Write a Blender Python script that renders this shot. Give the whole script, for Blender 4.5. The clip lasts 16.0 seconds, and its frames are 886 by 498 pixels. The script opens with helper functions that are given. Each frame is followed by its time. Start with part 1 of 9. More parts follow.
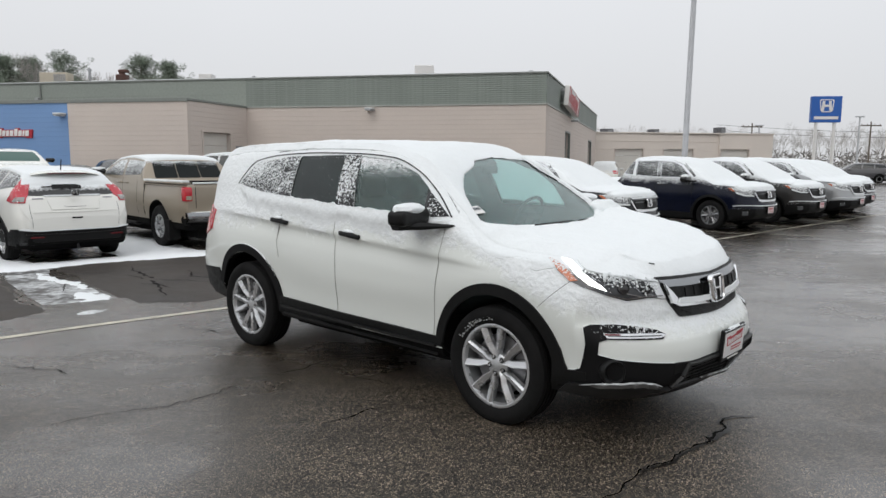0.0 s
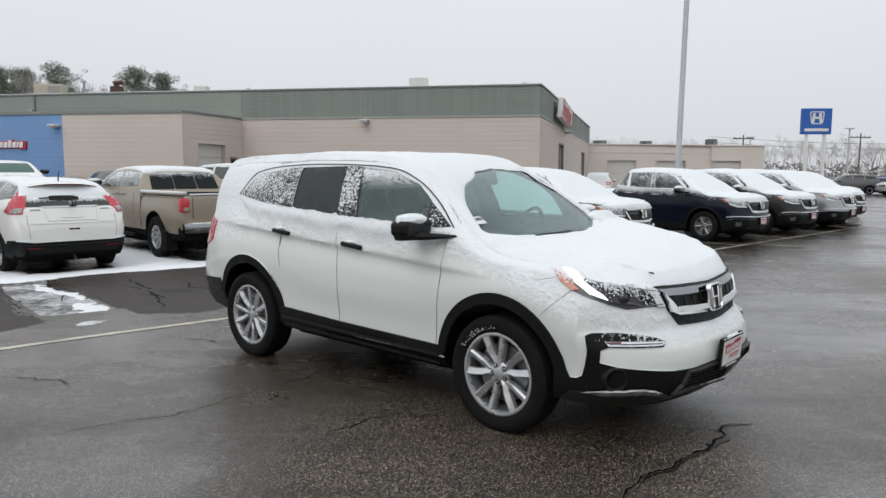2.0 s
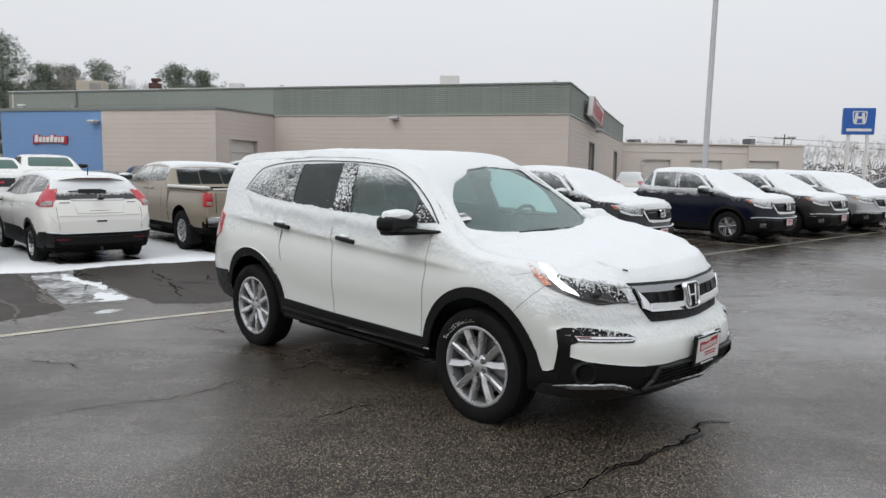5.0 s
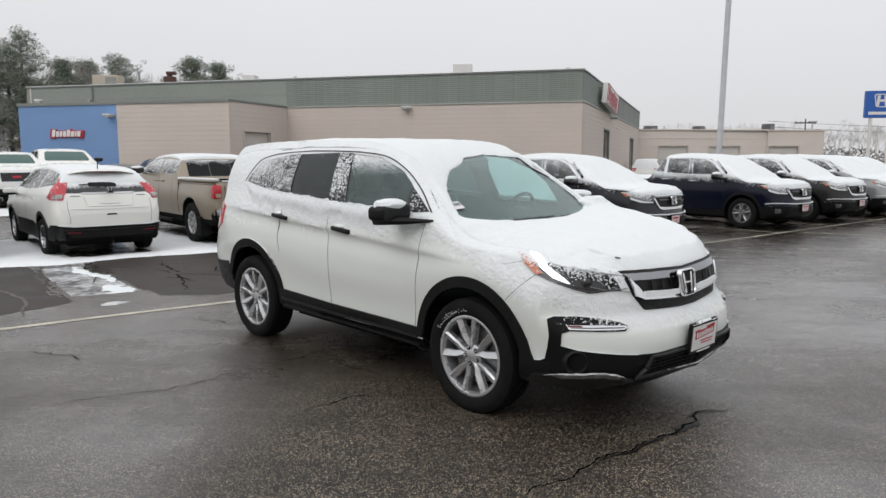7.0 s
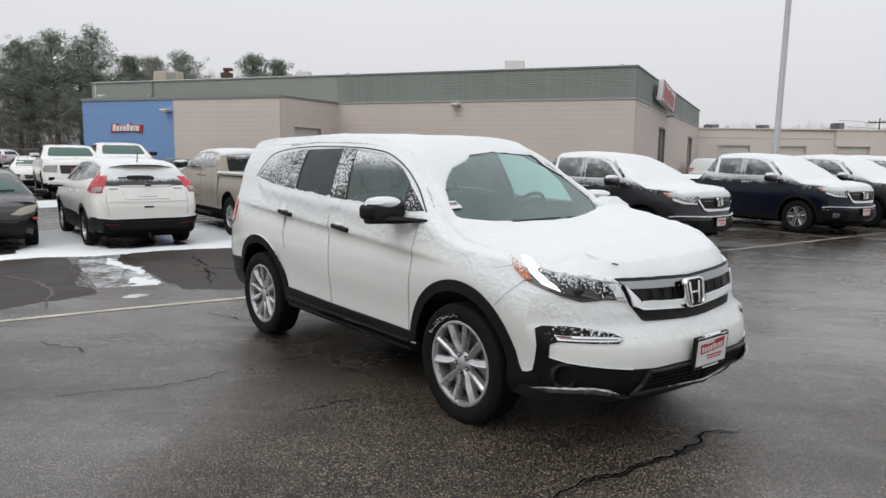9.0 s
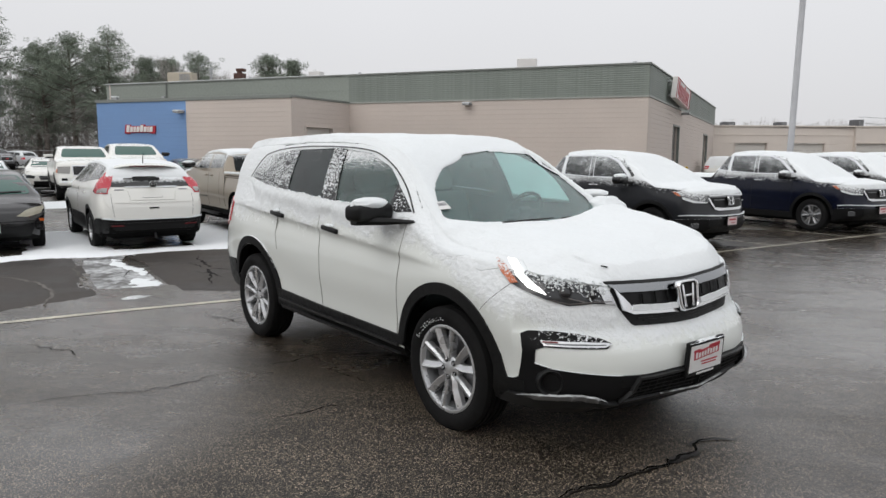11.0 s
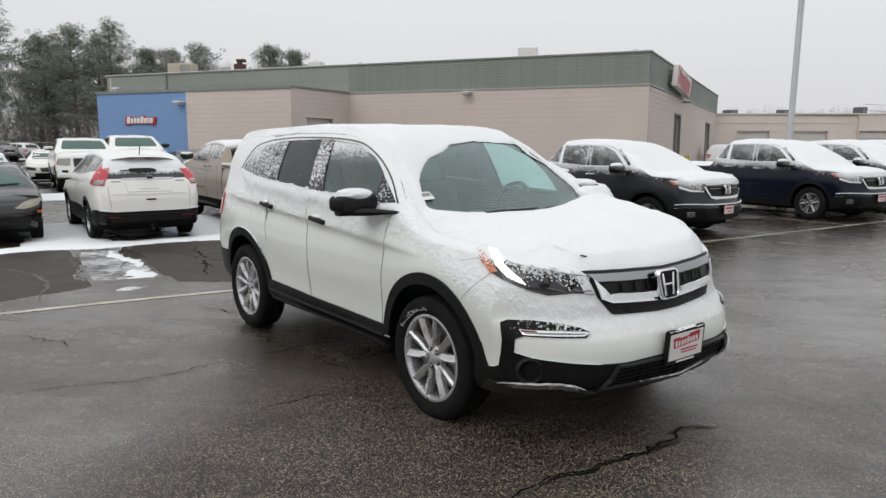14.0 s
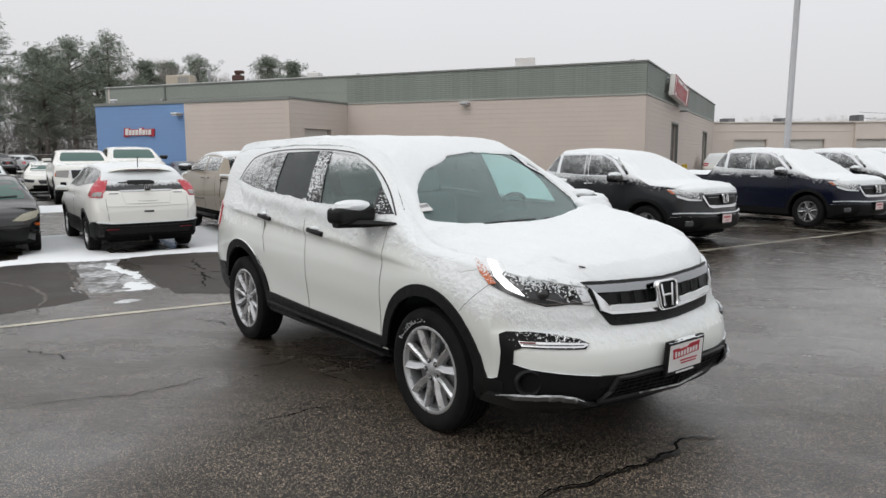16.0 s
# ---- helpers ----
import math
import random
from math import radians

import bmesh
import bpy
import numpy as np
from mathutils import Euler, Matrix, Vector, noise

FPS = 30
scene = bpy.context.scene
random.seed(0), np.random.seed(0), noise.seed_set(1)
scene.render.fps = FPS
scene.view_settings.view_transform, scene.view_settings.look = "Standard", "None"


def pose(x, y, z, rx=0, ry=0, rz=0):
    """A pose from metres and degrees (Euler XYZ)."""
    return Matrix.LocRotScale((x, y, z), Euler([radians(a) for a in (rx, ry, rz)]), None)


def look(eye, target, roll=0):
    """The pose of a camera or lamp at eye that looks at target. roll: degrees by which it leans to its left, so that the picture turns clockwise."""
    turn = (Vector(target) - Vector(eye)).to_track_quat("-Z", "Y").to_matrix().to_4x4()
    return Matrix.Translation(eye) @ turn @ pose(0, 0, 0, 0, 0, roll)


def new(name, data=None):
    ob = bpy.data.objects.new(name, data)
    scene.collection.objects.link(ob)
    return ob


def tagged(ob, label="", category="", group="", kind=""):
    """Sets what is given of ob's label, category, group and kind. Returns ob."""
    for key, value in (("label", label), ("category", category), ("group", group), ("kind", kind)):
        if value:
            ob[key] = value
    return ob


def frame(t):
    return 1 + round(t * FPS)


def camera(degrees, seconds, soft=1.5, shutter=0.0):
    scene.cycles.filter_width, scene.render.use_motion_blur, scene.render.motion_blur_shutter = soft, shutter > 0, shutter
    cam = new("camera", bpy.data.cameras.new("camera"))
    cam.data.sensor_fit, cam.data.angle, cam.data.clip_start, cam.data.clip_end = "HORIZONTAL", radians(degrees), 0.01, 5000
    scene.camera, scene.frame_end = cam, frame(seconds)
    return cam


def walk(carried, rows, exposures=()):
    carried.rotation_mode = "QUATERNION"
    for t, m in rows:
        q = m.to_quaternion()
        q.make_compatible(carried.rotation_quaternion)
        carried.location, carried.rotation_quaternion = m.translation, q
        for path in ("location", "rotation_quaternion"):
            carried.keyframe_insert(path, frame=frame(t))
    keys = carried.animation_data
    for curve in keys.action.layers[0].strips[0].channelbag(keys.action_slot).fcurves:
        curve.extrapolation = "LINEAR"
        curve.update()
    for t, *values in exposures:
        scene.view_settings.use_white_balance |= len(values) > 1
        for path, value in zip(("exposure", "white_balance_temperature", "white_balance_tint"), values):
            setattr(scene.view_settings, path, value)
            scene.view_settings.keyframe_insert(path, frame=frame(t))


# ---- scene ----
cam = camera(64.4, 16.0)
PATH = [
    (0, (-0.011, 0.011, 1.67), (-0.019, 1.995, 1.422), 0.3),
    (0.5, (-0.008, -0.002, 1.673), (-0.021, 1.983, 1.433), -0.1),
    (1, (-0.014, -0.02, 1.675), (-0.005, 1.966, 1.441), -0.0),
    (1.5, (-0.025, -0.029, 1.671), (-0.022, 1.957, 1.431), 0.2),
    (2, (-0.071, -0.05, 1.668), (-0.06, 1.938, 1.452), 0.3),
    (2.5, (-0.117, -0.078, 1.661), (-0.06, 1.91, 1.448), -0.3),
    (3, (-0.055, -0.113, 1.666), (-0.043, 1.875, 1.447), -0.5),
    (3.5, (0.095, -0.137, 1.67), (0.046, 1.851, 1.452), 1.4),
    (6, (0.357, -0.202, 1.67), (0.231, 1.779, 1.427), 0.2),
    (6.5, (0.432, -0.197, 1.663), (0.283, 1.781, 1.406), 0.4),
    (7, (0.444, -0.142, 1.663), (0.307, 1.837, 1.41), 0.1),
    (7.5, (0.452, -0.011, 1.656), (0.29, 1.966, 1.394), 0.4),
    (8, (0.506, 0.096, 1.671), (0.34, 2.073, 1.418), 0.2),
    (8.5, (0.684, 0.107, 1.667), (0.444, 2.075, 1.407), 0.5),
    (9, (0.828, 0.128, 1.664), (0.535, 2.089, 1.402), 0.7),
    (11.5, (1.04, 0.306, 1.668), (0.671, 2.254, 1.401), 0.1),
    (12, (1.1, 0.328, 1.669), (0.638, 2.25, 1.37), -0.1),
    (12.5, (1.023, 0.277, 1.678), (0.621, 2.216, 1.4), 0.2),
    (13, (0.972, 0.234, 1.673), (0.635, 2.184, 1.381), 1.2),
    (13.5, (1.055, 0.245, 1.673), (0.724, 2.2, 1.411), 1.4),
    (14, (1.115, 0.268, 1.673), (0.769, 2.216, 1.38), 0.1),
    (14.5, (1.135, 0.284, 1.679), (0.754, 2.226, 1.39), -0.2),
    (15, (1.139, 0.277, 1.678), (0.771, 2.223, 1.397), -0.5),
    (15.5, (1.124, 0.287, 1.677), (0.771, 2.234, 1.389), -0.2),
    (16, (1.116, 0.279, 1.683), (0.773, 2.232, 1.417), -0.2),
]
walk(cam, [(t, look(eye, target, roll)) for t, eye, target, roll in PATH],
     [(0, 0, 6400, 9), (2.5, 0, 6270, 9), (3.5, 0, 6270, 9), (7, 0, 6470, 10), (9, 0, 6420, 10), (12, 0, 6500, 10), (16, 0, 6500, 10)])

# ---- world and light: an even overcast winter sky ----
world = bpy.data.worlds.new("overcast")
scene.world = world
world.use_nodes = True
wn, wl = world.node_tree.nodes, world.node_tree.links
wn.clear()
w_out = wn.new("ShaderNodeOutputWorld")
w_bg = wn.new("ShaderNodeBackground")
w_sky = wn.new("ShaderNodeTexSky")
w_sky.sky_type = 'NISHITA'
w_sky.sun_disc = False
w_sky.sun_elevation, w_sky.sun_rotation = radians(38), radians(200)
w_sky.dust_density = 6.0
w_tc = wn.new("ShaderNodeTexCoord")
w_sep = wn.new("ShaderNodeSeparateXYZ")
w_ramp = wn.new("ShaderNodeValToRGB")
w_ramp.color_ramp.elements[0].position, w_ramp.color_ramp.elements[0].color = 0.0, (7.2, 7.2, 7.35, 1)
w_ramp.color_ramp.elements[1].position, w_ramp.color_ramp.elements[1].color = 1.0, (12.2, 12.3, 12.6, 1)
w_cloud = wn.new("ShaderNodeTexNoise")
w_cloud.inputs["Scale"].default_value, w_cloud.inputs["Detail"].default_value = 1.6, 4
w_soft = wn.new("ShaderNodeMapRange")
w_soft.inputs["To Min"].default_value, w_soft.inputs["To Max"].default_value = 0.95, 1.05
w_mul = wn.new("ShaderNodeVectorMath")
w_mul.operation = 'MULTIPLY'
w_mix = wn.new("ShaderNodeMix")
w_mix.data_type = 'RGBA'
w_mix.inputs["Factor"].default_value = 0.06
wl.new(w_tc.outputs["Generated"], w_sep.inputs[0])
wl.new(w_sep.outputs["Z"], w_ramp.inputs[0])
wl.new(w_tc.outputs["Generated"], w_cloud.inputs["Vector"])
wl.new(w_cloud.outputs[0], w_soft.inputs["Value"])
wl.new(w_ramp.outputs[0], w_mul.inputs[0])
wl.new(w_soft.outputs[0], w_mul.inputs[1])
wl.new(w_mul.outputs[0], w_mix.inputs["A"])
wl.new(w_sky.outputs[0], w_mix.inputs["B"])
wl.new(w_mix.outputs["Result"], w_bg.inputs[0])
w_bg.inputs[1].default_value = 0.1
wl.new(w_bg.outputs[0], w_out.inputs[0])

sun = new("sun", bpy.data.lights.new("sun", 'SUN'))
sun.data.energy, sun.data.angle, sun.data.color = 0.6, radians(40), (1.0, 0.97, 0.93)
sun.matrix_world = look((-20, -30, 40), (0, 0, 0))

# ---- materials ----
def material(name, colour, rough=0.5, metal=0.0, grain=None, bump=0.0, var=0.0, coat=0.0, big=None, spec=0.5):
    """Principled material; grain and big are noise scales (per metre), var the colour variation, bump the relief in metres."""
    m = bpy.data.materials.new(name)
    m.use_nodes = True
    n, l = m.node_tree.nodes, m.node_tree.links
    b = n["Principled BSDF"]
    b.inputs["Base Color"].default_value = (*colour, 1)
    b.inputs["Roughness"].default_value = rough
    b.inputs["Metallic"].default_value = metal
    b.inputs["Coat Weight"].default_value = coat
    b.inputs["Specular IOR Level"].default_value = spec
    if grain:
        tc = n.new("ShaderNodeTexCoord")
        fine = n.new("ShaderNodeTexNoise")
        fine.inputs["Scale"].default_value, fine.inputs["Detail"].default_value = grain, 5
        wide = n.new("ShaderNodeTexNoise")
        wide.inputs["Scale"].default_value, wide.inputs["Detail"].default_value = big or grain / 12, 3
        l.new(tc.outputs["Object"], fine.inputs["Vector"])
        l.new(tc.outputs["Object"], wide.inputs["Vector"])
        add = n.new("ShaderNodeMath")
        l.new(fine.outputs[0], add.inputs[0])
        l.new(wide.outputs[0], add.inputs[1])
        rng = n.new("ShaderNodeMapRange")
        rng.inputs["From Min"].default_value, rng.inputs["From Max"].default_value = 0.6, 1.4
        rng.inputs["To Min"].default_value, rng.inputs["To Max"].default_value = 1 - var, 1 + var
        l.new(add.outputs[0], rng.inputs["Value"])
        hsv = n.new("ShaderNodeHueSaturation")
        hsv.inputs["Color"].default_value = (*colour, 1)
        l.new(rng.outputs[0], hsv.inputs["Value"])
        l.new(hsv.outputs[0], b.inputs["Base Color"])
        rr = n.new("ShaderNodeMapRange")
        rr.inputs["From Min"].default_value, rr.inputs["From Max"].default_value = 0.3, 0.7
        rr.inputs["To Min"].default_value, rr.inputs["To Max"].default_value = max(0.02, rough * 0.8), min(1, rough * 1.2)
        l.new(wide.outputs[0], rr.inputs["Value"])
        l.new(rr.outputs[0], b.inputs["Roughness"])
        if bump:
            bp = n.new("ShaderNodeBump")
            bp.inputs["Distance"].default_value = bump
            bp.inputs["Strength"].default_value = 1.0
            l.new(fine.outputs[0], bp.inputs["Height"])
            l.new(bp.outputs[0], b.inputs["Normal"])
    return m


def powdered(name, colour, rough, metal=0.0, coat=0.0, scale=26.0, low=0.55, amount=0.5, flat=0.5, z0=0.75, z1=1.25, fleck=False, soft=0.16, grit=0.9, relief=0.005, drop=0.0, wide_scale=3.2, wide_amount=0.55, spec=0.5):
    """A surface dusted with fresh snow: more of it higher up and on faces that look up; drop lowers its edge towards the vehicle's nose."""
    m = bpy.data.materials.new(name)
    m.use_nodes = True
    n, l = m.node_tree.nodes, m.node_tree.links
    b = n["Principled BSDF"]
    b.inputs["Metallic"].default_value = metal
    b.inputs["Specular IOR Level"].default_value = spec
    tc = n.new("ShaderNodeTexCoord")
    ns = n.new("ShaderNodeTexNoise")
    ns.inputs["Scale"].default_value, ns.inputs["Detail"].default_value, ns.inputs["Roughness"].default_value = scale, 6, 0.65
    l.new(tc.outputs["Object"], ns.inputs["Vector"])
    wide = n.new("ShaderNodeTexNoise")
    wide.inputs["Scale"].default_value, wide.inputs["Detail"].default_value = wide_scale, 4
    l.new(tc.outputs["Object"], wide.inputs["Vector"])
    geo = n.new("ShaderNodeNewGeometry")
    sn = n.new("ShaderNodeSeparateXYZ")
    l.new(geo.outputs["Normal"], sn.inputs[0])
    sp = n.new("ShaderNodeSeparateXYZ")
    l.new(geo.outputs["Position"], sp.inputs[0])
    hz = n.new("ShaderNodeMapRange")
    hz.inputs["From Min"].default_value, hz.inputs["From Max"].default_value = z0, z1
    height = sp.outputs["Z"]

    def op(kind, a, c):
        k = n.new("ShaderNodeMath")
        k.operation = kind
        for i, v in enumerate((a, c)):
            if isinstance(v, (int, float)):
                k.inputs[i].default_value = v
            else:
                l.new(v, k.inputs[i])
        return k.outputs[0]

    if drop:
        so = n.new("ShaderNodeSeparateXYZ")
        l.new(tc.outputs["Object"], so.inputs[0])
        fx = n.new("ShaderNodeMapRange")
        fx.inputs["From Min"].default_value, fx.inputs["From Max"].default_value = -0.3, 0.85
        fx.inputs["To Max"].default_value = drop
        l.new(so.outputs["X"], fx.inputs["Value"])
        height = op('ADD', height, fx.outputs[0])
    l.new(height, hz.inputs["Value"])
    up = op('MULTIPLY', op('MAXIMUM', sn.outputs["Z"], 0.0), flat)
    tot = op('ADD', op('MULTIPLY', hz.outputs[0], amount), up)
    tot = op('ADD', tot, op('MULTIPLY', op('SUBTRACT', wide.outputs[0], 0.5), wide_amount))
    tot = op('ADD', tot, op('MULTIPLY', op('SUBTRACT', ns.outputs[0], 0.5), 1.5 if fleck else grit))
    mask = n.new("ShaderNodeMapRange")
    mask.inputs["From Min"].default_value, mask.inputs["From Max"].default_value = low, low + (0.06 if fleck else soft)
    l.new(tot, mask.inputs["Value"])
    mx = n.new("ShaderNodeMix")
    mx.data_type = 'RGBA'
    mx.inputs["A"].default_value, mx.inputs["B"].default_value = (*colour, 1), (0.785, 0.815, 0.825, 1)
    l.new(mask.outputs[0], mx.inputs["Factor"])
    l.new(mx.outputs["Result"], b.inputs["Base Color"])
    rg = n.new("ShaderNodeMapRange")
    rg.inputs["To Min"].default_value, rg.inputs["To Max"].default_value = rough, 0.9
    l.new(mask.outputs[0], rg.inputs["Value"])
    l.new(rg.outputs[0], b.inputs["Roughness"])
    ct = n.new("ShaderNodeMapRange")
    ct.inputs["To Min"].default_value, ct.inputs["To Max"].default_value = coat, 0.0
    l.new(mask.outputs[0], ct.inputs["Value"])
    l.new(ct.outputs[0], b.inputs["Coat Weight"])
    bp = n.new("ShaderNodeBump")
    bp.inputs["Distance"].default_value = relief
    clod = n.new("ShaderNodeTexNoise")
    clod.inputs["Scale"].default_value, clod.inputs["Detail"].default_value = scale * 1.3, 2
    l.new(tc.outputs["Object"], clod.inputs["Vector"])
    deep = n.new("ShaderNodeMapRange")
    deep.interpolation_type = 'SMOOTHSTEP'
    deep.inputs["From Min"].default_value, deep.inputs["From Max"].default_value = low, low + 0.5
    l.new(tot, deep.inputs["Value"])
    l.new(op('MULTIPLY', deep.outputs[0], op('ADD', clod.outputs[0], 0.15)), bp.inputs["Height"])
    l.new(bp.outputs[0], b.inputs["Normal"])
    return m


def glass(name, tint, rough=0.02, film=0.0, frost=None):
    """Thin tinted glass; film: strength of a mottled grey-green diffuse veil over it."""
    m = bpy.data.materials.new(name)
    m.use_nodes = True
    n, l = m.node_tree.nodes, m.node_tree.links
    n.remove(n["Principled BSDF"])
    tr = n.new("ShaderNodeBsdfTransparent")
    tr.inputs[0].default_value = (*tint, 1)
    gl = n.new("ShaderNodeBsdfGlossy")
    gl.inputs["Roughness"].default_value = rough
    lw = n.new("ShaderNodeLayerWeight")
    lw.inputs["Blend"].default_value = 0.5
    pw = n.new("ShaderNodeMath")
    pw.operation = 'POWER'
    l.new(lw.outputs["Facing"], pw.inputs[0])
    pw.inputs[1].default_value = 4.0
    fr = n.new("ShaderNodeMath")
    fr.operation = 'MULTIPLY_ADD'
    l.new(pw.outputs[0], fr.inputs[0])
    fr.inputs[1].default_value, fr.inputs[2].default_value = 0.7, 0.045
    mx = n.new("ShaderNodeMixShader")
    l.new(fr.outputs[0], mx.inputs[0])
    l.new(tr.outputs[0], mx.inputs[1])
    l.new(gl.outputs[0], mx.inputs[2])
    tc = n.new("ShaderNodeTexCoord")
    ns = n.new("ShaderNodeTexNoise")
    ns.inputs["Scale"].default_value, ns.inputs["Detail"].default_value = 5.0, 6
    l.new(tc.outputs["Object"], ns.inputs["Vector"])
    rg = n.new("ShaderNodeMapRange")
    rg.inputs["From Min"].default_value, rg.inputs["From Max"].default_value = 0.3, 0.7
    rg.inputs["To Min"].default_value, rg.inputs["To Max"].default_value = film * 0.6, film * 1.4
    l.new(ns.outputs[0], rg.inputs["Value"])
    df = n.new("ShaderNodeBsdfDiffuse")
    df.inputs[0].default_value = (0.42, 0.60, 0.59, 1)
    m2 = n.new("ShaderNodeMixShader")
    l.new(rg.outputs[0], m2.inputs[0])
    l.new(mx.outputs[0], m2.inputs[1])
    l.new(df.outputs[0], m2.inputs[2])
    last = m2.outputs[0]
    if frost:                     # flecks of snow, thicker towards the second height
        geo = n.new("ShaderNodeNewGeometry")
        sp = n.new("ShaderNodeSeparateXYZ")
        l.new(geo.outputs["Position"], sp.inputs[0])
        hz = n.new("ShaderNodeMapRange")
        hz.inputs["From Min"].default_value, hz.inputs["From Max"].default_value = frost[0], frost[1]
        l.new(sp.outputs["Z"], hz.inputs["Value"])
        fl = n.new("ShaderNodeTexNoise")
        fl.inputs["Scale"].default_value, fl.inputs["Detail"].default_value, fl.inputs["Roughness"].default_value = 105, 4, 0.65
        l.new(tc.outputs["Object"], fl.inputs["Vector"])
        ad = n.new("ShaderNodeMath")
        ad.operation = 'MULTIPLY_ADD'
        l.new(hz.outputs[0], ad.inputs[0])
        ad.inputs[1].default_value = frost[2]
        l.new(fl.outputs[0], ad.inputs[2])
        th = n.new("ShaderNodeMapRange")
        th.inputs["From Min"].default_value, th.inputs["From Max"].default_value = 0.68, 0.73
        l.new(ad.outputs[0], th.inputs["Value"])
        sn = n.new("ShaderNodeBsdfDiffuse")
        sn.inputs[0].default_value = (0.86, 0.87, 0.89, 1)
        m3 = n.new("ShaderNodeMixShader")
        l.new(th.outputs[0], m3.inputs[0])
        l.new(last, m3.inputs[1])
        l.new(sn.outputs[0], m3.inputs[2])
        last = m3.outputs[0]
    l.new(last, n["Material Output"].inputs[0])
    return m


def glowing(name, colour, strength):
    m = material(name, colour, 0.4)
    b = m.node_tree.nodes["Principled BSDF"]
    b.inputs["Emission Color"].default_value = (*colour, 1)
    b.inputs["Emission Strength"].default_value = strength
    return m


SNOW = material("snow", (0.755, 0.785, 0.795), 0.85, grain=45, bump=0.005, var=0.03, big=4, spec=0.3)
# snow colour raised to offset the shade between parked vehicles
BAY_SNOW = material("brightened_ground_snow", (0.83, 0.855, 0.87), 0.85, grain=45, bump=0.006, var=0.04, big=3, spec=0.3)
PAINT_WHITE = powdered("white_paint_powdered", (0.735, 0.765, 0.735), 0.22, coat=0.5, low=0.42, amount=0.85, flat=0.35, z0=0.96, z1=1.26, soft=0.30, scale=22, grit=0.75, relief=0.011, drop=0.41, wide_scale=4.5, wide_amount=0.8)
PAINT_WHITE_PLAIN = powdered("white_paint", (0.765, 0.765, 0.725), 0.25, coat=0.5, low=0.75, amount=0.3)
PAINT_NAVY = powdered("navy_paint_powdered", (0.004, 0.006, 0.017), 0.22, coat=0.12, low=0.56, amount=0.80, flat=0.45, z0=0.93, z1=1.28, scale=34, soft=0.34, grit=0.95, spec=0.28, wide_scale=3.0, wide_amount=0.55, drop=0.20)
PAINT_CHARCOAL = powdered("charcoal_paint_powdered", (0.0215, 0.0228, 0.0262), 0.22, coat=0.30, low=0.56, amount=0.80, flat=0.45, z0=0.93, z1=1.28, scale=34, soft=0.34, grit=0.95, spec=0.28, wide_scale=3.0, wide_amount=0.55, drop=0.20)
PAINT_GUNMETAL = powdered("gunmetal_paint_powdered", (0.036, 0.035, 0.034), 0.25, 0.2, coat=0.12, low=0.56, amount=0.80, flat=0.45, z0=0.93, z1=1.28, scale=34, soft=0.34, grit=0.95, spec=0.28, wide_scale=3.0, wide_amount=0.55, drop=0.20)
LENS_SNOWED = powdered("lamp_lens_under_snow", (0.09, 0.095, 0.10), 0.12, scale=60, low=0.22, amount=0.3, flat=0.5, z0=0.85, z1=1.1, fleck=True)
PAINT_SILVER = powdered("silver_paint_powdered", (0.38, 0.39, 0.40), 0.28, 0.5, coat=0.5, low=0.62, amount=0.45, flat=0.45)
PAINT_TAN = powdered("tan_metallic_paint", (0.31, 0.265, 0.205), 0.32, 0.2, coat=0.4, low=0.72, amount=0.25, flat=0.4)
TAN_DARK = material("dark_tan_moulding", (0.13, 0.115, 0.09), 0.4, grain=40, var=0.1)
PAINT_BLACK = powdered("black_paint", (0.008, 0.008, 0.009), 0.25, coat=0.5, low=0.95, amount=0.2, flat=0.2)
PAINT_GREY = powdered("grey_paint", (0.10, 0.10, 0.105), 0.28, 0.3, coat=0.5, low=0.8, amount=0.3)
PAINT_BLUE = powdered("blue_paint", (0.02, 0.06, 0.30), 0.28, coat=0.5, low=0.85, amount=0.3)
PLASTIC = material("black_plastic", (0.0052, 0.0055, 0.0057), 0.5, grain=300, bump=0.0004, var=0.15, spec=0.26)
SEAM = material("shadowed_shut_line", (0.27, 0.27, 0.255), 0.7)
SHEEN_PLASTIC = material("wet_black_plastic", (0.010, 0.0104, 0.0108), 0.42, grain=200, bump=0.0003, var=0.15, spec=0.45)
PLASTIC_SNOWY = powdered("black_plastic_flecked", (0.007, 0.007, 0.0075), 0.55, scale=60, low=0.77, amount=0.2, flat=0.9, z0=0.4, z1=0.8, fleck=True, spec=0.14)
GLOSS_BLACK = material("gloss_black", (0.006, 0.006, 0.007), 0.12, coat=0.5)
PILLAR_FLECKED = powdered("flecked_black_pillar", (0.010, 0.010, 0.011), 0.3, spec=0.25, scale=60, low=0.40, amount=0.3, flat=0.2, z0=1.0, z1=1.5, fleck=True)
RUBBER = material("tyre_rubber", (0.0068, 0.0068, 0.0070), 0.8, grain=120, bump=0.0008, var=0.3, big=6, spec=0.2)
ALLOY = material("silver_alloy", (0.54, 0.55, 0.56), 0.30, 0.70, grain=90, bump=0.0, var=0.08, big=5)
ALLOY_BRIGHT = material("machined_alloy_edge", (0.85, 0.86, 0.87), 0.22, 0.7)
ALLOY_DARK = material("machined_dark_alloy", (0.20, 0.205, 0.21), 0.35, 0.7, grain=90, var=0.1)
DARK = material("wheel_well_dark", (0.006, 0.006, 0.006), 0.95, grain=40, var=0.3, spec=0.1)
CHROME = material("chrome", (0.78, 0.79, 0.80), 0.09, 1.0)
CHROME_MID = material("dulled_chrome", (0.30, 0.31, 0.32), 0.14, 1.0)
CHROME_DARK = material("smoked_chrome", (0.22, 0.225, 0.23), 0.16, 1.0)
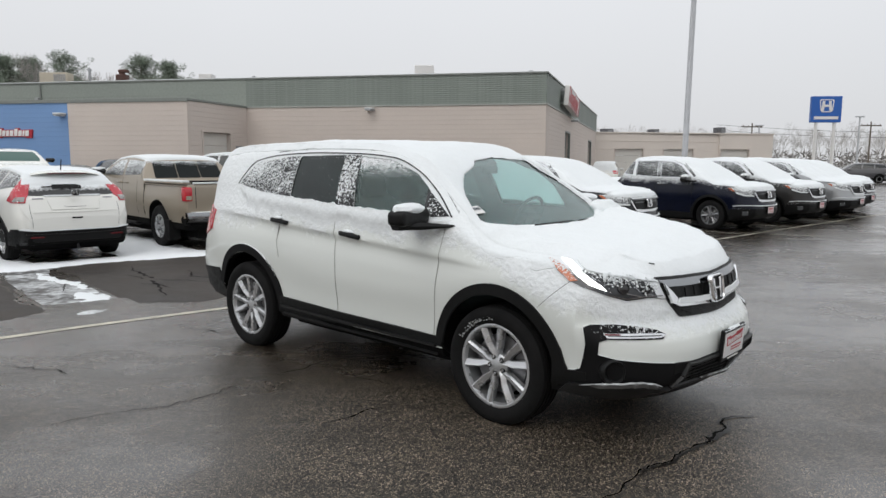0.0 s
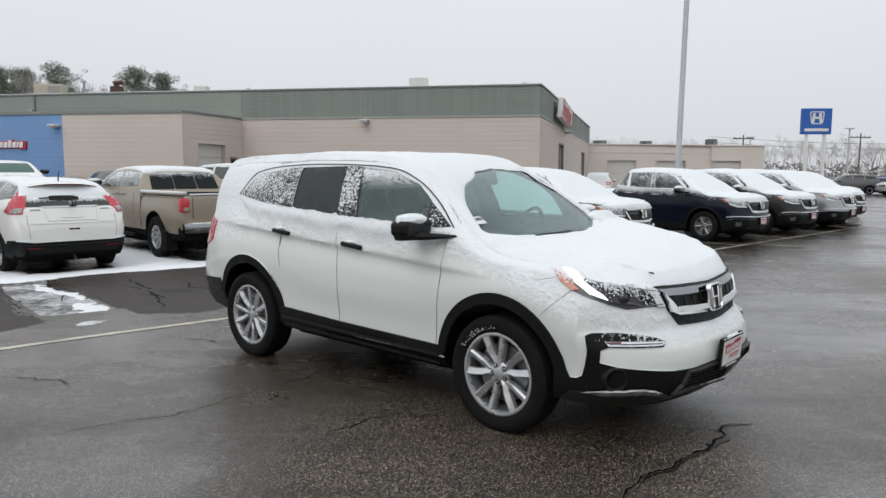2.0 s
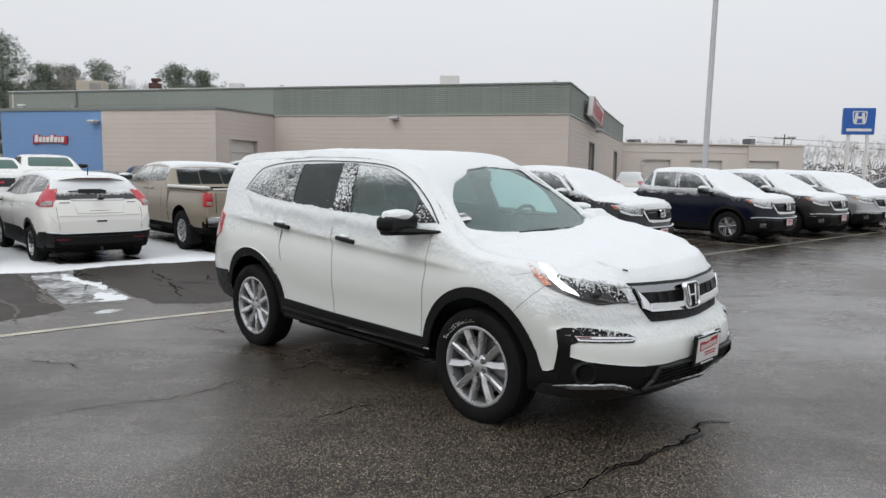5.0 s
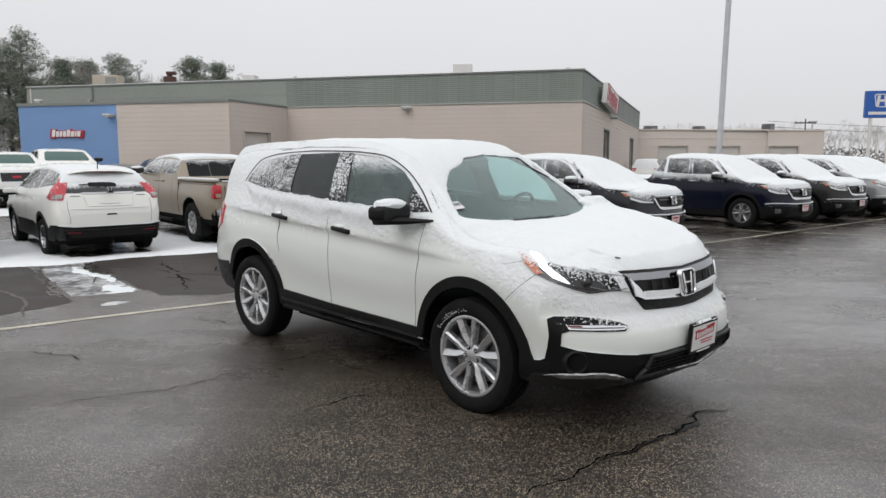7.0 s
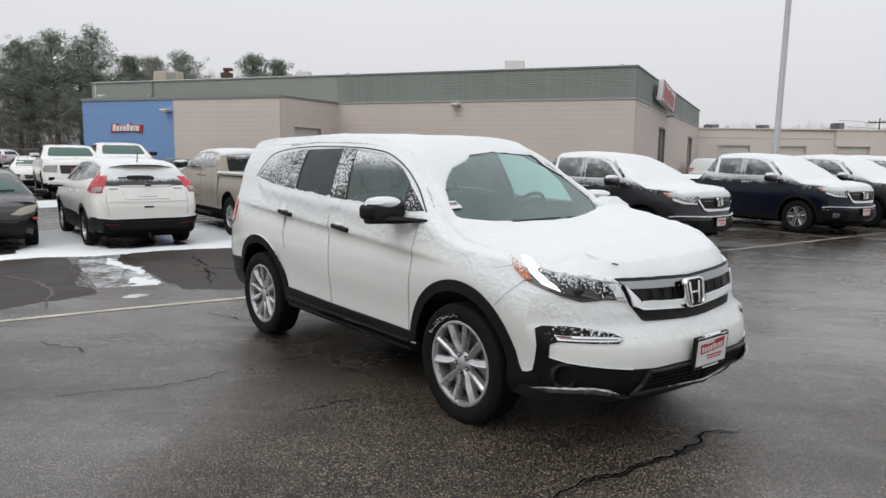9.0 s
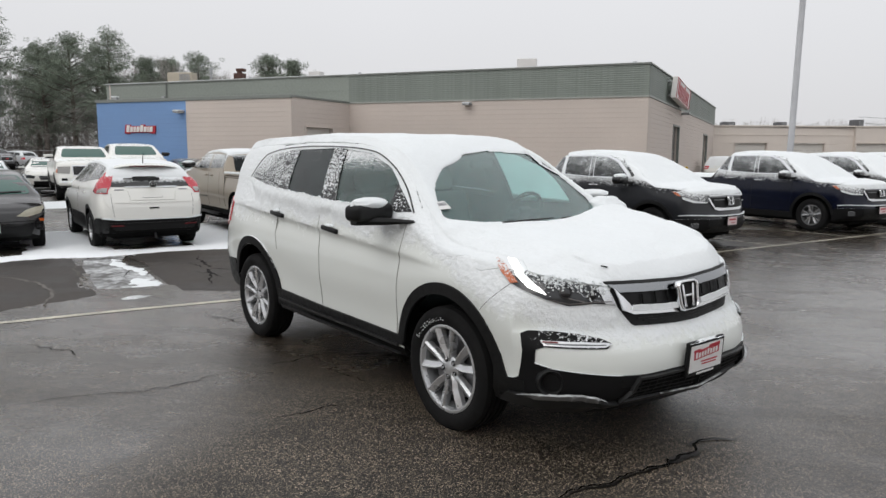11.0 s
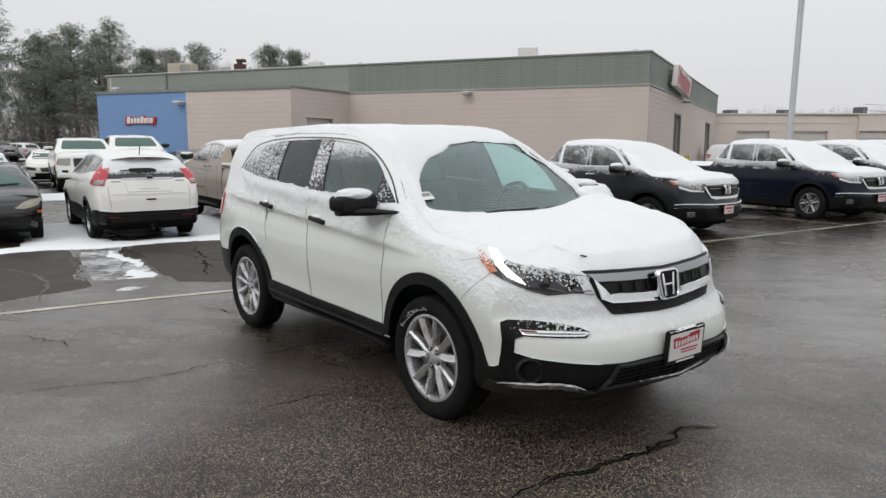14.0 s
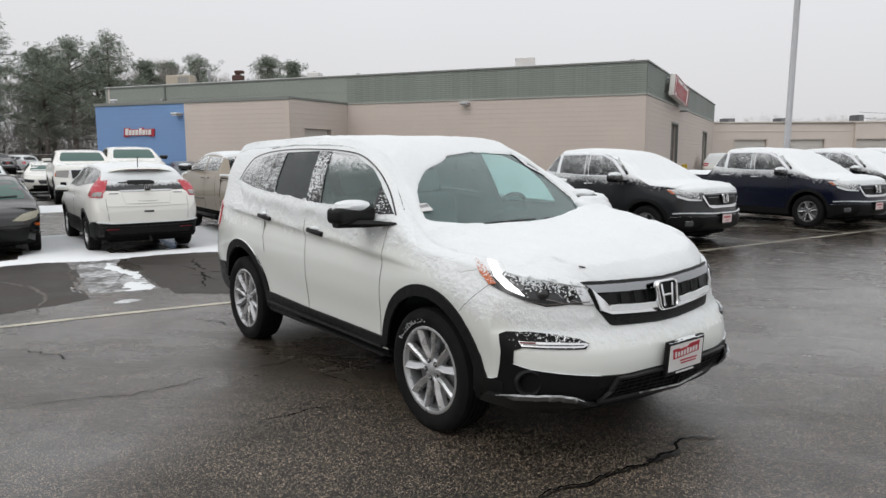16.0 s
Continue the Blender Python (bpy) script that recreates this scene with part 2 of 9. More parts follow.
CHROME_SATIN = material("satin_chrome", (0.62, 0.63, 0.64), 0.25, 1.0)
STEEL = material("brake_steel", (0.25, 0.25, 0.26), 0.45, 0.9, grain=60, var=0.2)
GLASS_CLEAR = glass("windshield_glass", (0.80, 0.95, 0.93), 0.02, 0.045)
GLASS_SIDE = glass("side_glass", (0.80, 0.88, 0.85), 0.02, 0.05, (1.50, 1.68, 0.26))
GLASS_PRIVACY = glass("privacy_glass", (0.22, 0.235, 0.235), 0.05, 0.03, (1.66, 1.73, 0.12))
GLASS_FLECKED = powdered("snow_flecked_glass", (0.022, 0.025, 0.025), 0.08, scale=58, low=0.25, amount=0.1, flat=0.2, z0=1.0, z1=1.6, fleck=True, wide_amount=0.35)
GLASS_DENSE = powdered("thickly_flecked_glass", (0.03, 0.033, 0.033), 0.08, scale=80, low=0.15, amount=0.12, flat=0.2, z0=1.35, z1=1.6, fleck=True, wide_amount=0.3)
GLASS_REAR = powdered("dark_glass_snow_topped", (0.010, 0.013, 0.013), 0.06, scale=60, low=0.62, amount=0.6, flat=0.2, z0=1.40, z1=1.66, fleck=True, spec=0.15)
GLASS_FAR = powdered("dark_car_glass", (0.012, 0.015, 0.015), 0.05, scale=40, low=0.9, amount=0.2, fleck=True)
GLASS_GREEN = material("green_tinted_glass", (0.030, 0.092, 0.074), 0.06)
LENS_RED = material("red_lamp_lens", (0.52, 0.014, 0.028), 0.12, coat=0.8)
AMBER_FLECKED = powdered("snow_flecked_amber_lens", (0.50, 0.12, 0.03), 0.15, coat=0.6, scale=80, low=0.42, amount=0.3, flat=0.4, z0=0.9, z1=1.1, fleck=True)
LENS_AMBER = material("amber_lens", (0.55, 0.13, 0.03), 0.15, coat=0.8)
LENS_CLEAR = powdered("clear_lamp_lens", (0.022, 0.024, 0.027), 0.10, 0.0, coat=0.25, scale=70, low=0.62, amount=0.35, flat=0.5, z0=0.8, z1=1.1, fleck=True)
LENS_RED_SNOWED = powdered("red_lens_dusted_with_snow", (0.45, 0.014, 0.03), 0.14, coat=0.6, scale=45, low=0.66, amount=0.35, flat=0.5, z0=0.95, z1=1.45, fleck=True, wide_scale=9)
LENS_PALE = powdered("pale_lamp_lens", (0.27, 0.265, 0.255), 0.15, coat=0.6, scale=40, low=0.6, amount=0.2, flat=0.4)
BAND_SNOWED = powdered("dark_band_dusted_with_snow", (0.012, 0.013, 0.013), 0.2, coat=0.3, scale=26, low=0.66, amount=0.75, flat=0.2, z0=1.08, z1=1.20, soft=0.3)
LENS_DIM = material("dim_red_reflector", (0.12, 0.006, 0.010), 0.3)
LENS_OLD = material("hazed_lamp_lens", (0.36, 0.34, 0.26), 0.3, coat=0.4, grain=30, var=0.15)
DRL = glowing("daytime_lamp", (1.0, 0.99, 0.96), 2.2)
TRIM_GREY = material("seat_cloth_grey", (0.10, 0.10, 0.10), 0.9, grain=200, bump=0.001, var=0.2)
PLATE_WHITE = material("plate_white", (0.75, 0.75, 0.74), 0.4, grain=30, var=0.04)
SIGN_RED = material("sign_red", (0.42, 0.02, 0.035), 0.45, grain=20, var=0.08)
SIGN_WHITE = material("sign_white", (0.75, 0.74, 0.72), 0.5, grain=20, var=0.06)
SIGN_BLUE = material("sign_blue", (0.02, 0.11, 0.42), 0.4, grain=8, var=0.06)
PLATE_PINK = material("plate_white_pink", (0.72, 0.58, 0.58), 0.4, grain=30, var=0.06)
PLATE_GREEN = material("plate_pale_green", (0.45, 0.55, 0.48), 0.45)
INK = material("dark_ink", (0.05, 0.06, 0.08), 0.6)
SLUSH = powdered("half_melted_slush", (0.075, 0.072, 0.069), 0.4, scale=9, low=0.38, amount=0.0, flat=0.5, soft=0.45, grit=1.1, wide_scale=1.6, wide_amount=0.9, spec=0.4)
THIN_SNOW = powdered("thin_trodden_snow", (0.05, 0.048, 0.046), 0.5, scale=20, low=0.22, amount=0.0, flat=0.5, soft=0.5, spec=0.3)


def snowed_glass():
    """Glass under a thin layer of snow, through which daylight glows."""
    m = bpy.data.materials.new("snow_covered_glass")
    m.use_nodes = True
    n, l = m.node_tree.nodes, m.node_tree.links
    n.remove(n["Principled BSDF"])
    a, b, c = n.new("ShaderNodeBsdfTranslucent"), n.new("ShaderNodeBsdfDiffuse"), n.new("ShaderNodeMixShader")
    a.inputs[0].default_value, b.inputs[0].default_value = (0.80, 0.93, 0.92, 1), (0.86, 0.88, 0.90, 1)
    tc, ns = n.new("ShaderNodeTexCoord"), n.new("ShaderNodeTexNoise")
    ns.inputs["Scale"].default_value = 6.0
    l.new(tc.outputs["Object"], ns.inputs["Vector"])
    rg = n.new("ShaderNodeMapRange")
    rg.inputs["To Min"].default_value, rg.inputs["To Max"].default_value = 0.05, 0.35
    l.new(ns.outputs[0], rg.inputs["Value"])
    l.new(rg.outputs[0], c.inputs[0])
    l.new(a.outputs[0], c.inputs[1])
    l.new(b.outputs[0], c.inputs[2])
    l.new(c.outputs[0], n["Material Output"].inputs[0])
    return m


GLASS_SNOWED = snowed_glass()
GLASS_CAKED = powdered("snow_caked_glass", (0.05, 0.055, 0.055), 0.1, scale=30, low=0.22, amount=0.75, flat=0.4, z0=1.16, z1=1.34, soft=0.35)
# barrel alloy darkened to put shade into the gaps between spokes
BARREL = material("shaded_wheel_barrel", (0.20, 0.205, 0.21), 0.4, 0.7, grain=30, var=0.2)

# ---- building helpers ----
from mathutils.bvhtree import BVHTree


def link_mesh(name, bm, mat, smooth=False):
    me = bpy.data.meshes.new(name)
    bm.normal_update()
    bm.to_mesh(me)
    bm.free()
    for mm in (mat if isinstance(mat, (list, tuple)) else (mat,)):
        me.materials.append(mm)
    if smooth:
        me.polygons.foreach_set("use_smooth", [True] * len(me.polygons))
        me.set_sharp_from_angle(angle=radians(38))
    return new(name, me)


def part(name, bm, mat, parent, label="", smooth=False):
    ob = link_mesh(name, bm, mat, smooth)
    ob.parent = parent
    return tagged(ob, label)


def thing(name, label, category, group="", m=None, kind=""):
    ob = tagged(new(name), label, category, group, kind)
    ob.empty_display_size = 0.2
    if m is not None:
        ob.matrix_basis = m
    return ob


def shared(name, me, parent, m=None):
    ob = new(name, me)
    ob.parent = parent
    if m is not None:
        ob.matrix_basis = m
    return ob


def box(bm, x0, x1, y0, y1, z0, z1, bevel=0.0, m=None, seg=2):
    r = bmesh.ops.create_cube(bm, size=1.0)
    mm = Matrix.Translation(((x0 + x1) / 2, (y0 + y1) / 2, (z0 + z1) / 2)) @ Matrix.Diagonal((abs(x1 - x0), abs(y1 - y0), abs(z1 - z0), 1))
    bmesh.ops.transform(bm, matrix=mm, verts=r["verts"])
    vs = r["verts"]
    if bevel:
        es = list({e for v in vs for e in v.link_edges})
        rb = bmesh.ops.bevel(bm, geom=es, offset=bevel, segments=seg, affect='EDGES', profile=0.5)
        vs = list({v for f in rb["faces"] for v in f.verts} | {v for v in vs if v.is_valid})
    if m is not None:
        bmesh.ops.transform(bm, matrix=m, verts=vs)
    return vs


def tube(bm, a, b, r0, r1=None, n=10, caps=True):
    a, b = Vector(a), Vector(b)
    d = b - a
    q = d.to_track_quat('Z', 'Y').to_matrix().to_4x4()
    r = bmesh.ops.create_cone(bm, cap_ends=caps, segments=n, radius1=r0, radius2=r0 if r1 is None else r1, depth=d.length)
    bmesh.ops.transform(bm, matrix=Matrix.Translation((a + b) / 2) @ q, verts=r["verts"])
    return r["verts"]


def grid_mesh(bm, rows, close_u=False, close_v=False):
    """Faces between rows of points; all rows are of one length."""
    vs = [[bm.verts.new(p) for p in row] for row in rows]
    nu, nv = len(vs), len(vs[0])
    for i in range(nu if close_u else nu - 1):
        for j in range(nv if close_v else nv - 1):
            a, b = vs[i], vs[(i + 1) % nu]
            bm.faces.new((a[j], b[j], b[(j + 1) % nv], a[(j + 1) % nv]))
    return vs


def lathe(bm, profile, axis='Y', n=32, m=None):
    """Turns (radius, along) pairs about an axis."""
    rows = []
    for k in range(n):
        a = 2 * math.pi * k / n
        c, s = math.cos(a), math.sin(a)
        if axis == 'Y':
            rows.append([(r * c, h, r * s) for r, h in profile])
        else:
            rows.append([(r * c, r * s, h) for r, h in profile])
    vs = grid_mesh(bm, rows, close_u=True)
    if m is not None:
        bmesh.ops.transform(bm, matrix=m, verts=[v for row in vs for v in row])
    return vs


def curve(points):
    """A monotone cubic through (x, value) pairs."""
    xs, ys = np.array([p[0] for p in points], float), np.array([p[1] for p in points], float)
    h, d = np.diff(xs), np.diff(ys) / np.diff(xs)
    s = np.zeros(len(xs))
    s[0], s[-1] = d[0], d[-1]
    for i in range(1, len(xs) - 1):
        if d[i - 1] * d[i] > 0:
            w1, w2 = 2 * h[i] + h[i - 1], h[i] + 2 * h[i - 1]
            s[i] = (w1 + w2) / (w1 / d[i - 1] + w2 / d[i])

    def at(x):
        x = min(max(x, xs[0]), xs[-1])
        i = min(int(np.searchsorted(xs, x, side="right")) - 1, len(xs) - 2)
        t = (x - xs[i]) / h[i]
        return float((1 + 2 * t) * (1 - t) ** 2 * ys[i] + t * (1 - t) ** 2 * h[i] * s[i] + t * t * (3 - 2 * t) * ys[i + 1] + t * t * (t - 1) * h[i] * s[i + 1])

    return at


def rounded(pts, r=0.04, n=4):
    """A polygon with rounded corners."""
    out = []
    k = len(pts)
    for i in range(k):
        p, a, b = Vector(pts[i]), Vector(pts[i - 1]), Vector(pts[(i + 1) % k])
        da, db = a - p, b - p
        q = min(r, da.length * 0.45, db.length * 0.45)
        pa, pb = p + da.normalized() * q, p + db.normalized() * q
        for j in range(n + 1):
            t = j / n
            out.append(tuple((1 - t) ** 2 * pa + 2 * t * (1 - t) * p + t * t * pb))
    return out

# ---- vehicles ----
# A vehicle stands with its front axle at x = 0, front towards +x, its left side towards +y.
def section(s, x, inset=0.0, floor=None, samples=(8, 6, 9)):
    """Half a cross-section (y >= 0), from the floor's middle up the side to the roof's middle."""
    samples = s.get("samples", samples)
    zb, zm, ze, zr, zt = s["bot"](x), s["midz"](x), s["belt"](x), s["rail"](x), s["top"](x)
    wm, wb, wr = s["midw"](x) - inset, s["beltw"](x) - inset, s["railw"](x) - inset
    zr, zt = zr - inset, zt - inset
    if floor is not None:
        zb = floor
        zm, ze = max(zm, zb + 0.05), max(ze, zb + 0.1)
        zr, zt = max(zr, ze + 0.01), max(zt, ze + 0.02)
    wl = wm - s.get("tuck", 0.045)
    wr = max(wr, 0.02)
    pts = [(0.0, zb), (max(wl - 0.12, 0.02), zb), (max(wl - 0.02, 0.03), zb + 0.015)]
    keys = [(wl, zb + 0.05), (wm, zm), (wb, ze)]
    n1, n2, n3 = samples
    for i in range(n1):
        t = i / n1
        # two eased spans: sill to widest point, widest point to shoulder
        if t < 0.5:
            u = t * 2
            y = keys[0][0] + (keys[1][0] - keys[0][0]) * math.sin(u * math.pi / 2)
            z = keys[0][1] + (keys[1][1] - keys[0][1]) * u
            y -= 0.012 * math.sin(u * math.pi) ** 2
        else:
            u = (t - 0.5) * 2
            y = keys[1][0] + (keys[2][0] - keys[1][0]) * (1 - math.cos(u * math.pi / 2))
            z = keys[1][1] + (keys[2][1] - keys[1][1]) * u
            if "crease" in s:
                y += s["crease"](x, z)
        pts.append((y, z))
    for i in range(n2):
        t = i / n2
        bow = 0.018 * math.sin(t * math.pi)
        pts.append((wb + (wr - wb) * t + bow, ze + (zr - ze) * t))
    for i in range(n3 + 1):
        t = i / n3
        a = t * math.pi / 2
        pts.append((wr * math.cos(a) ** 0.85 if i < n3 else 0.0, zr + (zt - zr) * math.sin(a) ** 1.1))
    return pts


def loft(s, xs, inset=0.0, floor=None):
    """The closed body. With s["nose"] = (profile x(z) at the middle, sweep back over y), the front is a bowed face of its own."""
    bm = bmesh.new()
    rows = []
    nose = s.get("nose") if not inset else None
    if nose:
        xs = [x for x in xs if x <= s["nose_x"]] + [s["nose_x"]]
        xs = sorted(set(xs))
    for x in xs:
        half = section(s, x, inset, floor)
        rows.append([(x, y, z) for y, z in half] + [(x, -y, z) for y, z in reversed(half[1:-1])])
    if nose:
        last, n = rows[-1], 30
        cz = s.get("nose_z", 0.72)
        for k in range(1, n):
            f = 1 - k / n
            ring = []
            for x, y, z in last:
                yy, zz = y * f, cz + (z - cz) * f
                xf = nose[0](zz) - nose[1](abs(yy))
                ring.append((max(xf, s["nose_x"] - 0.0) if k > 2 else max(xf, s["nose_x"]), yy, zz))
            rows.append(ring)
    vs = grid_mesh(bm, rows, close_v=True)
    for ring, flip in ((vs[0], False), (vs[-1], True)):
        bm.faces.new(ring if flip else list(reversed(ring)))
    bmesh.ops.recalc_face_normals(bm, faces=bm.faces)
    return bm


def stations(s):
    x0, x1 = s["x0"], s["x1"]
    n = s.get("steps", 70)
    out = set()
    for i in range(n + 1):
        out.add(round(x0 + (x1 - x0) * i / n, 4))
    for e in (0.004, 0.01, 0.02, 0.035, 0.05, 0.075, 0.1, 0.14):
        out.add(round(x1 - e, 4))
        out.add(round(x0 + e, 4))
    return sorted(out)


def cut(bm, cutters, mat, dark, skirt=None):
    """The solid bm less the cutters, by exact booleans; below the height skirt, and underneath, it is dark."""
    ob = link_mesh("body", bm, mat)
    temps = []
    for c in cutters:
        t = link_mesh("cutter", c, dark)
        temps.append(t)
        md = ob.modifiers.new("cut", 'BOOLEAN')
        md.operation, md.solver, md.object, md.material_mode = 'DIFFERENCE', 'EXACT', t, 'TRANSFER'
    bpy.context.view_layer.update()
    me = bpy.data.meshes.new_from_object(ob.evaluated_get(bpy.context.evaluated_depsgraph_get()))
    old = ob.data
    ob.modifiers.clear()
    ob.data = me
    bpy.data.meshes.remove(old)
    for t in temps:
        d = t.data
        bpy.data.objects.remove(t)
        bpy.data.meshes.remove(d)
    if skirt:
        me.materials.append(dark)
        last = len(me.materials) - 1
        for p in me.polygons:
            if p.center.z < skirt(p.center.x) or (p.normal.z < -0.45 and p.center.z < 0.7):
                p.material_index = last
    me.polygons.foreach_set("use_smooth", [True] * len(me.polygons))
    me.set_sharp_from_angle(angle=radians(35))
    return ob


def prism(poly, axis, a, b):
    """A closed prism over a polygon; axis 'y': (x, z) points, 'x': (y, z) points."""
    bm = bmesh.new()
    f = []
    for h in (a, b):
        f.append([bm.verts.new((p[0], h, p[1]) if axis == 'y' else (h, p[0], p[1])) for p in poly])
    bm.faces.new(f[0])
    bm.faces.new(list(reversed(f[1])))
    k = len(poly)
    for i in range(k):
        bm.faces.new((f[0][i], f[1][i], f[1][(i + 1) % k], f[0][(i + 1) % k]))
    bmesh.ops.recalc_face_normals(bm, faces=bm.faces)
    return bm


def skin(tree, poly, view, lift=0.004, thick=0.006, cell=0.06):
    """A thin piece that lies on the body. poly: (u, z) points as seen along the level direction view (degrees; 0 front, -90 right side)."""
    a = radians(view)
    d = Vector((math.cos(a), math.sin(a), 0))      # from the body outwards
    u = Vector((-math.sin(a), math.cos(a), 0))     # across
    bm = bmesh.new()
    bm.faces.new([bm.verts.new((p[0], p[1], 0)) for p in poly])
    for axis in (0, 1):
        lo, hi = min(p[axis] for p in poly), max(p[axis] for p in poly)
        n = int((hi - lo) / cell)
        for i in range(1, n + 1):
            co, no = [0, 0, 0], [0, 0, 0]
            co[axis], no[axis] = lo + (hi - lo) * i / (n + 1), 1
            bmesh.ops.bisect_plane(bm, geom=bm.verts[:] + bm.edges[:] + bm.faces[:], plane_co=co, plane_no=no)
    for v in bm.verts:
        o = u * v.co.x + Vector((0, 0, v.co.y)) + d * 6
        hit, nor, _, _ = tree.ray_cast(o, -d)
        if hit is None or nor.dot(d) < 0.08:
            q = u * v.co.x + Vector((0, 0, v.co.y)) + d * (0.6 if hit is None else (hit.dot(d)))
            hit, nor, _, _ = tree.find_nearest(q)
        v.co = hit + nor * lift
    bm.normal_update()
    if sum((f.normal.dot(d) for f in bm.faces)) < 0:
        bmesh.ops.reverse_faces(bm, faces=bm.faces)
        bm.normal_update()
    bmesh.ops.solidify(bm, geom=bm.faces[:], thickness=thick)
    return bm


def mirrored(bm):
    c = bm.copy()
    for v in c.verts:
        v.co.y = -v.co.y
    bmesh.ops.reverse_faces(c, faces=c.faces)
    return c


def skin_part(name, tree, poly, view, mat, parent, both=False, label="", lift=0.004, thick=0.006, cell=0.06, smooth=True):
    bm = skin(tree, poly, view, lift, thick, cell)
    other = mirrored(bm) if both else None
    ob = part(name, bm, mat, parent, label, smooth)
    if other:
        part(name, other, mat, parent, label, smooth)
    return ob


def across(view, *pts):
    """(x, y, z) places of a vehicle as (u, z) points of a view."""
    a = radians(view)
    return [(-math.sin(a) * x + math.cos(a) * y, z) for x, y, z in pts]


def arc(cx, cz, r, a0, a1, n=14):
    return [(cx + r * math.cos(radians(a0 + (a1 - a0) * i / n)), cz + r * math.sin(radians(a0 + (a1 - a0) * i / n))) for i in range(n + 1)]


def strip(points, w):
    """A band of width w along a run of (u, z) points."""
    left, right = [], []
    for i, p in enumerate(points):
        a, b = Vector(points[max(i - 1, 0)]), Vector(points[min(i + 1, len(points) - 1)])
        t = (b - a).normalized()
        nn = Vector((-t.y, t.x)) * w / 2
        left.append(tuple(Vector(p) + nn))
        right.append(tuple(Vector(p) - nn))
    return left + right[::-1]


def snow_cap(s, tree, x0, x1, nx, ny, thick, seed=0, keep=None, wide=None, fade=None, power=0.7, steep=(0.45, 0.22), smooth_keep=False, drift=None):
    """Snow that lies on a body's upward faces, dropped on it from above; keep(x, y, z) says where and how thickly it lies (0 to 1).
    It thins out to a ragged edge, and there is none on steep faces."""
    bm = bmesh.new()
    rows = []
    for i in range(nx + 1):
        x = x0 + (x1 - x0) * i / nx
        w = wide(x) if wide else s["beltw"](x) - 0.02
        row = []
        for j in range(ny + 1):
            y = w * math.sin((2 * j / ny - 1) * math.pi / 2)
            hit, nor, _, _ = tree.ray_cast(Vector((x, y, 4)), Vector((0, 0, -1)))
            if hit is None:
                row.append(None)
                continue
            kept = keep(x, y, hit.z) if keep else 1.0
            k = (1.0 if smooth_keep else kept) * min(1.0, max(0.0, (nor.z - steep[0]) / steep[1]))
            k *= min(1.0, max(0.0, (w - abs(y)) / (fade(x) if fade else 0.035) + (0.0 if fade else 0.15)))
            if 0.02 < k < 0.9:
                k += (0.10 if smooth_keep and -1.4 < x < 0.0 else 0.30) * noise.noise(Vector((x * 5 + seed, y * 5, 4.1))) + (0.05 if smooth_keep and -1.4 < x < 0.0 else 0.16) * noise.noise(Vector((x * 15 + seed, y * 15, 2.2)))
            if smooth_keep:
                if kept < 0:
                    row.append((hit + nor * kept * 0.10, False))
                    continue
                k = min(1.0, k) * kept ** 0.6
            k = min(1.0, k)
            lump = 0.85 + 0.4 * noise.noise(Vector((x * 1.1 + seed, y * 1.1, 0.3))) + 0.18 * noise.noise(Vector((x * 4 + seed, y * 4, 1.3)))
            h = thick * max(k, 0) ** power * lump + 0.005 * max(k, 0) * noise.noise(Vector((x * 14 + seed, y * 14, 1.7)))
            if drift:
                h += drift(x, y) * max(k, 0) ** 0.5
            row.append((hit + (nor * 0.5 + Vector((0, 0, 0.5))) * (h + 0.0012) if k > 0.025 else hit - nor * 0.006, k > 0.025))
        rows.append(row)
    made = {}

    def vert(i, j):
        if (i, j) not in made:
            made[i, j] = bm.verts.new(rows[i][j][0])
        return made[i, j]

    for i in range(nx):
        for j in range(ny):
            q = [(i, j), (i + 1, j), (i + 1, j + 1), (i, j + 1)]
            c = [rows[a][b] for a, b in q]
            if all(c) and any(t[1] for t in c) and max(t[0].z for t in c) - min(t[0].z for t in c) < 0.35:
                bm.faces.new([vert(a, b) for a, b in q])
    bm.normal_update()
    return bm


# -- wheels --
def tyre_mesh(r, width, rim):
    bm = bmesh.new()
    w = width / 2
    prof = [(rim - 0.012, -w * 0.72), (rim + 0.012, -w * 0.86), (rim + (r - rim) * 0.5, -w), (r - 0.03, -w * 0.93), (r - 0.008, -w * 0.8)]
    for g in (-0.5, -0.17, 0.17, 0.5):
        prof += [(r, w * (g - 0.06)), (r - 0.009, w * (g - 0.045)), (r - 0.009, w * (g + 0.045)), (r, w * (g + 0.06))]
    prof += [(r - 0.008, w * 0.8), (r - 0.03, w * 0.93), (rim + (r - rim) * 0.5, w), (rim + 0.012, w * 0.86), (rim - 0.012, w * 0.72)]
    lathe(bm, prof, 'Y', 48)
    bmesh.ops.recalc_face_normals(bm, faces=bm.faces)
    return bm


def rim_lip(rim, w):
    bm = bmesh.new()
    lathe(bm, [(rim + 0.004, -w * 0.74), (rim + 0.003, -w * 0.82), (rim - 0.006, -w * 0.845), (rim - 0.016, -w * 0.82), (rim - 0.022, -w * 0.70), (rim - 0.026, -w * 0.60)], 'Y', 56)
    bmesh.ops.recalc_face_normals(bm, faces=bm.faces)
    return bm


def rim_barrel(rim, w):
    bm = bmesh.new()
    lathe(bm, [(rim - 0.024, -w * 0.62), (rim - 0.035, -w * 0.4), (rim - 0.05, w * 0.5), (rim - 0.02, w * 0.8), (rim, w * 0.82)], 'Y', 40)
    bmesh.ops.recalc_face_normals(bm, faces=bm.faces)
    return bm


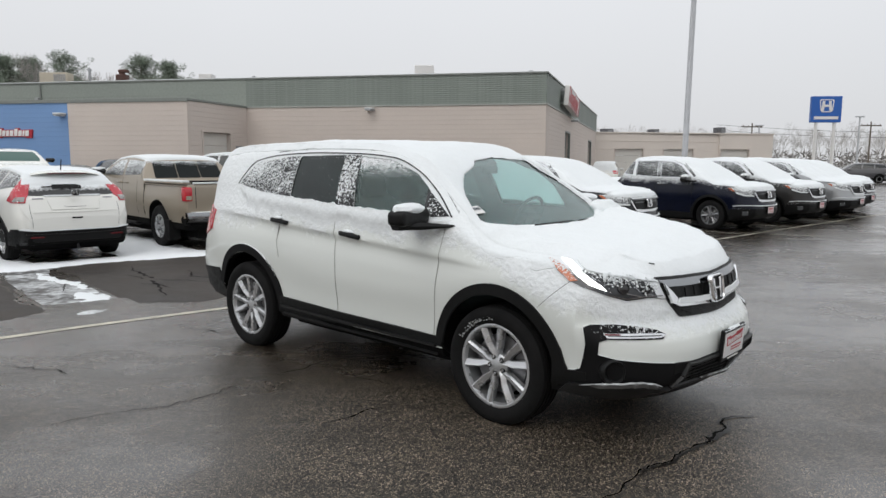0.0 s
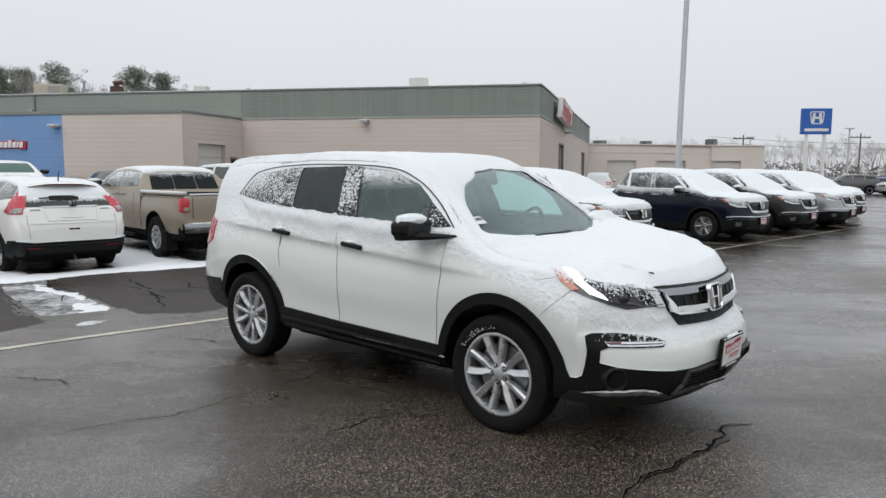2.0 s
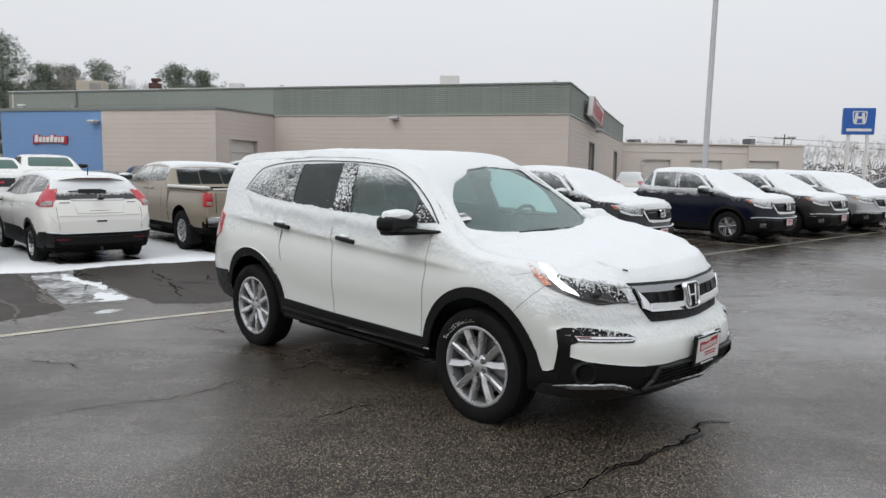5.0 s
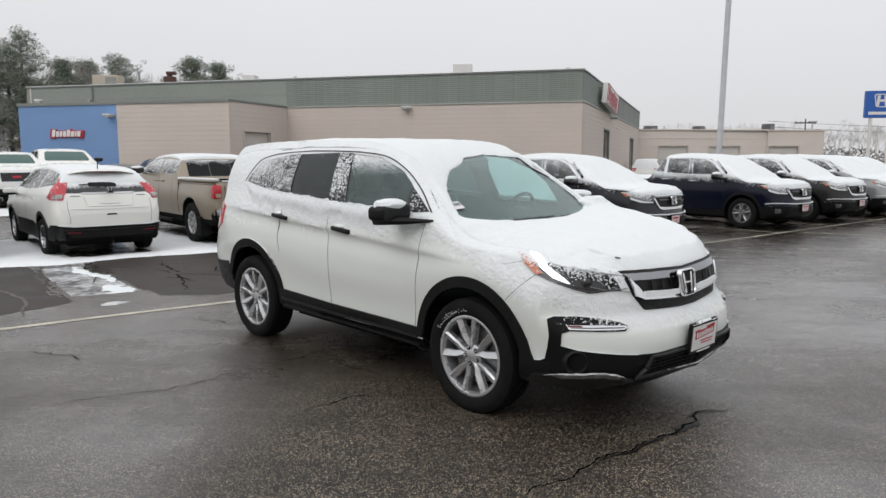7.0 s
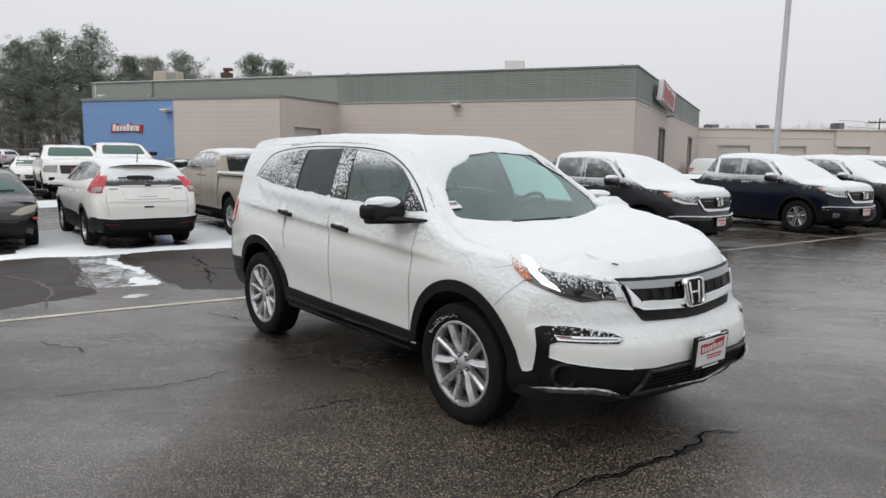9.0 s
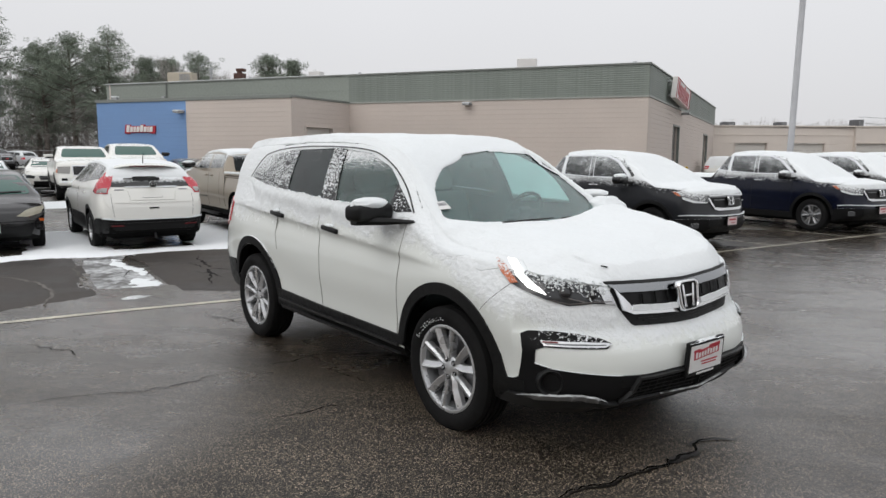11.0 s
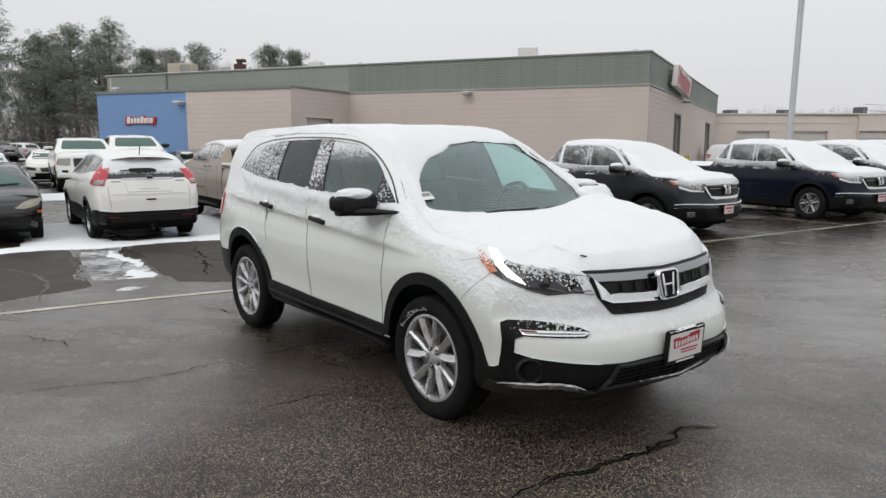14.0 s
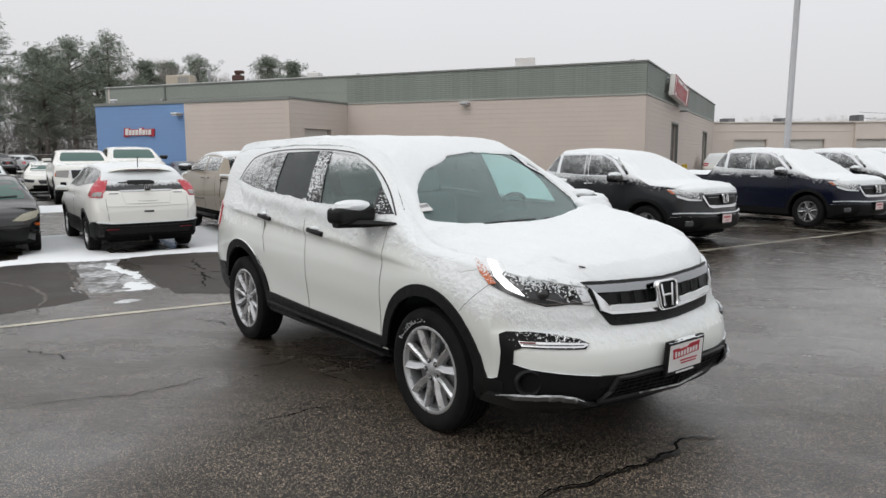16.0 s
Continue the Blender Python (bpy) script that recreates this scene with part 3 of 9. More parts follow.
def spoke_mesh(rim, w, base, tip, a, lean=0.0):
    """One wheel spoke, broader towards the rim, at angle a; lean swings its outer end; the wheel's outside is -y."""
    bm = bmesh.new()
    rows = []
    for t in (0.0, 0.12, 0.3, 0.5, 0.75, 1.0):
        r = 0.04 + (rim - 0.012 - 0.04) * t
        hw = base + (tip - base) * t ** 0.8
        y = -w * (0.64 + 0.13 * math.sin(t * math.pi * 0.6))
        skew = lean * t
        rows.append([(r, y + 0.04, -hw + skew), (r, y + 0.004, -hw * 0.86 + skew), (r, y, -hw * 0.5 + skew), (r, y - 0.003, hw * 0.3 + skew), (r, y + 0.004, hw * 0.86 + skew), (r, y + 0.04, hw + skew)])
    vs = grid_mesh(bm, rows)
    bm.faces.new([vs[0][k] for k in range(6)])
    bm.faces.new([vs[-1][k] for k in reversed(range(6))])
    bmesh.ops.recalc_face_normals(bm, faces=bm.faces)
    bmesh.ops.transform(bm, matrix=Matrix.Rotation(a, 4, 'Y'), verts=bm.verts)
    return bm


def blade_mesh(rim, w, a, off):
    """One kinked blade of a paired-spoke wheel: a slanted face with a bright machined ridge."""
    bm = bmesh.new()
    rows = []
    for t, hw, skew in ((0.0, 0.021, -0.010), (0.14, 0.021, -0.012), (0.26, 0.0215, -0.007), (0.40, 0.0225, 0.001), (0.7, 0.0245, 0.003), (0.92, 0.026, 0.004), (1.0, 0.030, 0.004)):
        r = 0.045 + (rim - 0.010 - 0.045) * t
        y = -w * (0.62 + 0.17 * math.sin(t * math.pi * 0.55))
        c = off * skew
        rows.append([(r, y + 0.045, c - off * hw), (r, y + 0.014, c - off * hw * 0.95), (r, y - 0.002, c + off * hw * 0.30), (r, y - 0.004, c + off * (hw * 0.30 + 0.005)), (r, y + 0.010, c + off * hw * 0.96), (r, y + 0.045, c + off * hw)])
    vs = grid_mesh(bm, rows)
    bm.faces.new([vs[0][k] for k in range(6)])
    bm.faces.new([vs[-1][k] for k in reversed(range(6))])
    ridge = {row[k] for row in vs for k in (2, 3)}
    for f in bm.faces:
        if len(f.verts) == 4 and all(v in ridge for v in f.verts):
            f.material_index = 1
    bmesh.ops.recalc_face_normals(bm, faces=bm.faces)
    bmesh.ops.transform(bm, matrix=Matrix.Rotation(a, 4, 'Y'), verts=bm.verts)
    return bm


WHEELS = {}


def wheel_kit(key, r, width, rim, spokes, alloy, pair):
    """Meshes of one kind of wheel, shared by all that are alike."""
    if key in WHEELS:
        return WHEELS[key]
    def keep(name, bm, mat, smooth=True):
        ob = link_mesh(name, bm, mat, smooth)
        me = ob.data
        bpy.data.objects.remove(ob)
        return me
    kit = {"tyre": keep("tyre", tyre_mesh(r, width, rim), RUBBER), "rim": keep("wheel", rim_lip(rim, width / 2), alloy), "barrel": keep("barrel", rim_barrel(rim, width / 2), BARREL)}
    kit["spokes"] = []
    for k in range(spokes):
        for off in ((-1, 1) if pair else (0,)):
            a = 2 * math.pi * k / spokes + off * pair + math.pi / 2
            if pair:
                kit["spokes"].append(keep("spoke", blade_mesh(rim, width / 2, a, -off), (alloy, ALLOY_BRIGHT), False))
                continue
            kit["spokes"].append(keep("spoke", spoke_mesh(rim, width / 2, 0.03, 0.052, a), alloy))
    bm = bmesh.new()
    lathe(bm, [(0.0, -width * 0.335), (0.028, -width * 0.335), (0.034, -width * 0.325), (0.068, -width * 0.30), (0.078, -width * 0.27), (0.078, -width * 0.1)], 'Y', 24)
    bmesh.ops.recalc_face_normals(bm, faces=bm.faces)
    kit["hub"] = keep("hub", bm, alloy)
    bm = bmesh.new()
    lathe(bm, [(0.0, -0.010), (0.0085, -0.010), (0.0105, -0.004), (0.0105, 0.010)], 'Y', 12)
    # black ring round each nut paints the shade of its hole
    cup = bmesh.new()
    lathe(cup, [(0.009, -0.002), (0.0165, -0.003), (0.0175, 0.004)], 'Y', 16)
    kit["nut"] = keep("lug_nut", bm, CHROME_SATIN)
    kit["cup"] = keep("nut_shade_ring", cup, GLOSS_BLACK)
    bm = bmesh.new()
    for k in range(-2, 3):
        box(bm, rim * 0.50, rim * 0.80, -width * 0.02, width * 0.16, -0.024, 0.024, 0.008, m=Matrix.Rotation(radians(k * 9 + 12), 4, 'Y'))
    kit["caliper"] = keep("brake_caliper", bm, STEEL)
    bm = bmesh.new()
    lathe(bm, [(0.06, -0.01), (rim * 0.72, -0.01), (rim * 0.72, 0.01), (0.06, 0.01)], 'Y', 32)
    bmesh.ops.recalc_face_normals(bm, faces=bm.faces)
    kit["disc"] = keep("brake_disc", bm, STEEL)
    bm = bmesh.new()
    lathe(bm, [(0.0, width * 0.2), (rim * 0.9, width * 0.2), (rim * 0.9, width * 0.28), (0.0, width * 0.28)], 'Y', 24)
    kit["back"] = keep("brake_backing", bm, DARK)
    WHEELS[key] = kit
    return kit


def fit_wheels(car, s, detail=True):
    r, width, rim = s["tyre"]
    kit = wheel_kit(s["wheel"], r, width, rim, *s["spokes"])
    for x in (0.0, -s["base"]):
        for side in (-1, 1):
            w = shared("wheel", kit["rim"], car)
            w.matrix_basis = pose(x, side * (s["track"] - width / 2), r - s.get("sink", 0.0), 0, s.get("turn", 12) * (1 if x else 2.3), 0 if side < 0 else 180)
            shared("tyre", kit["tyre"], w)
            shared("barrel", kit["barrel"], w)
            if detail or side < 0:
                for me in kit["spokes"]:
                    shared("spoke", me, w)
                shared("hub", kit["hub"], w)
                shared("brake_disc", kit["disc"], w, pose(0, -width * 0.05, 0))
                for k in range(5):
                    a = 2 * math.pi * k / 5
                    shared("lug_nut", kit["nut"], w, pose(0.057 * math.cos(a), -width * 0.325, 0.057 * math.sin(a)))
                    shared("nut_shade_ring", kit["cup"], w, pose(0.057 * math.cos(a), -width * 0.322, 0.057 * math.sin(a)))
                shared("brake_caliper", kit["caliper"], w, pose(0, 0, 0, 0, -s.get("turn", 12) * (1 if x else 2.3), 0))
            shared("brake_backing", kit["back"], w)


def wells(s, r=None):
    out = []
    for x in (0.0, -s["base"]):
        for side in (-1, 1):
            bm = bmesh.new()
            tube(bm, (x, side * 0.58, s["tyre"][0] + 0.01), (x, side * 1.4, s["tyre"][0] + 0.01), r or s["arch"], n=40)
            out.append(bm)
    return out


def mirror_parts(car, s, x, y, z, mat, snow=True, label="", size=1.0):
    """Door mirrors on both sides, each a shell with its foot and, where it has one, a cap of snow."""
    for side in (-1, 1):
        bm = bmesh.new()
        box(bm, -0.08, 0.09, -0.160, 0.160, -0.052, 0.052, 0.034, seg=4)
        for v in bm.verts:
            out = side * v.co.y / 0.155
            v.co.x *= (1.0 if v.co.x < 0 else 0.85) * (1 - 0.12 * out)
            v.co.z *= 1.0 - (0.10 * out if v.co.z > 0 else -0.02)
        bmesh.ops.transform(bm, matrix=pose(x, side * (y + 0.155 * size), z, 0, 0, side * -14) @ Matrix.Scale(size, 4), verts=bm.verts)
        shell = part("mirror", bm, mat, car, label, True)
        bm = bmesh.new()
        rows = []
        for t in np.linspace(0, 1, 7):
            yy = y - 0.04 + 0.31 * t * size
            w0, h0 = 0.10 - 0.01 * t, 0.009 + 0.015 * min(1, t * 2.2)
            xx = x + 0.20 * (1 - t) ** 1.5
            rows.append([(xx + w0 / 2, side * yy, z - 0.058), (xx + w0 / 3, side * yy, z - 0.058 + h0), (xx - w0 / 3, side * yy, z - 0.058 + h0), (xx - w0 / 2, side * yy, z - 0.058), (xx - w0 / 3, side * yy, z - 0.058 - h0), (xx + w0 / 3, side * yy, z - 0.058 - h0)])
        vs = grid_mesh(bm, rows, close_v=True)
        bm.faces.new(vs[-1])
        bmesh.ops.recalc_face_normals(bm, faces=bm.faces)
        part("mirror_foot", bm, PLASTIC, shell, "", True)
        if snow:
            bm = bmesh.new()
            bmesh.ops.create_icosphere(bm, subdivisions=3, radius=1.0)
            for v in bm.verts:
                v.co *= 1 + 0.12 * noise.noise(v.co * 2.2 + Vector((x, y, z))) + 0.07 * noise.noise(v.co * 7)
            bmesh.ops.transform(bm, matrix=pose(x, side * (y + 0.15 * size), z + 0.050 * size, 0, 0, side * -14) @ Matrix.Diagonal((0.086 * size, 0.152 * size, 0.046 * size, 1)), verts=bm.verts)
            part("mirror_snow", bm, SNOW, shell, "cap of fresh snow", True)


def plate_part(car, x, y, z, w, h, yaw, colours, frame_mat, tilt=0):
    """A number or dealer plate with plain bars for its writing."""
    m = pose(x, y, z, 0, tilt, yaw)
    bm = bmesh.new()
    box(bm, -0.014, 0.010, -w / 2 - 0.020, w / 2 + 0.020, -h / 2 - 0.026, h / 2 + 0.022, 0.006, m=m)
    fr = part("plate_frame", bm, frame_mat, car)
    bm = bmesh.new()
    box(bm, 0.010, 0.014, -w / 2, w / 2, -h / 2, h / 2, m=m)
    part("plate", bm, colours[0], fr)
    return fr, m


def spec(**k):
    """Turns lists of (x, value) pairs into curves."""
    return {n: curve(v) if n in ("top", "rail", "railw", "belt", "beltw", "midz", "midw", "bot") else v for n, v in k.items()}


def shoulder_crease(x, z):
    """The shoulder line that runs through the door handles: a full ledge above it, a hollow under it."""
    d = z - (1.098 - 0.062 * (x + 1.449))
    k = max(0.0, min(1.0, (x + 3.45) / 0.5)) * max(0.0, min(1.0, (0.05 - x) / 0.6))
    if d >= 0:
        return 0.017 * k * max(0.0, 1 - d / 0.16)
    return 0.017 * k * max(0.0, 1 + d / 0.03) - 0.006 * k * max(0.0, 1 - abs(d + 0.07) / 0.09)


SUV = spec(
    x0=-3.93, x1=1.13, base=2.82, track=0.972, tyre=(0.386, 0.245, 0.269), sink=0.012, arch=0.458, wheel="suv_alloy", spokes=(5, ALLOY, 0.255), steps=84,
    top=[(-3.93, 0.66), (-3.90, 0.98), (-3.85, 1.20), (-3.76, 1.50), (-3.66, 1.69), (-3.50, 1.755), (-2.9, 1.785), (-2.2, 1.795), (-1.5, 1.79), (-1.15, 1.765), (-0.95, 1.70), (-0.5, 1.46), (-0.02, 1.20), (0.12, 1.165), (0.5, 1.13), (0.8, 1.075), (0.93, 1.02), (0.985, 0.96), (1.03, 0.82), (1.07, 0.70), (1.11, 0.60), (1.13, 0.50)],
    rail=[(-3.93, 0.62), (-3.88, 0.96), (-3.77, 1.36), (-3.62, 1.64), (-3.44, 1.705), (-2.6, 1.745), (-2.0, 1.755), (-1.45, 1.745), (-1.12, 1.715), (-0.86, 1.63), (-0.65, 1.50), (-0.40, 1.335), (-0.22, 1.20), (-0.05, 1.125), (0.4, 1.09), (0.75, 1.03), (0.93, 0.95), (1.0, 0.86), (1.07, 0.66), (1.13, 0.47)],
    railw=[(-3.93, 0.50), (-3.85, 0.62), (-3.5, 0.685), (-3.0, 0.71), (-2.2, 0.735), (-1.4, 0.735), (-1.0, 0.735), (-0.6, 0.775), (-0.3, 0.83), (0.0, 0.855), (0.4, 0.835), (0.75, 0.76), (0.93, 0.66), (1.0, 0.58), (1.07, 0.42), (1.13, 0.18)],
    belt=[(-3.93, 0.60), (-3.86, 0.95), (-3.7, 1.25), (-3.5, 1.40), (-3.0, 1.37), (-2.4, 1.33), (-1.5, 1.275), (-0.6, 1.25), (-0.35, 1.20), (-0.1, 1.10), (0.3, 1.06), (0.7, 0.98), (0.9, 0.88), (1.0, 0.76), (1.07, 0.62), (1.13, 0.45)],
    beltw=[(-3.93, 0.56), (-3.86, 0.66), (-3.7, 0.75), (-3.4, 0.83), (-2.9, 0.89), (-2.3, 0.925), (-1.4, 0.935), (-0.5, 0.935), (0.0, 0.935), (0.4, 0.915), (0.7, 0.86), (0.88, 0.77), (0.98, 0.66), (1.07, 0.48), (1.13, 0.22)],
    midz=[(-3.93, 0.56), (-3.6, 0.78), (-3.2, 0.90), (-2.8, 0.925), (-2.4, 0.89), (-1.6, 0.80), (-0.7, 0.80), (-0.3, 0.885), (0.0, 0.91), (0.3, 0.86), (0.6, 0.74), (0.95, 0.62), (1.07, 0.54), (1.13, 0.43)],
    midw=[(-3.93, 0.66), (-3.85, 0.78), (-3.6, 0.90), (-3.2, 0.965), (-2.8, 0.985), (-2.0, 0.975), (-1.0, 0.975), (0.0, 0.99), (0.4, 0.99), (0.65, 0.975), (0.8, 0.935), (0.92, 0.84), (1.0, 0.72), (1.07, 0.55), (1.11, 0.40), (1.13, 0.26)],
    samples=(46, 7, 9), crease=shoulder_crease,
    nose_x=0.60, nose=(curve([(0.30, 0.60), (0.325, 0.90), (0.345, 1.04), (0.38, 1.09), (0.47, 1.110), (0.56, 1.112), (0.64, 1.10), (0.70, 1.065), (0.755, 1.02), (0.84, 1.0), (0.94, 0.978), (0.985, 0.95), (1.03, 0.88), (1.075, 0.76), (1.115, 0.60)]), curve([(0, 0), (0.3, 0.014), (0.5, 0.046), (0.65, 0.104), (0.78, 0.19), (0.88, 0.29), (0.94, 0.38), (1.0, 0.52)])),
    bot=[(-3.93, 0.54), (-3.85, 0.44), (-3.4, 0.36), (-2.3, 0.33), (-0.5, 0.33), (0.5, 0.31), (0.9, 0.33), (1.05, 0.36), (1.13, 0.42)],
)
WS = rounded([(-0.775, 1.265), (-0.30, 1.215), (0.30, 1.215), (0.765, 1.27), (0.705, 1.62), (0.57, 1.722), (-0.45, 1.722), (-0.64, 1.62)], 0.06)
# what the wipers have cleared, as (y, z) points
CLEARED = [(-0.765, 1.245), (0.0, 1.225), (0.5, 1.24), (0.735, 1.285), (0.700, 1.575), (0.645, 1.685), (0.2, 1.706), (-0.10, 1.678), (-0.20, 1.638), (-0.42, 1.582), (-0.50, 1.545), (-0.596, 1.488), (-0.66, 1.44), (-0.72, 1.364), (-0.755, 1.29)]


def depth_in(poly, u, v):
    """How far a point lies inside a polygon (negative outside)."""
    best, inside = 9.0, False
    for (a, b), (c, d) in zip(poly, poly[1:] + poly[:1]):
        t = max(0.0, min(1.0, ((u - a) * (c - a) + (v - b) * (d - b)) / ((c - a) ** 2 + (d - b) ** 2)))
        best = min(best, math.hypot(u - a - (c - a) * t, v - b - (d - b) * t))
        if (b > v) != (d > v) and u < a + (c - a) * (v - b) / (d - b):
            inside = not inside
    return best if inside else -best

WIN_Q = rounded([(-3.06, 1.455), (-2.88, 1.645), (-2.40, 1.70), (-2.42, 1.355)], 0.03)
WIN_R = rounded([(-2.24, 1.705), (-1.66, 1.715), (-1.60, 1.285), (-2.20, 1.32)], 0.025)
WIN_F = rounded([(-1.48, 1.707), (-1.12, 1.675), (-0.85, 1.58), (-0.70, 1.475), (-0.66, 1.285), (-1.38, 1.275)], 0.025)


def build_suv(m):
    s = SUV
    car = thing("suv", "white three-row suv covered in fresh snow, headlights lit", "car", m=m)
    solid = loft(s, stations(s))
    tree = BVHTree.FromBMesh(solid)
    cabin = loft(s, [-3.3 + 3.2 * i / 40 for i in range(41)], 0.045, 0.62)
    cutters = wells(s) + [cabin, prism(WIN_R, 'y', -1.4, 1.4), prism(WIN_F, 'y', -1.4, 1.4), prism(WS, 'x', -1.25, 1.5)]
    body = cut(solid, cutters, PAINT_WHITE, DARK, lambda x: s["bot"](x) + 0.07)
    body.parent = car
    side = -90

    def sp(name, poly, view, mat, both=True, label="", **k):
        return skin_part(name, tree, poly, view, mat, car, both, label, **k)

    # glass
    sp("windshield", WS, 0, GLASS_CLEAR, False, "wiped windshield glass", lift=-0.004, thick=0.004, cell=0.08).visible_shadow = False
    skin_part("front_door_window", tree, [(-x, z) for x, z in WIN_F], 90, GLASS_SNOWED, car, label="door window covered with thin snow", lift=-0.006, thick=0.004).visible_shadow = False
    for o in (skin_part("front_door_window", tree, WIN_F, side, GLASS_SIDE, car, lift=-0.006, thick=0.004), sp("rear_door_window", WIN_R, side, GLASS_PRIVACY, label="dark privacy glass", lift=-0.006, thick=0.004)):
        o.visible_shadow = False
    sp("quarter_window", WIN_Q, side, GLASS_DENSE, label="dark quarter glass flecked with snow", lift=0.002)
    sp("corner_window", [(-0.68, 1.455), (-0.45, 1.30), (-0.645, 1.287)], side, PILLAR_FLECKED, lift=0.004)
    # pillars and trim round the side windows
    sp("centre_pillar", [(-1.66, 1.715), (-1.48, 1.71), (-1.385, 1.275), (-1.60, 1.285)], side, PILLAR_FLECKED, label="black pillar flecked with snow")
    sp("rear_pillar", [(-2.40, 1.70), (-2.245, 1.706), (-2.205, 1.318), (-2.42, 1.35)], side, PILLAR_FLECKED, label="black pillar flecked with snow")
    sp("mirror_sail", [(-0.705, 1.475), (-0.68, 1.455), (-0.645, 1.287), (-0.665, 1.285)], side, GLOSS_BLACK)
    top = [(-3.09, 1.455), (-2.91, 1.66), (-2.42, 1.72), (-2.04, 1.731), (-1.5, 1.722), (-1.12, 1.692), (-0.84, 1.593), (-0.66, 1.477), (-0.43, 1.295)]
    line = curve(top)
    top = [(x, line(x)) for x in np.linspace(top[0][0], top[-1][0], 46)]
    sp("window_trim", strip(top, 0.0075), side, GLOSS_BLACK, lift=0.006, cell=0.1)
    sp("roof_seam", strip([(x + 0.02, z + 0.032) for x, z in top[8:]], 0.0032), side, PLASTIC_SNOWY, lift=0.003, cell=0.1)
    # shut lines
    for pts in ([(-1.575, 1.25), (-1.565, 1.0), (-1.555, 0.8), (-1.565, 0.49)], [(-0.44, 1.26), (-0.455, 1.08), (-0.495, 0.78), (-0.53, 0.48)], [(-2.25, 1.30), (-2.33, 1.0), (-2.30, 0.86)]):
        sp("shut_line", strip([tuple(Vector(a).lerp(Vector(b), t)) for a, b in zip(pts, pts[1:]) for t in np.linspace(0, 0.95, 14)] + [pts[-1]], 0.0036), side, SEAM, lift=0.003, thick=0.003, cell=0.2)
    sp("bumper_seam", strip([(0.345, 0.81), (0.45, 0.91), (0.545, 1.0)], 0.0025), side, TRIM_GREY, lift=0.002, thick=0.003)
    # sills and arch cladding
    sp("sill_cladding", [(-2.33, 0.520), (-1.55, 0.496), (-0.46, 0.484), (-0.44, 0.33), (-2.33, 0.35)], side, PLASTIC, label="black plastic sill cladding", lift=0.014, thick=0.016, cell=0.12)
    sp("sill_ridge", strip([(-2.30, 0.442), (-1.55, 0.428), (-0.50, 0.420)], 0.016), side, SHEEN_PLASTIC, lift=0.030, thick=0.022, cell=0.1)
    sp("sill_step", strip([(-2.28, 0.385), (-1.55, 0.372), (-0.50, 0.362)], 0.010), side, SHEEN_PLASTIC, lift=0.024, thick=0.016, cell=0.1)
    for cx, a0, a1 in ((0.0, 10, 173), (-2.82, -2, 165)):
        cz, cr = (0.398, 0.532) if cx else (0.388, 0.524)
        band = arc(cx + 0.012, cz, cr, a0, a1, 28) + arc(cx + 0.006, cz, cr - 0.072, a1, a0, 28)
        sp("arch_cladding", band, side, PLASTIC_SNOWY if cx else PLASTIC, label="black wheel arch cladding", lift=0.012, thick=0.016, cell=0.1)
    sp("arch_front_leg", [(0.450, 0.62), (0.500, 0.59), (0.528, 0.50), (0.545, 0.468), (0.66, 0.468), (0.66, 0.325), (0.42, 0.325), (0.44, 0.42)], side, PLASTIC, lift=0.012, thick=0.016)
    sp("rear_lower_bumper", [(-3.33, 0.66), (-3.28, 0.52), (-3.10, 0.34), (-3.8, 0.36), (-3.9, 0.62)], side, PLASTIC, lift=0.01, thick=0.012)
    # door handles with snow on them
    for x, z in ((-1.375, 1.112), (-2.275, 1.165)):
        for sd in (-1, 1):
            bm = bmesh.new()
            box(bm, x - 0.115, x + 0.115, sd * 0.962, sd * 0.997, z - 0.018, z + 0.018, 0.012, m=Matrix.Translation((x, 0, z)) @ pose(0, 0, 0, 0, 5, 0) @ Matrix.Translation((-x, 0, -z)))
            h = part("door_handle", bm, PLASTIC, car, "black door handle topped with snow", True)
            bm = bmesh.new()
            bmesh.ops.create_icosphere(bm, subdivisions=3, radius=1)
            for v in bm.verts:
                v.co *= 1 + 0.2 * noise.noise(v.co * 2 + Vector((x, 0, 0)))
            bmesh.ops.transform(bm, matrix=pose(x - 0.03, sd * 0.968, z + 0.026) @ Matrix.Diagonal((0.06, 0.022, 0.014, 1)), verts=bm.verts)
            part("handle_snow", bm, SNOW, h, "", True)
    # headlamps: amber marker, lit daytime lamp, clear lens
    def on_nose(view, *yz):
        return across(view, *[(s["nose"][0](z) - s["nose"][1](abs(y)), y, z) for y, z in yz])

    v = -42
    lamp = across(v, (0.371, -0.892, 1.095), (0.44, -0.858, 1.092), (0.56, -0.866, 1.053), (0.71, -0.783, 1.018), (0.885, -0.578, 0.982), (0.945, -0.56, 0.885), (0.895, -0.674, 0.893), (0.823, -0.789, 0.883), (0.748, -0.86, 0.91), (0.624, -0.929, 0.955), (0.555, -0.952, 0.982), (0.47, -0.948, 1.034))
    sp("headlamp", lamp, v, LENS_CLEAR, True, "headlamp with snow on its lens", lift=0.006, thick=0.02, cell=0.04)
    sp("lamp_chrome", across(v, (0.852, -0.612, 0.974), (0.885, -0.578, 0.976), (0.947, -0.557, 0.885), (0.925, -0.615, 0.888)), v, CHROME_SATIN, True, lift=0.011, thick=0.008)
    amber = across(v, (0.377, -0.905, 1.090), (0.431, -0.894, 1.080), (0.552, -0.926, 1.017), (0.594, -0.93, 0.986), (0.56, -0.952, 0.978), (0.475, -0.948, 1.034))
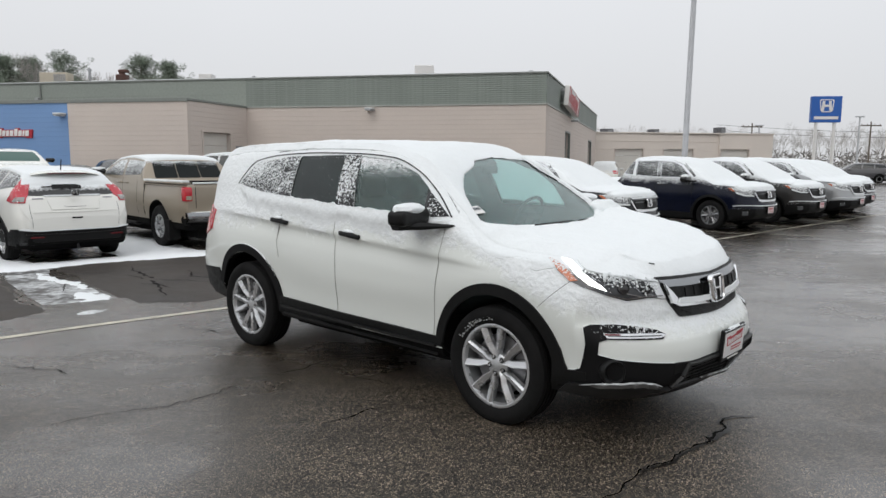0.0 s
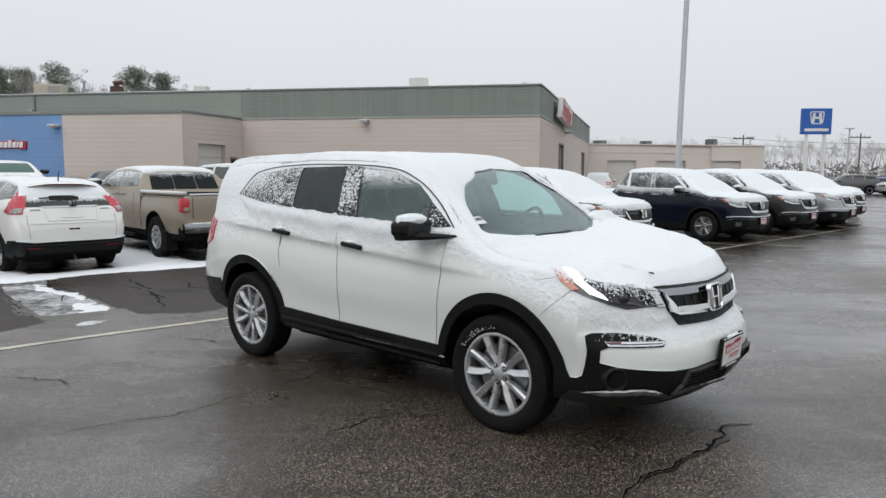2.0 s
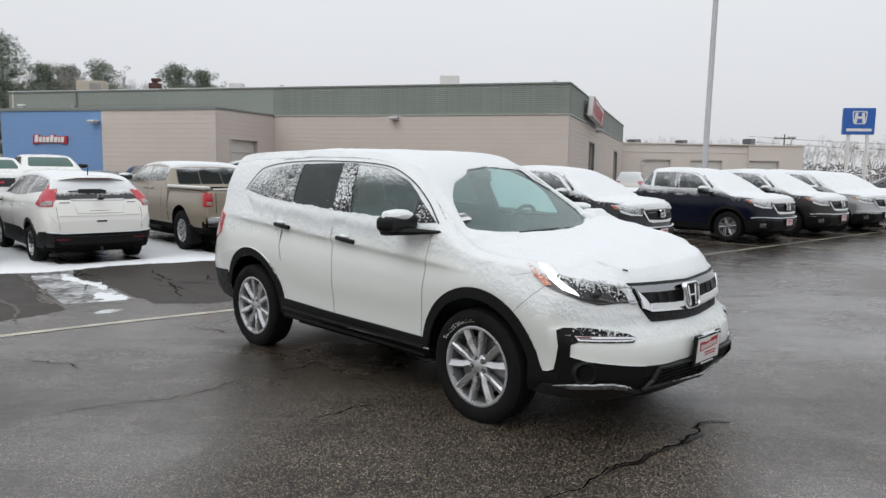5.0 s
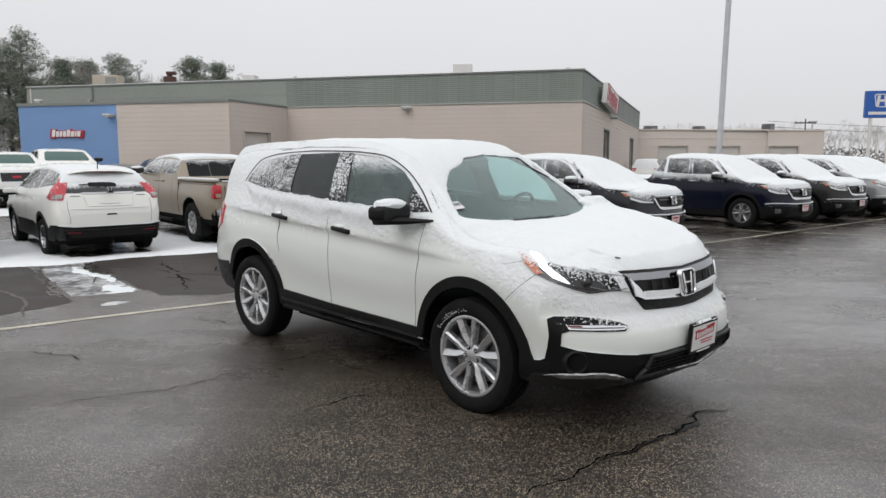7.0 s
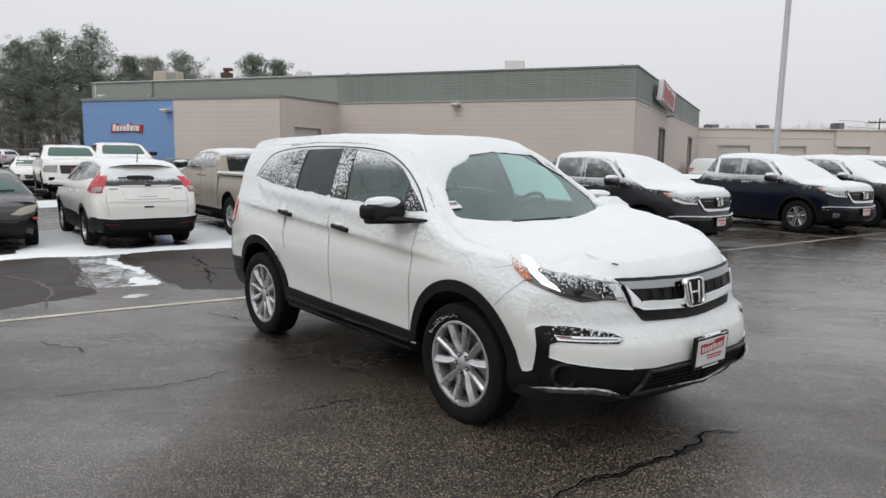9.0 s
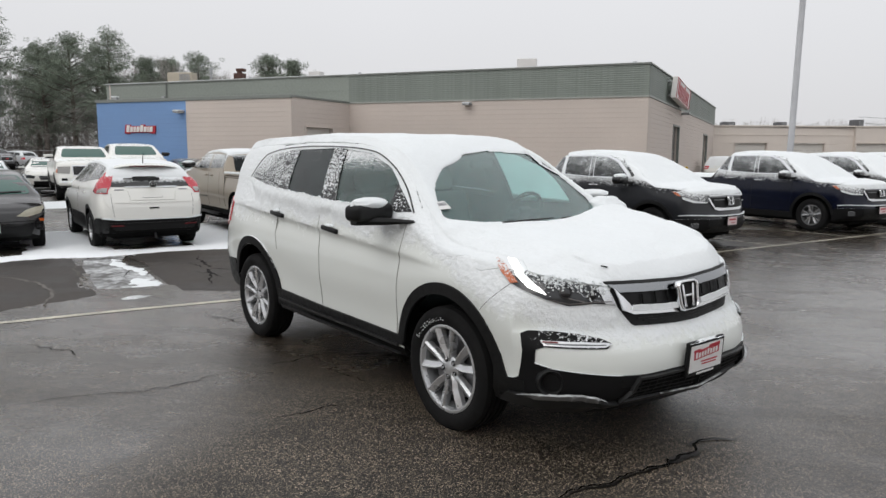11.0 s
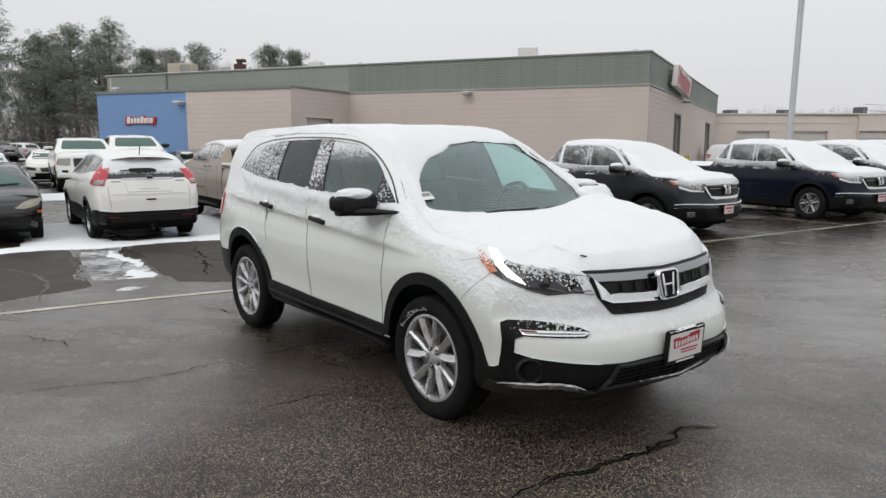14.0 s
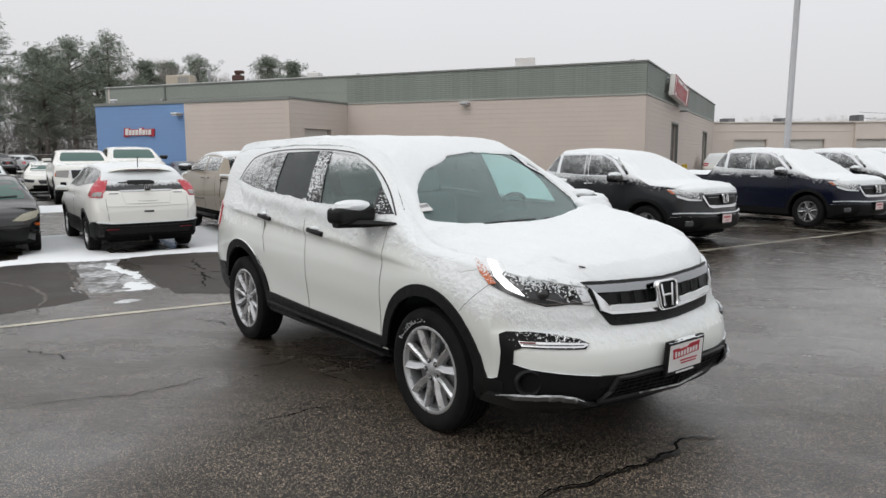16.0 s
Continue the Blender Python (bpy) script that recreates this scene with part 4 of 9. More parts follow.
    sp("amber_marker", amber, v, AMBER_FLECKED, True, "amber side marker", lift=0.012, thick=0.008, cell=0.04)
    drl = across(v, (0.432, -0.853, 1.092), (0.480, -0.834, 1.086), (0.592, -0.884, 1.024), (0.70, -0.866, 0.963), (0.735, -0.86, 0.936), (0.65, -0.911, 0.966), (0.556, -0.908, 1.020))
    sp("daytime_lamp", drl, v, DRL, True, "lit white daytime running lamp", lift=0.013, thick=0.008, cell=0.04)
    sp("lamp_snow_band", across(v, (0.50, -0.815, 1.090), (0.62, -0.78, 1.066), (0.75, -0.70, 1.035), (0.89, -0.57, 0.995), (0.895, -0.575, 0.972), (0.80, -0.70, 0.995), (0.66, -0.815, 1.022), (0.585, -0.85, 1.040)), v, SNOW, True, "snow over the top of the lamp", lift=0.016, thick=0.016, cell=0.03)
    for pts, wd, mt in (([(0.745, -0.80, 0.985), (0.79, -0.775, 0.925), (0.86, -0.69, 0.90)], 0.006, CHROME_MID), ([(0.80, -0.735, 0.985), (0.845, -0.70, 0.93), (0.90, -0.63, 0.905)], 0.005, CHROME_MID), ([(0.74, -0.865, 0.915), (0.825, -0.785, 0.892), (0.895, -0.672, 0.902), (0.935, -0.575, 0.90)], 0.006, CHROME_DARK)):
        sp("lamp_reflector", strip(across(v, *pts), wd), v, mt, True, lift=0.011, thick=0.008, cell=0.03)
    for bx, by, bz, br in ((0.785, -0.775, 0.952, 0.036), (0.865, -0.665, 0.940, 0.030)):
        for sd in (-1, 1):
            hit, nor, _, _ = tree.find_nearest(Vector((bx, by * -sd, bz)))
            bm = bmesh.new()
            lathe(bm, [(0.0, -0.010), (br * 0.5, -0.009), (br * 0.8, -0.004), (br * 0.86, -0.009), (br, -0.008), (br * 1.04, 0.006)], 'Y', 20, m=Matrix.Translation(hit + nor * 0.006) @ nor.to_track_quat('-Y', 'Z').to_matrix().to_4x4())
            part("lamp_projector", bm, GLOSS_BLACK, car, "round projector lens in the headlamp", True)
    hit, nor, _, _ = tree.find_nearest(Vector((0.815, -0.520, 1.03)))
    # small black bar that draws the shaded gap beneath a fold of snow
    bm = bmesh.new()
    box(bm, -0.018, 0.018, -0.003, 0.003, -0.004, 0.003, 0.0015, m=Matrix.Translation(hit + nor * 0.044) @ pose(0, 0, 0, 0, 10, 58))
    part("snow_fold_shade", bm, PLASTIC, car, "small dark bar for the shaded gap under a fold of snow")
    # grille
    f = 0
    sp("grille", rounded([(-0.565, 0.965), (0.0, 0.945), (0.565, 0.965), (0.53, 0.862), (0.45, 0.764), (0.10, 0.741), (-0.10, 0.741), (-0.45, 0.764), (-0.53, 0.862)], 0.02), f, PLASTIC, False, "black front grille", lift=0.006, thick=0.02)
    sp("grille_bar", rounded([(-0.57, 0.985), (0.0, 0.967), (0.57, 0.985), (0.53, 0.942), (0.0, 0.922), (-0.53, 0.942)], 0.01), f, CHROME_MID, False, "dulled chrome upper grille bar", lift=0.018, thick=0.02)
    sp("grille_wing", [(-0.548, 0.955), (-0.49, 0.90), (-0.455, 0.862), (-0.11, 0.838), (0.11, 0.838), (0.455, 0.862), (0.49, 0.90), (0.548, 0.955), (0.515, 0.850), (0.455, 0.826), (0.12, 0.803), (-0.12, 0.803), (-0.455, 0.826), (-0.515, 0.850)], f, CHROME, False, "chrome wing bar of the grille", lift=0.030, thick=0.03)
    for sd in (-1, 1):
        wing_snow = skin(tree, [(sd * 0.455, 0.876), (sd * 0.30, 0.866), (sd * 0.11, 0.854), (sd * 0.11, 0.822), (sd * 0.30, 0.832), (sd * 0.47, 0.846)], f, 0.040, 0.012, 0.03)
        for vt in wing_snow.verts:
            vt.co.z += 0.004 * noise.noise(vt.co * 22)
        part("wing_snow", wing_snow, SNOW, car, "snow along the grille bar", True)
        for k in range(3):
            y = sd * (0.17 + 0.10 * k)
            sp("grille_divider", [(y - 0.004, 0.926), (y + 0.004, 0.926), (y + 0.004, 0.872), (y - 0.004, 0.872)], f, PLASTIC, False, lift=0.022, thick=0.01)
    sp("grille_seam", [(-0.585, 0.992), (0.0, 0.975), (0.585, 0.992), (0.575, 0.980), (0.0, 0.962), (-0.575, 0.980)], f, PLASTIC, False, lift=0.022, thick=0.01)
    for k in range(3):
        z = 0.755 + 0.015 * k
        w = 0.34 + 0.04 * k
        sp("grille_slat", [(-w, z + 0.012), (0.0, z), (w, z + 0.012), (w, z + 0.018), (0.0, z + 0.006), (-w, z + 0.018)], f, PLASTIC, False, lift=0.014, thick=0.01, cell=0.15)
    badge(car, 1.035, -0.034, 0.893, 0.098, -10)
    # bumper: fog lamps, black corners, lower intake, lip
    v = -45
    sp("bumper_corner", on_nose(v, (-0.951, 0.731), (-0.926, 0.747), (-0.852, 0.752), (-0.747, 0.738), (-0.66, 0.713), (-0.625, 0.692), (-0.654, 0.668), (-0.78, 0.670), (-0.90, 0.672), (-0.931, 0.655), (-0.938, 0.587), (-0.887, 0.564), (-0.72, 0.540), (-0.567, 0.524), (-0.50, 0.43), (-0.567, 0.378), (-0.80, 0.352), (-0.955, 0.345), (-1.0, 0.35), (-1.0, 0.468), (-0.985, 0.474), (-0.974, 0.490), (-0.970, 0.56), (-0.964, 0.64)), v, PLASTIC_SNOWY, True, "black bumper corner", lift=0.008, thick=0.016, cell=0.035)
    sp("fog_strip", on_nose(v, (-0.906, 0.702), (-0.75, 0.699), (-0.65, 0.694), (-0.628, 0.686), (-0.665, 0.672), (-0.78, 0.674), (-0.902, 0.677)), v, CHROME_SATIN, True, "clear lamp strip in a chrome frame", lift=0.018, thick=0.014, cell=0.04)
    sp("fog_strip_groove", on_nose(v, (-0.895, 0.690), (-0.75, 0.688), (-0.66, 0.684), (-0.66, 0.680), (-0.75, 0.682), (-0.895, 0.684)), v, CHROME_DARK, True, lift=0.022, thick=0.008, cell=0.04)
    sp("fog_reflector", on_nose(v, (-0.902, 0.699), (-0.85, 0.698), (-0.85, 0.691), (-0.902, 0.691)), v, LENS_DIM, True, lift=0.023, thick=0.008, cell=0.04)
    for sd in (-1, 1):
        bm = bmesh.new()
        lathe(bm, [(0.0, -0.002), (0.040, -0.004), (0.050, -0.016), (0.056, -0.034), (0.064, -0.038), (0.071, -0.030), (0.074, 0.0), (0.074, 0.05)], 'Y', 32, m=pose(0.795, sd * 0.886, 0.492, 0, 0, 52 if sd < 0 else 128))
        part("fog_cover", bm, PLASTIC, car, "round black fog lamp cover", True)
    sp("lower_bumper", rounded([(-0.60, 0.528), (-0.45, 0.518), (0.45, 0.518), (0.60, 0.528), (0.60, 0.348), (-0.60, 0.348)], 0.02), f, PLASTIC, False, "black lower bumper", lift=0.010, thick=0.018)
    sp("lower_intake", rounded([(-0.50, 0.500), (0.50, 0.500), (0.56, 0.392), (-0.56, 0.392)], 0.02), f, DARK, False, lift=0.013, thick=0.01)
    frame_run = [(-0.50, 0.507), (0.50, 0.507), (0.575, 0.384), (-0.575, 0.384), (-0.50, 0.507)]
    for k, (a, b) in enumerate(zip(frame_run, frame_run[1:])):
        sp("intake_edge", strip([a, ((a[0] + b[0]) / 2, (a[1] + b[1]) / 2), b], 0.013), f, SHEEN_PLASTIC, False, lift=0.030, thick=0.022, cell=0.1)
    for k in range(4):
        z = 0.405 + 0.023 * k
        sp("intake_slat", [(-0.52, z), (0.52, z), (0.52, z + 0.005), (-0.52, z + 0.005)], f, PLASTIC, False, lift=0.017, thick=0.006, cell=0.15)
    for k in range(-8, 9):
        y = 0.06 * k
        sp("intake_rib", [(y, 0.398), (y + 0.006, 0.398), (y + 0.006, 0.492), (y, 0.492)], f, PLASTIC, False, lift=0.016, thick=0.006)
    sp("intake_snow", strip([(-0.30, 0.394), (-0.12, 0.393), (0.10, 0.394), (0.30, 0.395)], 0.007), f, THIN_SNOW, False, lift=0.034, thick=0.010, cell=0.03)
    sp("lip", on_nose(v, (-0.99, 0.395), (-0.921, 0.414), (-0.75, 0.404), (-0.60, 0.380), (-0.60, 0.345), (-0.75, 0.345), (-0.99, 0.345)), v, SHEEN_PLASTIC, True, lift=0.034, thick=0.026, cell=0.04)
    for sd in (-1, 1):
        bm = bmesh.new()
        rows = []
        for i in range(41):
            y = -0.975 + 0.31 * i / 40
            end = min(1.0, 6 * min(i, 40 - i) / 40)
            rag_in = 0.4 + 0.6 * abs(noise.noise(Vector((y * 40, sd, 2))))
            zt = 0.398 + 0.024 * math.sin(math.pi * i / 40) + 0.006 * noise.noise(Vector((y * 25, sd, 0)))
            row = []
            for dz, out in ((0.016 * end, 0.030), (0.010 * end, 0.046), (0.0, 0.030 + 0.040 * end * rag_in), (-0.012 * end, 0.030 + 0.044 * end * rag_in), (-0.016 * end, 0.030)):
                q, nn, _, _ = tree.find_nearest(Vector((s["nose"][0](zt + dz) - s["nose"][1](abs(y)), y, zt + dz)))
                flat = Vector((nn.x, nn.y, 0)).normalized()
                row.append(Vector((q.x, q.y, zt + dz)) + flat * out)
            rows.append([Vector((p.x, -sd * p.y, p.z)) for p in row])
        grid_mesh(bm, rows)
        bmesh.ops.recalc_face_normals(bm, faces=bm.faces)
        part("lip_snow", bm, THIN_SNOW, car, "patch of thin snow on the bumper's lip", True)
    # air dam under the bumper
    bm = bmesh.new()
    rows = []
    for y in np.linspace(-0.80, 0.80, 25):
        x = 1.06 - s["nose"][1](abs(y)) * 1.05
        rows.append([(x, y, 0.375), (x - 0.015, y, 0.325), (x - 0.06, y, 0.30), (x - 0.16, y, 0.30), (x - 0.20, y, 0.36)])
    grid_mesh(bm, rows, close_v=True)
    bmesh.ops.recalc_face_normals(bm, faces=bm.faces)
    part("air_dam", bm, PLASTIC, car, "black air dam", True)
    # dealer plate: white card with red and dark bars
    fr, pm = plate_part(car, 1.135, 0.012, 0.557, 0.315, 0.152, 0, (PLATE_WHITE,), PLASTIC, 4)
    bars = ((-0.125, 0.120, 0.002, 0.052, SIGN_RED), (0.02, 0.125, 0.045, 0.062, SIGN_RED), (-0.130, -0.07, 0.046, 0.060, SIGN_RED), (-0.055, 0.11, -0.027, -0.019, SIGN_RED), (-0.045, 0.10, -0.043, -0.036, SIGN_RED), (-0.085, 0.085, -0.094, -0.084, PLATE_WHITE))
    for k in range(8):
        bars += ((-0.112 + 0.028 * k, -0.095 + 0.028 * k, 0.010, 0.044 if k in (0, 4) else 0.038, PLATE_WHITE),)
    for k, (a, b, c, d, mt) in enumerate(bars):
        bm = bmesh.new()
        box(bm, 0.013, 0.016 + (0.002 if k > 5 else 0.0), a, b, c, d, m=pm @ pose(0, 0, 0, 4 if k < 3 or k > 5 else 0, 0, 0))
        part("plate_bar", bm, mt, fr)
    bm = bmesh.new()
    vs = grid_mesh(bm, [[(1.125 + 0.03 * t, -0.158 + 0.35 * u, 0.648 + 0.018 * math.sin(u * 3.1) * (1 - abs(2 * t - 1)) + 0.008 * noise.noise(Vector((u * 7, t * 3, 0)))) for u in np.linspace(0, 1, 14)] for t in (0, 0.3, 0.6, 1.0)])
    part("plate_snow", bm, SNOW, fr, "", True)
    # tail lamp
    v = -118
    sp("tail_lamp", across(v, (-3.42, -0.86, 1.20), (-3.60, -0.80, 1.24), (-3.74, -0.72, 1.22), (-3.80, -0.70, 1.0), (-3.62, -0.86, 0.96), (-3.47, -0.91, 1.02)), v, LENS_RED, True, "red tail lamp", lift=0.012, thick=0.02)
    # rear glass, seen from inside through the windows
    mirror_parts(car, s, -0.62, 0.955, 1.30, PLASTIC, True, "black door mirror with a cap of snow")
    # wipers
    for y0, y1 in ((-0.55, -0.08), (0.0, 0.40)):
        bm = bmesh.new()
        tube(bm, (0.06, y0 + 0.05, 1.19), (-0.06, y1, 1.245), 0.012, 0.008, 6)
        tube(bm, (-0.055, y0 + 0.1, 1.242), (-0.055, y1 + 0.1, 1.245), 0.006, 0.006, 6)
        part("wiper", bm, PLASTIC, car)
    # stock card stuck to the windshield
    card = sp("window_card", [(-0.748, 1.312), (-0.668, 1.318), (-0.674, 1.362), (-0.745, 1.356)], 0, PLATE_WHITE, False, "white stock card on the windshield", lift=0.008, thick=0.002)
    for k in range(5):
        u = -0.737 + 0.012 * k
        skin_bar = skin(tree, [(u, 1.332 + 0.001 * k), (u + 0.006, 1.332 + 0.001 * k), (u + 0.006, 1.348 + 0.001 * k), (u, 1.348 + 0.001 * k)], 0, 0.011, 0.002)
        part("card_bar", skin_bar, INK, card)
    # undertray boxes low between the wheels: unseen, added to cut light under the car
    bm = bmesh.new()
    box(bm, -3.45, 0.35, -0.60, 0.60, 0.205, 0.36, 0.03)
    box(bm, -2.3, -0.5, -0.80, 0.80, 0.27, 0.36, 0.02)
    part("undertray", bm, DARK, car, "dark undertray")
    # clumps of snow on the headlamps
    for sd in (1,):
        rng = random.Random(8)
        bm = bmesh.new()
        for k in range(260):
            t = rng.random() ** 1.7
            q = Vector((0.68 + 0.22 * t, sd * -1 * (0.83 - 0.23 * t), 0.995 - 0.04 * t + rng.gauss(0, 0.024)))
            hit, nor, _, _ = tree.find_nearest(Vector((q.x, -abs(q.y) if sd > 0 else abs(q.y), q.z)))
            bmesh.ops.create_icosphere(bm, subdivisions=1, radius=rng.uniform(0.002, 0.0062), matrix=Matrix.Translation(hit + nor * 0.022))
        tagged(part("lamp_snow", bm, SNOW, car, "clumps of snow on the lens", True), kind="stuff")
    suv_interior(car)
    # snow
    def keep(x, y, z):
        k = 1.0
        edge = 0.95 - 0.75 * max(0, abs(y) - 0.42) ** 1.15    # bonnet's front edge, swept back to the lamps
        if x > edge - 0.10:
            k *= max(0.0, (edge - x) / 0.10)
        if -1.30 < x < 0.02 and z > 1.195:          # the wiped windshield
            d = depth_in(CLEARED, y, z)
            k *= max(-0.3, min(1.0, max(-d / 0.13, (-1.0 - x) / 0.2 if d < 0 else -9.0)))
        return k

    def ease(t):
        t = max(0.0, min(1.0, t))
        return t * t * (3 - 2 * t)

    def drift(x, y):
        """Snow that the wind has heaped over the left wing."""
        roof = 0.018 * ease((x + 3.85) / 0.5) * ease((-1.05 - x) / 0.3)
        pillar = 0.035 * ease((x + 1.25) / 0.3) * ease((-0.15 - x) / 0.2) * ease((y - 0.45) / 0.25)
        return roof + pillar + ease((x + 0.22) / 0.22) * ease((y + 0.05) / 0.75) * (0.12 - 0.055 * max(0.0, min(1.0, x / 0.7))) * ease((1.02 - x) / 0.25)

    part("snow_cover", snow_cap(s, tree, -3.86, 1.0, 460, 250, 0.048, 3, keep, lambda x: (s["railw"](x) - 0.005 if x < -0.35 else min(s["railw"](x) - 0.005 + (x + 0.35) * 0.45, 0.955 - max(0, x - 0.3) * 0.28)), lambda x: 0.07 if x < -0.35 else min(0.30, 0.07 + (x + 0.35) * 0.6), 1.3, (0.22, 0.40), True, drift), SNOW, car, "thick fresh snow on roof and bonnet", True)
    # snow lying along the window sills, drifted down towards the handles
    sill = curve([(-3.08, 1.462), (-2.86, 1.425), (-2.55, 1.385), (-2.25, 1.362), (-1.85, 1.338), (-1.5, 1.318), (-1.0, 1.300), (-0.70, 1.288), (-0.44, 1.27)])
    for sd in (-1, 1):
        bm = bmesh.new()
        rows = []
        n = 260
        for i in range(n + 1):
            x = -3.06 + 2.60 * i / n
            q, nn, _, _ = tree.find_nearest(Vector((x, sd * 0.92, sill(x))))
            end = min(1, 14 * min(i, n - i) / n)
            crest = end * (0.006 + 0.016 * abs(noise.noise(Vector((x * 7, sd, 1)))) + 0.016 * max(0, noise.noise(Vector((x * 29, sd, 2)))))
            low = end * (0.150 + 0.06 * noise.noise(Vector((x * 3.1, sd, 8))) + 0.05 * noise.noise(Vector((x * 13, sd, 5))))
            lump = end * (0.019 + 0.008 * noise.noise(Vector((x * 5, sd, 3))) + 0.006 * noise.noise(Vector((x * 23, sd, 6))))
            row = []
            for t, k in ((1.0, 0.0), (0.86, 0.10), (0.70, 0.40), (0.56, 0.80), (0.42, 1.0), (0.28, 0.95), (0.14, 0.78), (0.0, 0.50)):
                at, nr, _, _ = tree.find_nearest(q - Vector((0, 0, low * t)))
                row.append(at + nr * (0.0012 + k * lump * (1 + 0.3 * noise.noise(Vector((x * 31, t * 5, sd))))))
            row += [q + Vector((0, 0, crest)) + nn * (0.003 + 0.25 * lump), q + Vector((0, 0, crest * 0.9)) - Vector((0, sd * 0.03, 0))]
            rows.append(row)
        grid_mesh(bm, rows)
        bmesh.ops.recalc_face_normals(bm, faces=bm.faces)
        part("sill_snow", bm, SNOW, car, "drift of snow along the window sills", True)
    # a heap along the foot of the windshield's far pillar
    bm = bmesh.new()
    bmesh.ops.create_icosphere(bm, subdivisions=4, radius=1)
    for vt in bm.verts:
        vt.co *= 1 + 0.18 * noise.noise(vt.co * 1.8 + Vector((4, 1, 0)))
    bmesh.ops.transform(bm, matrix=pose(-0.26, 0.85, 1.275, 0, 8, 70) @ Matrix.Diagonal((0.15, 0.11, 0.085, 1)), verts=bm.verts)
    part("wiped_snow", bm, SNOW, car, "heap of wiped snow", True)
    fit_wheels(car, s)
    # specks of snow caught on the front tyre's raised lettering
    rng = random.Random(5)
    bm = bmesh.new()
    for k in range(45):
        a, r = radians(rng.choice((rng.uniform(88, 150), rng.gauss(118, 9)))), rng.uniform(0.288, 0.318)
        bmesh.ops.create_icosphere(bm, subdivisions=1, radius=rng.uniform(0.0015, 0.0045), matrix=pose(r * math.cos(a), -0.975 + 0.3 * (r - 0.30) ** 2, 0.374 + r * math.sin(a)))
    tagged(part("tyre_snow", bm, SNOW, car, "specks of snow on the tyre", True), kind="stuff")
    return car


def badge(car, x, y, z, r, tilt, mat=None):
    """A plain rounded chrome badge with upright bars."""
    m = pose(x, y, z, 0, tilt, 0)
    bm = bmesh.new()
    outer = rounded([(-r * 1.02, r * 0.88), (r * 1.02, r * 0.88), (r * 0.84, -r * 0.88), (-r * 0.84, -r * 0.88)], r * 0.42, 6)
    k = len(outer)
    rows = []
    for sc, d in ((1.0, -0.01), (1.0, 0.010), (0.95, 0.018), (0.88, 0.018), (0.84, 0.008), (0.84, -0.01)):
        rows.append([(d, a * sc, b * sc) for a, b in outer])
    grid_mesh(bm, rows, close_v=True)
    for a0, a1 in (((-0.52, 0.60), (-0.34, -0.60)), ((0.52, 0.60), (0.34, -0.60))):
        box(bm, -0.005, 0.014, -r * 0.085, r * 0.085, -r * 0.66, r * 0.66, 0.004, m=pose(0, r * (a0[0] + a1[0]) / 2, 0, math.copysign(7, -a0[0]), 0, 0))
    box(bm, -0.005, 0.012, -r * 0.36, r * 0.36, -r * 0.075, r * 0.065, 0.004)
    bmesh.ops.recalc_face_normals(bm, faces=bm.faces)
    bmesh.ops.transform(bm, matrix=m, verts=bm.verts)
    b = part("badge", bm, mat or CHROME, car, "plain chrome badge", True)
    bm = bmesh.new()
    bm.faces.new([bm.verts.new((0.0, p * 0.9, q * 0.9)) for p, q in outer])
    bmesh.ops.solidify(bm, geom=bm.faces[:], thickness=0.02)
    bmesh.ops.transform(bm, matrix=m, verts=bm.verts)
    part("badge_ground", bm, PLASTIC, b)


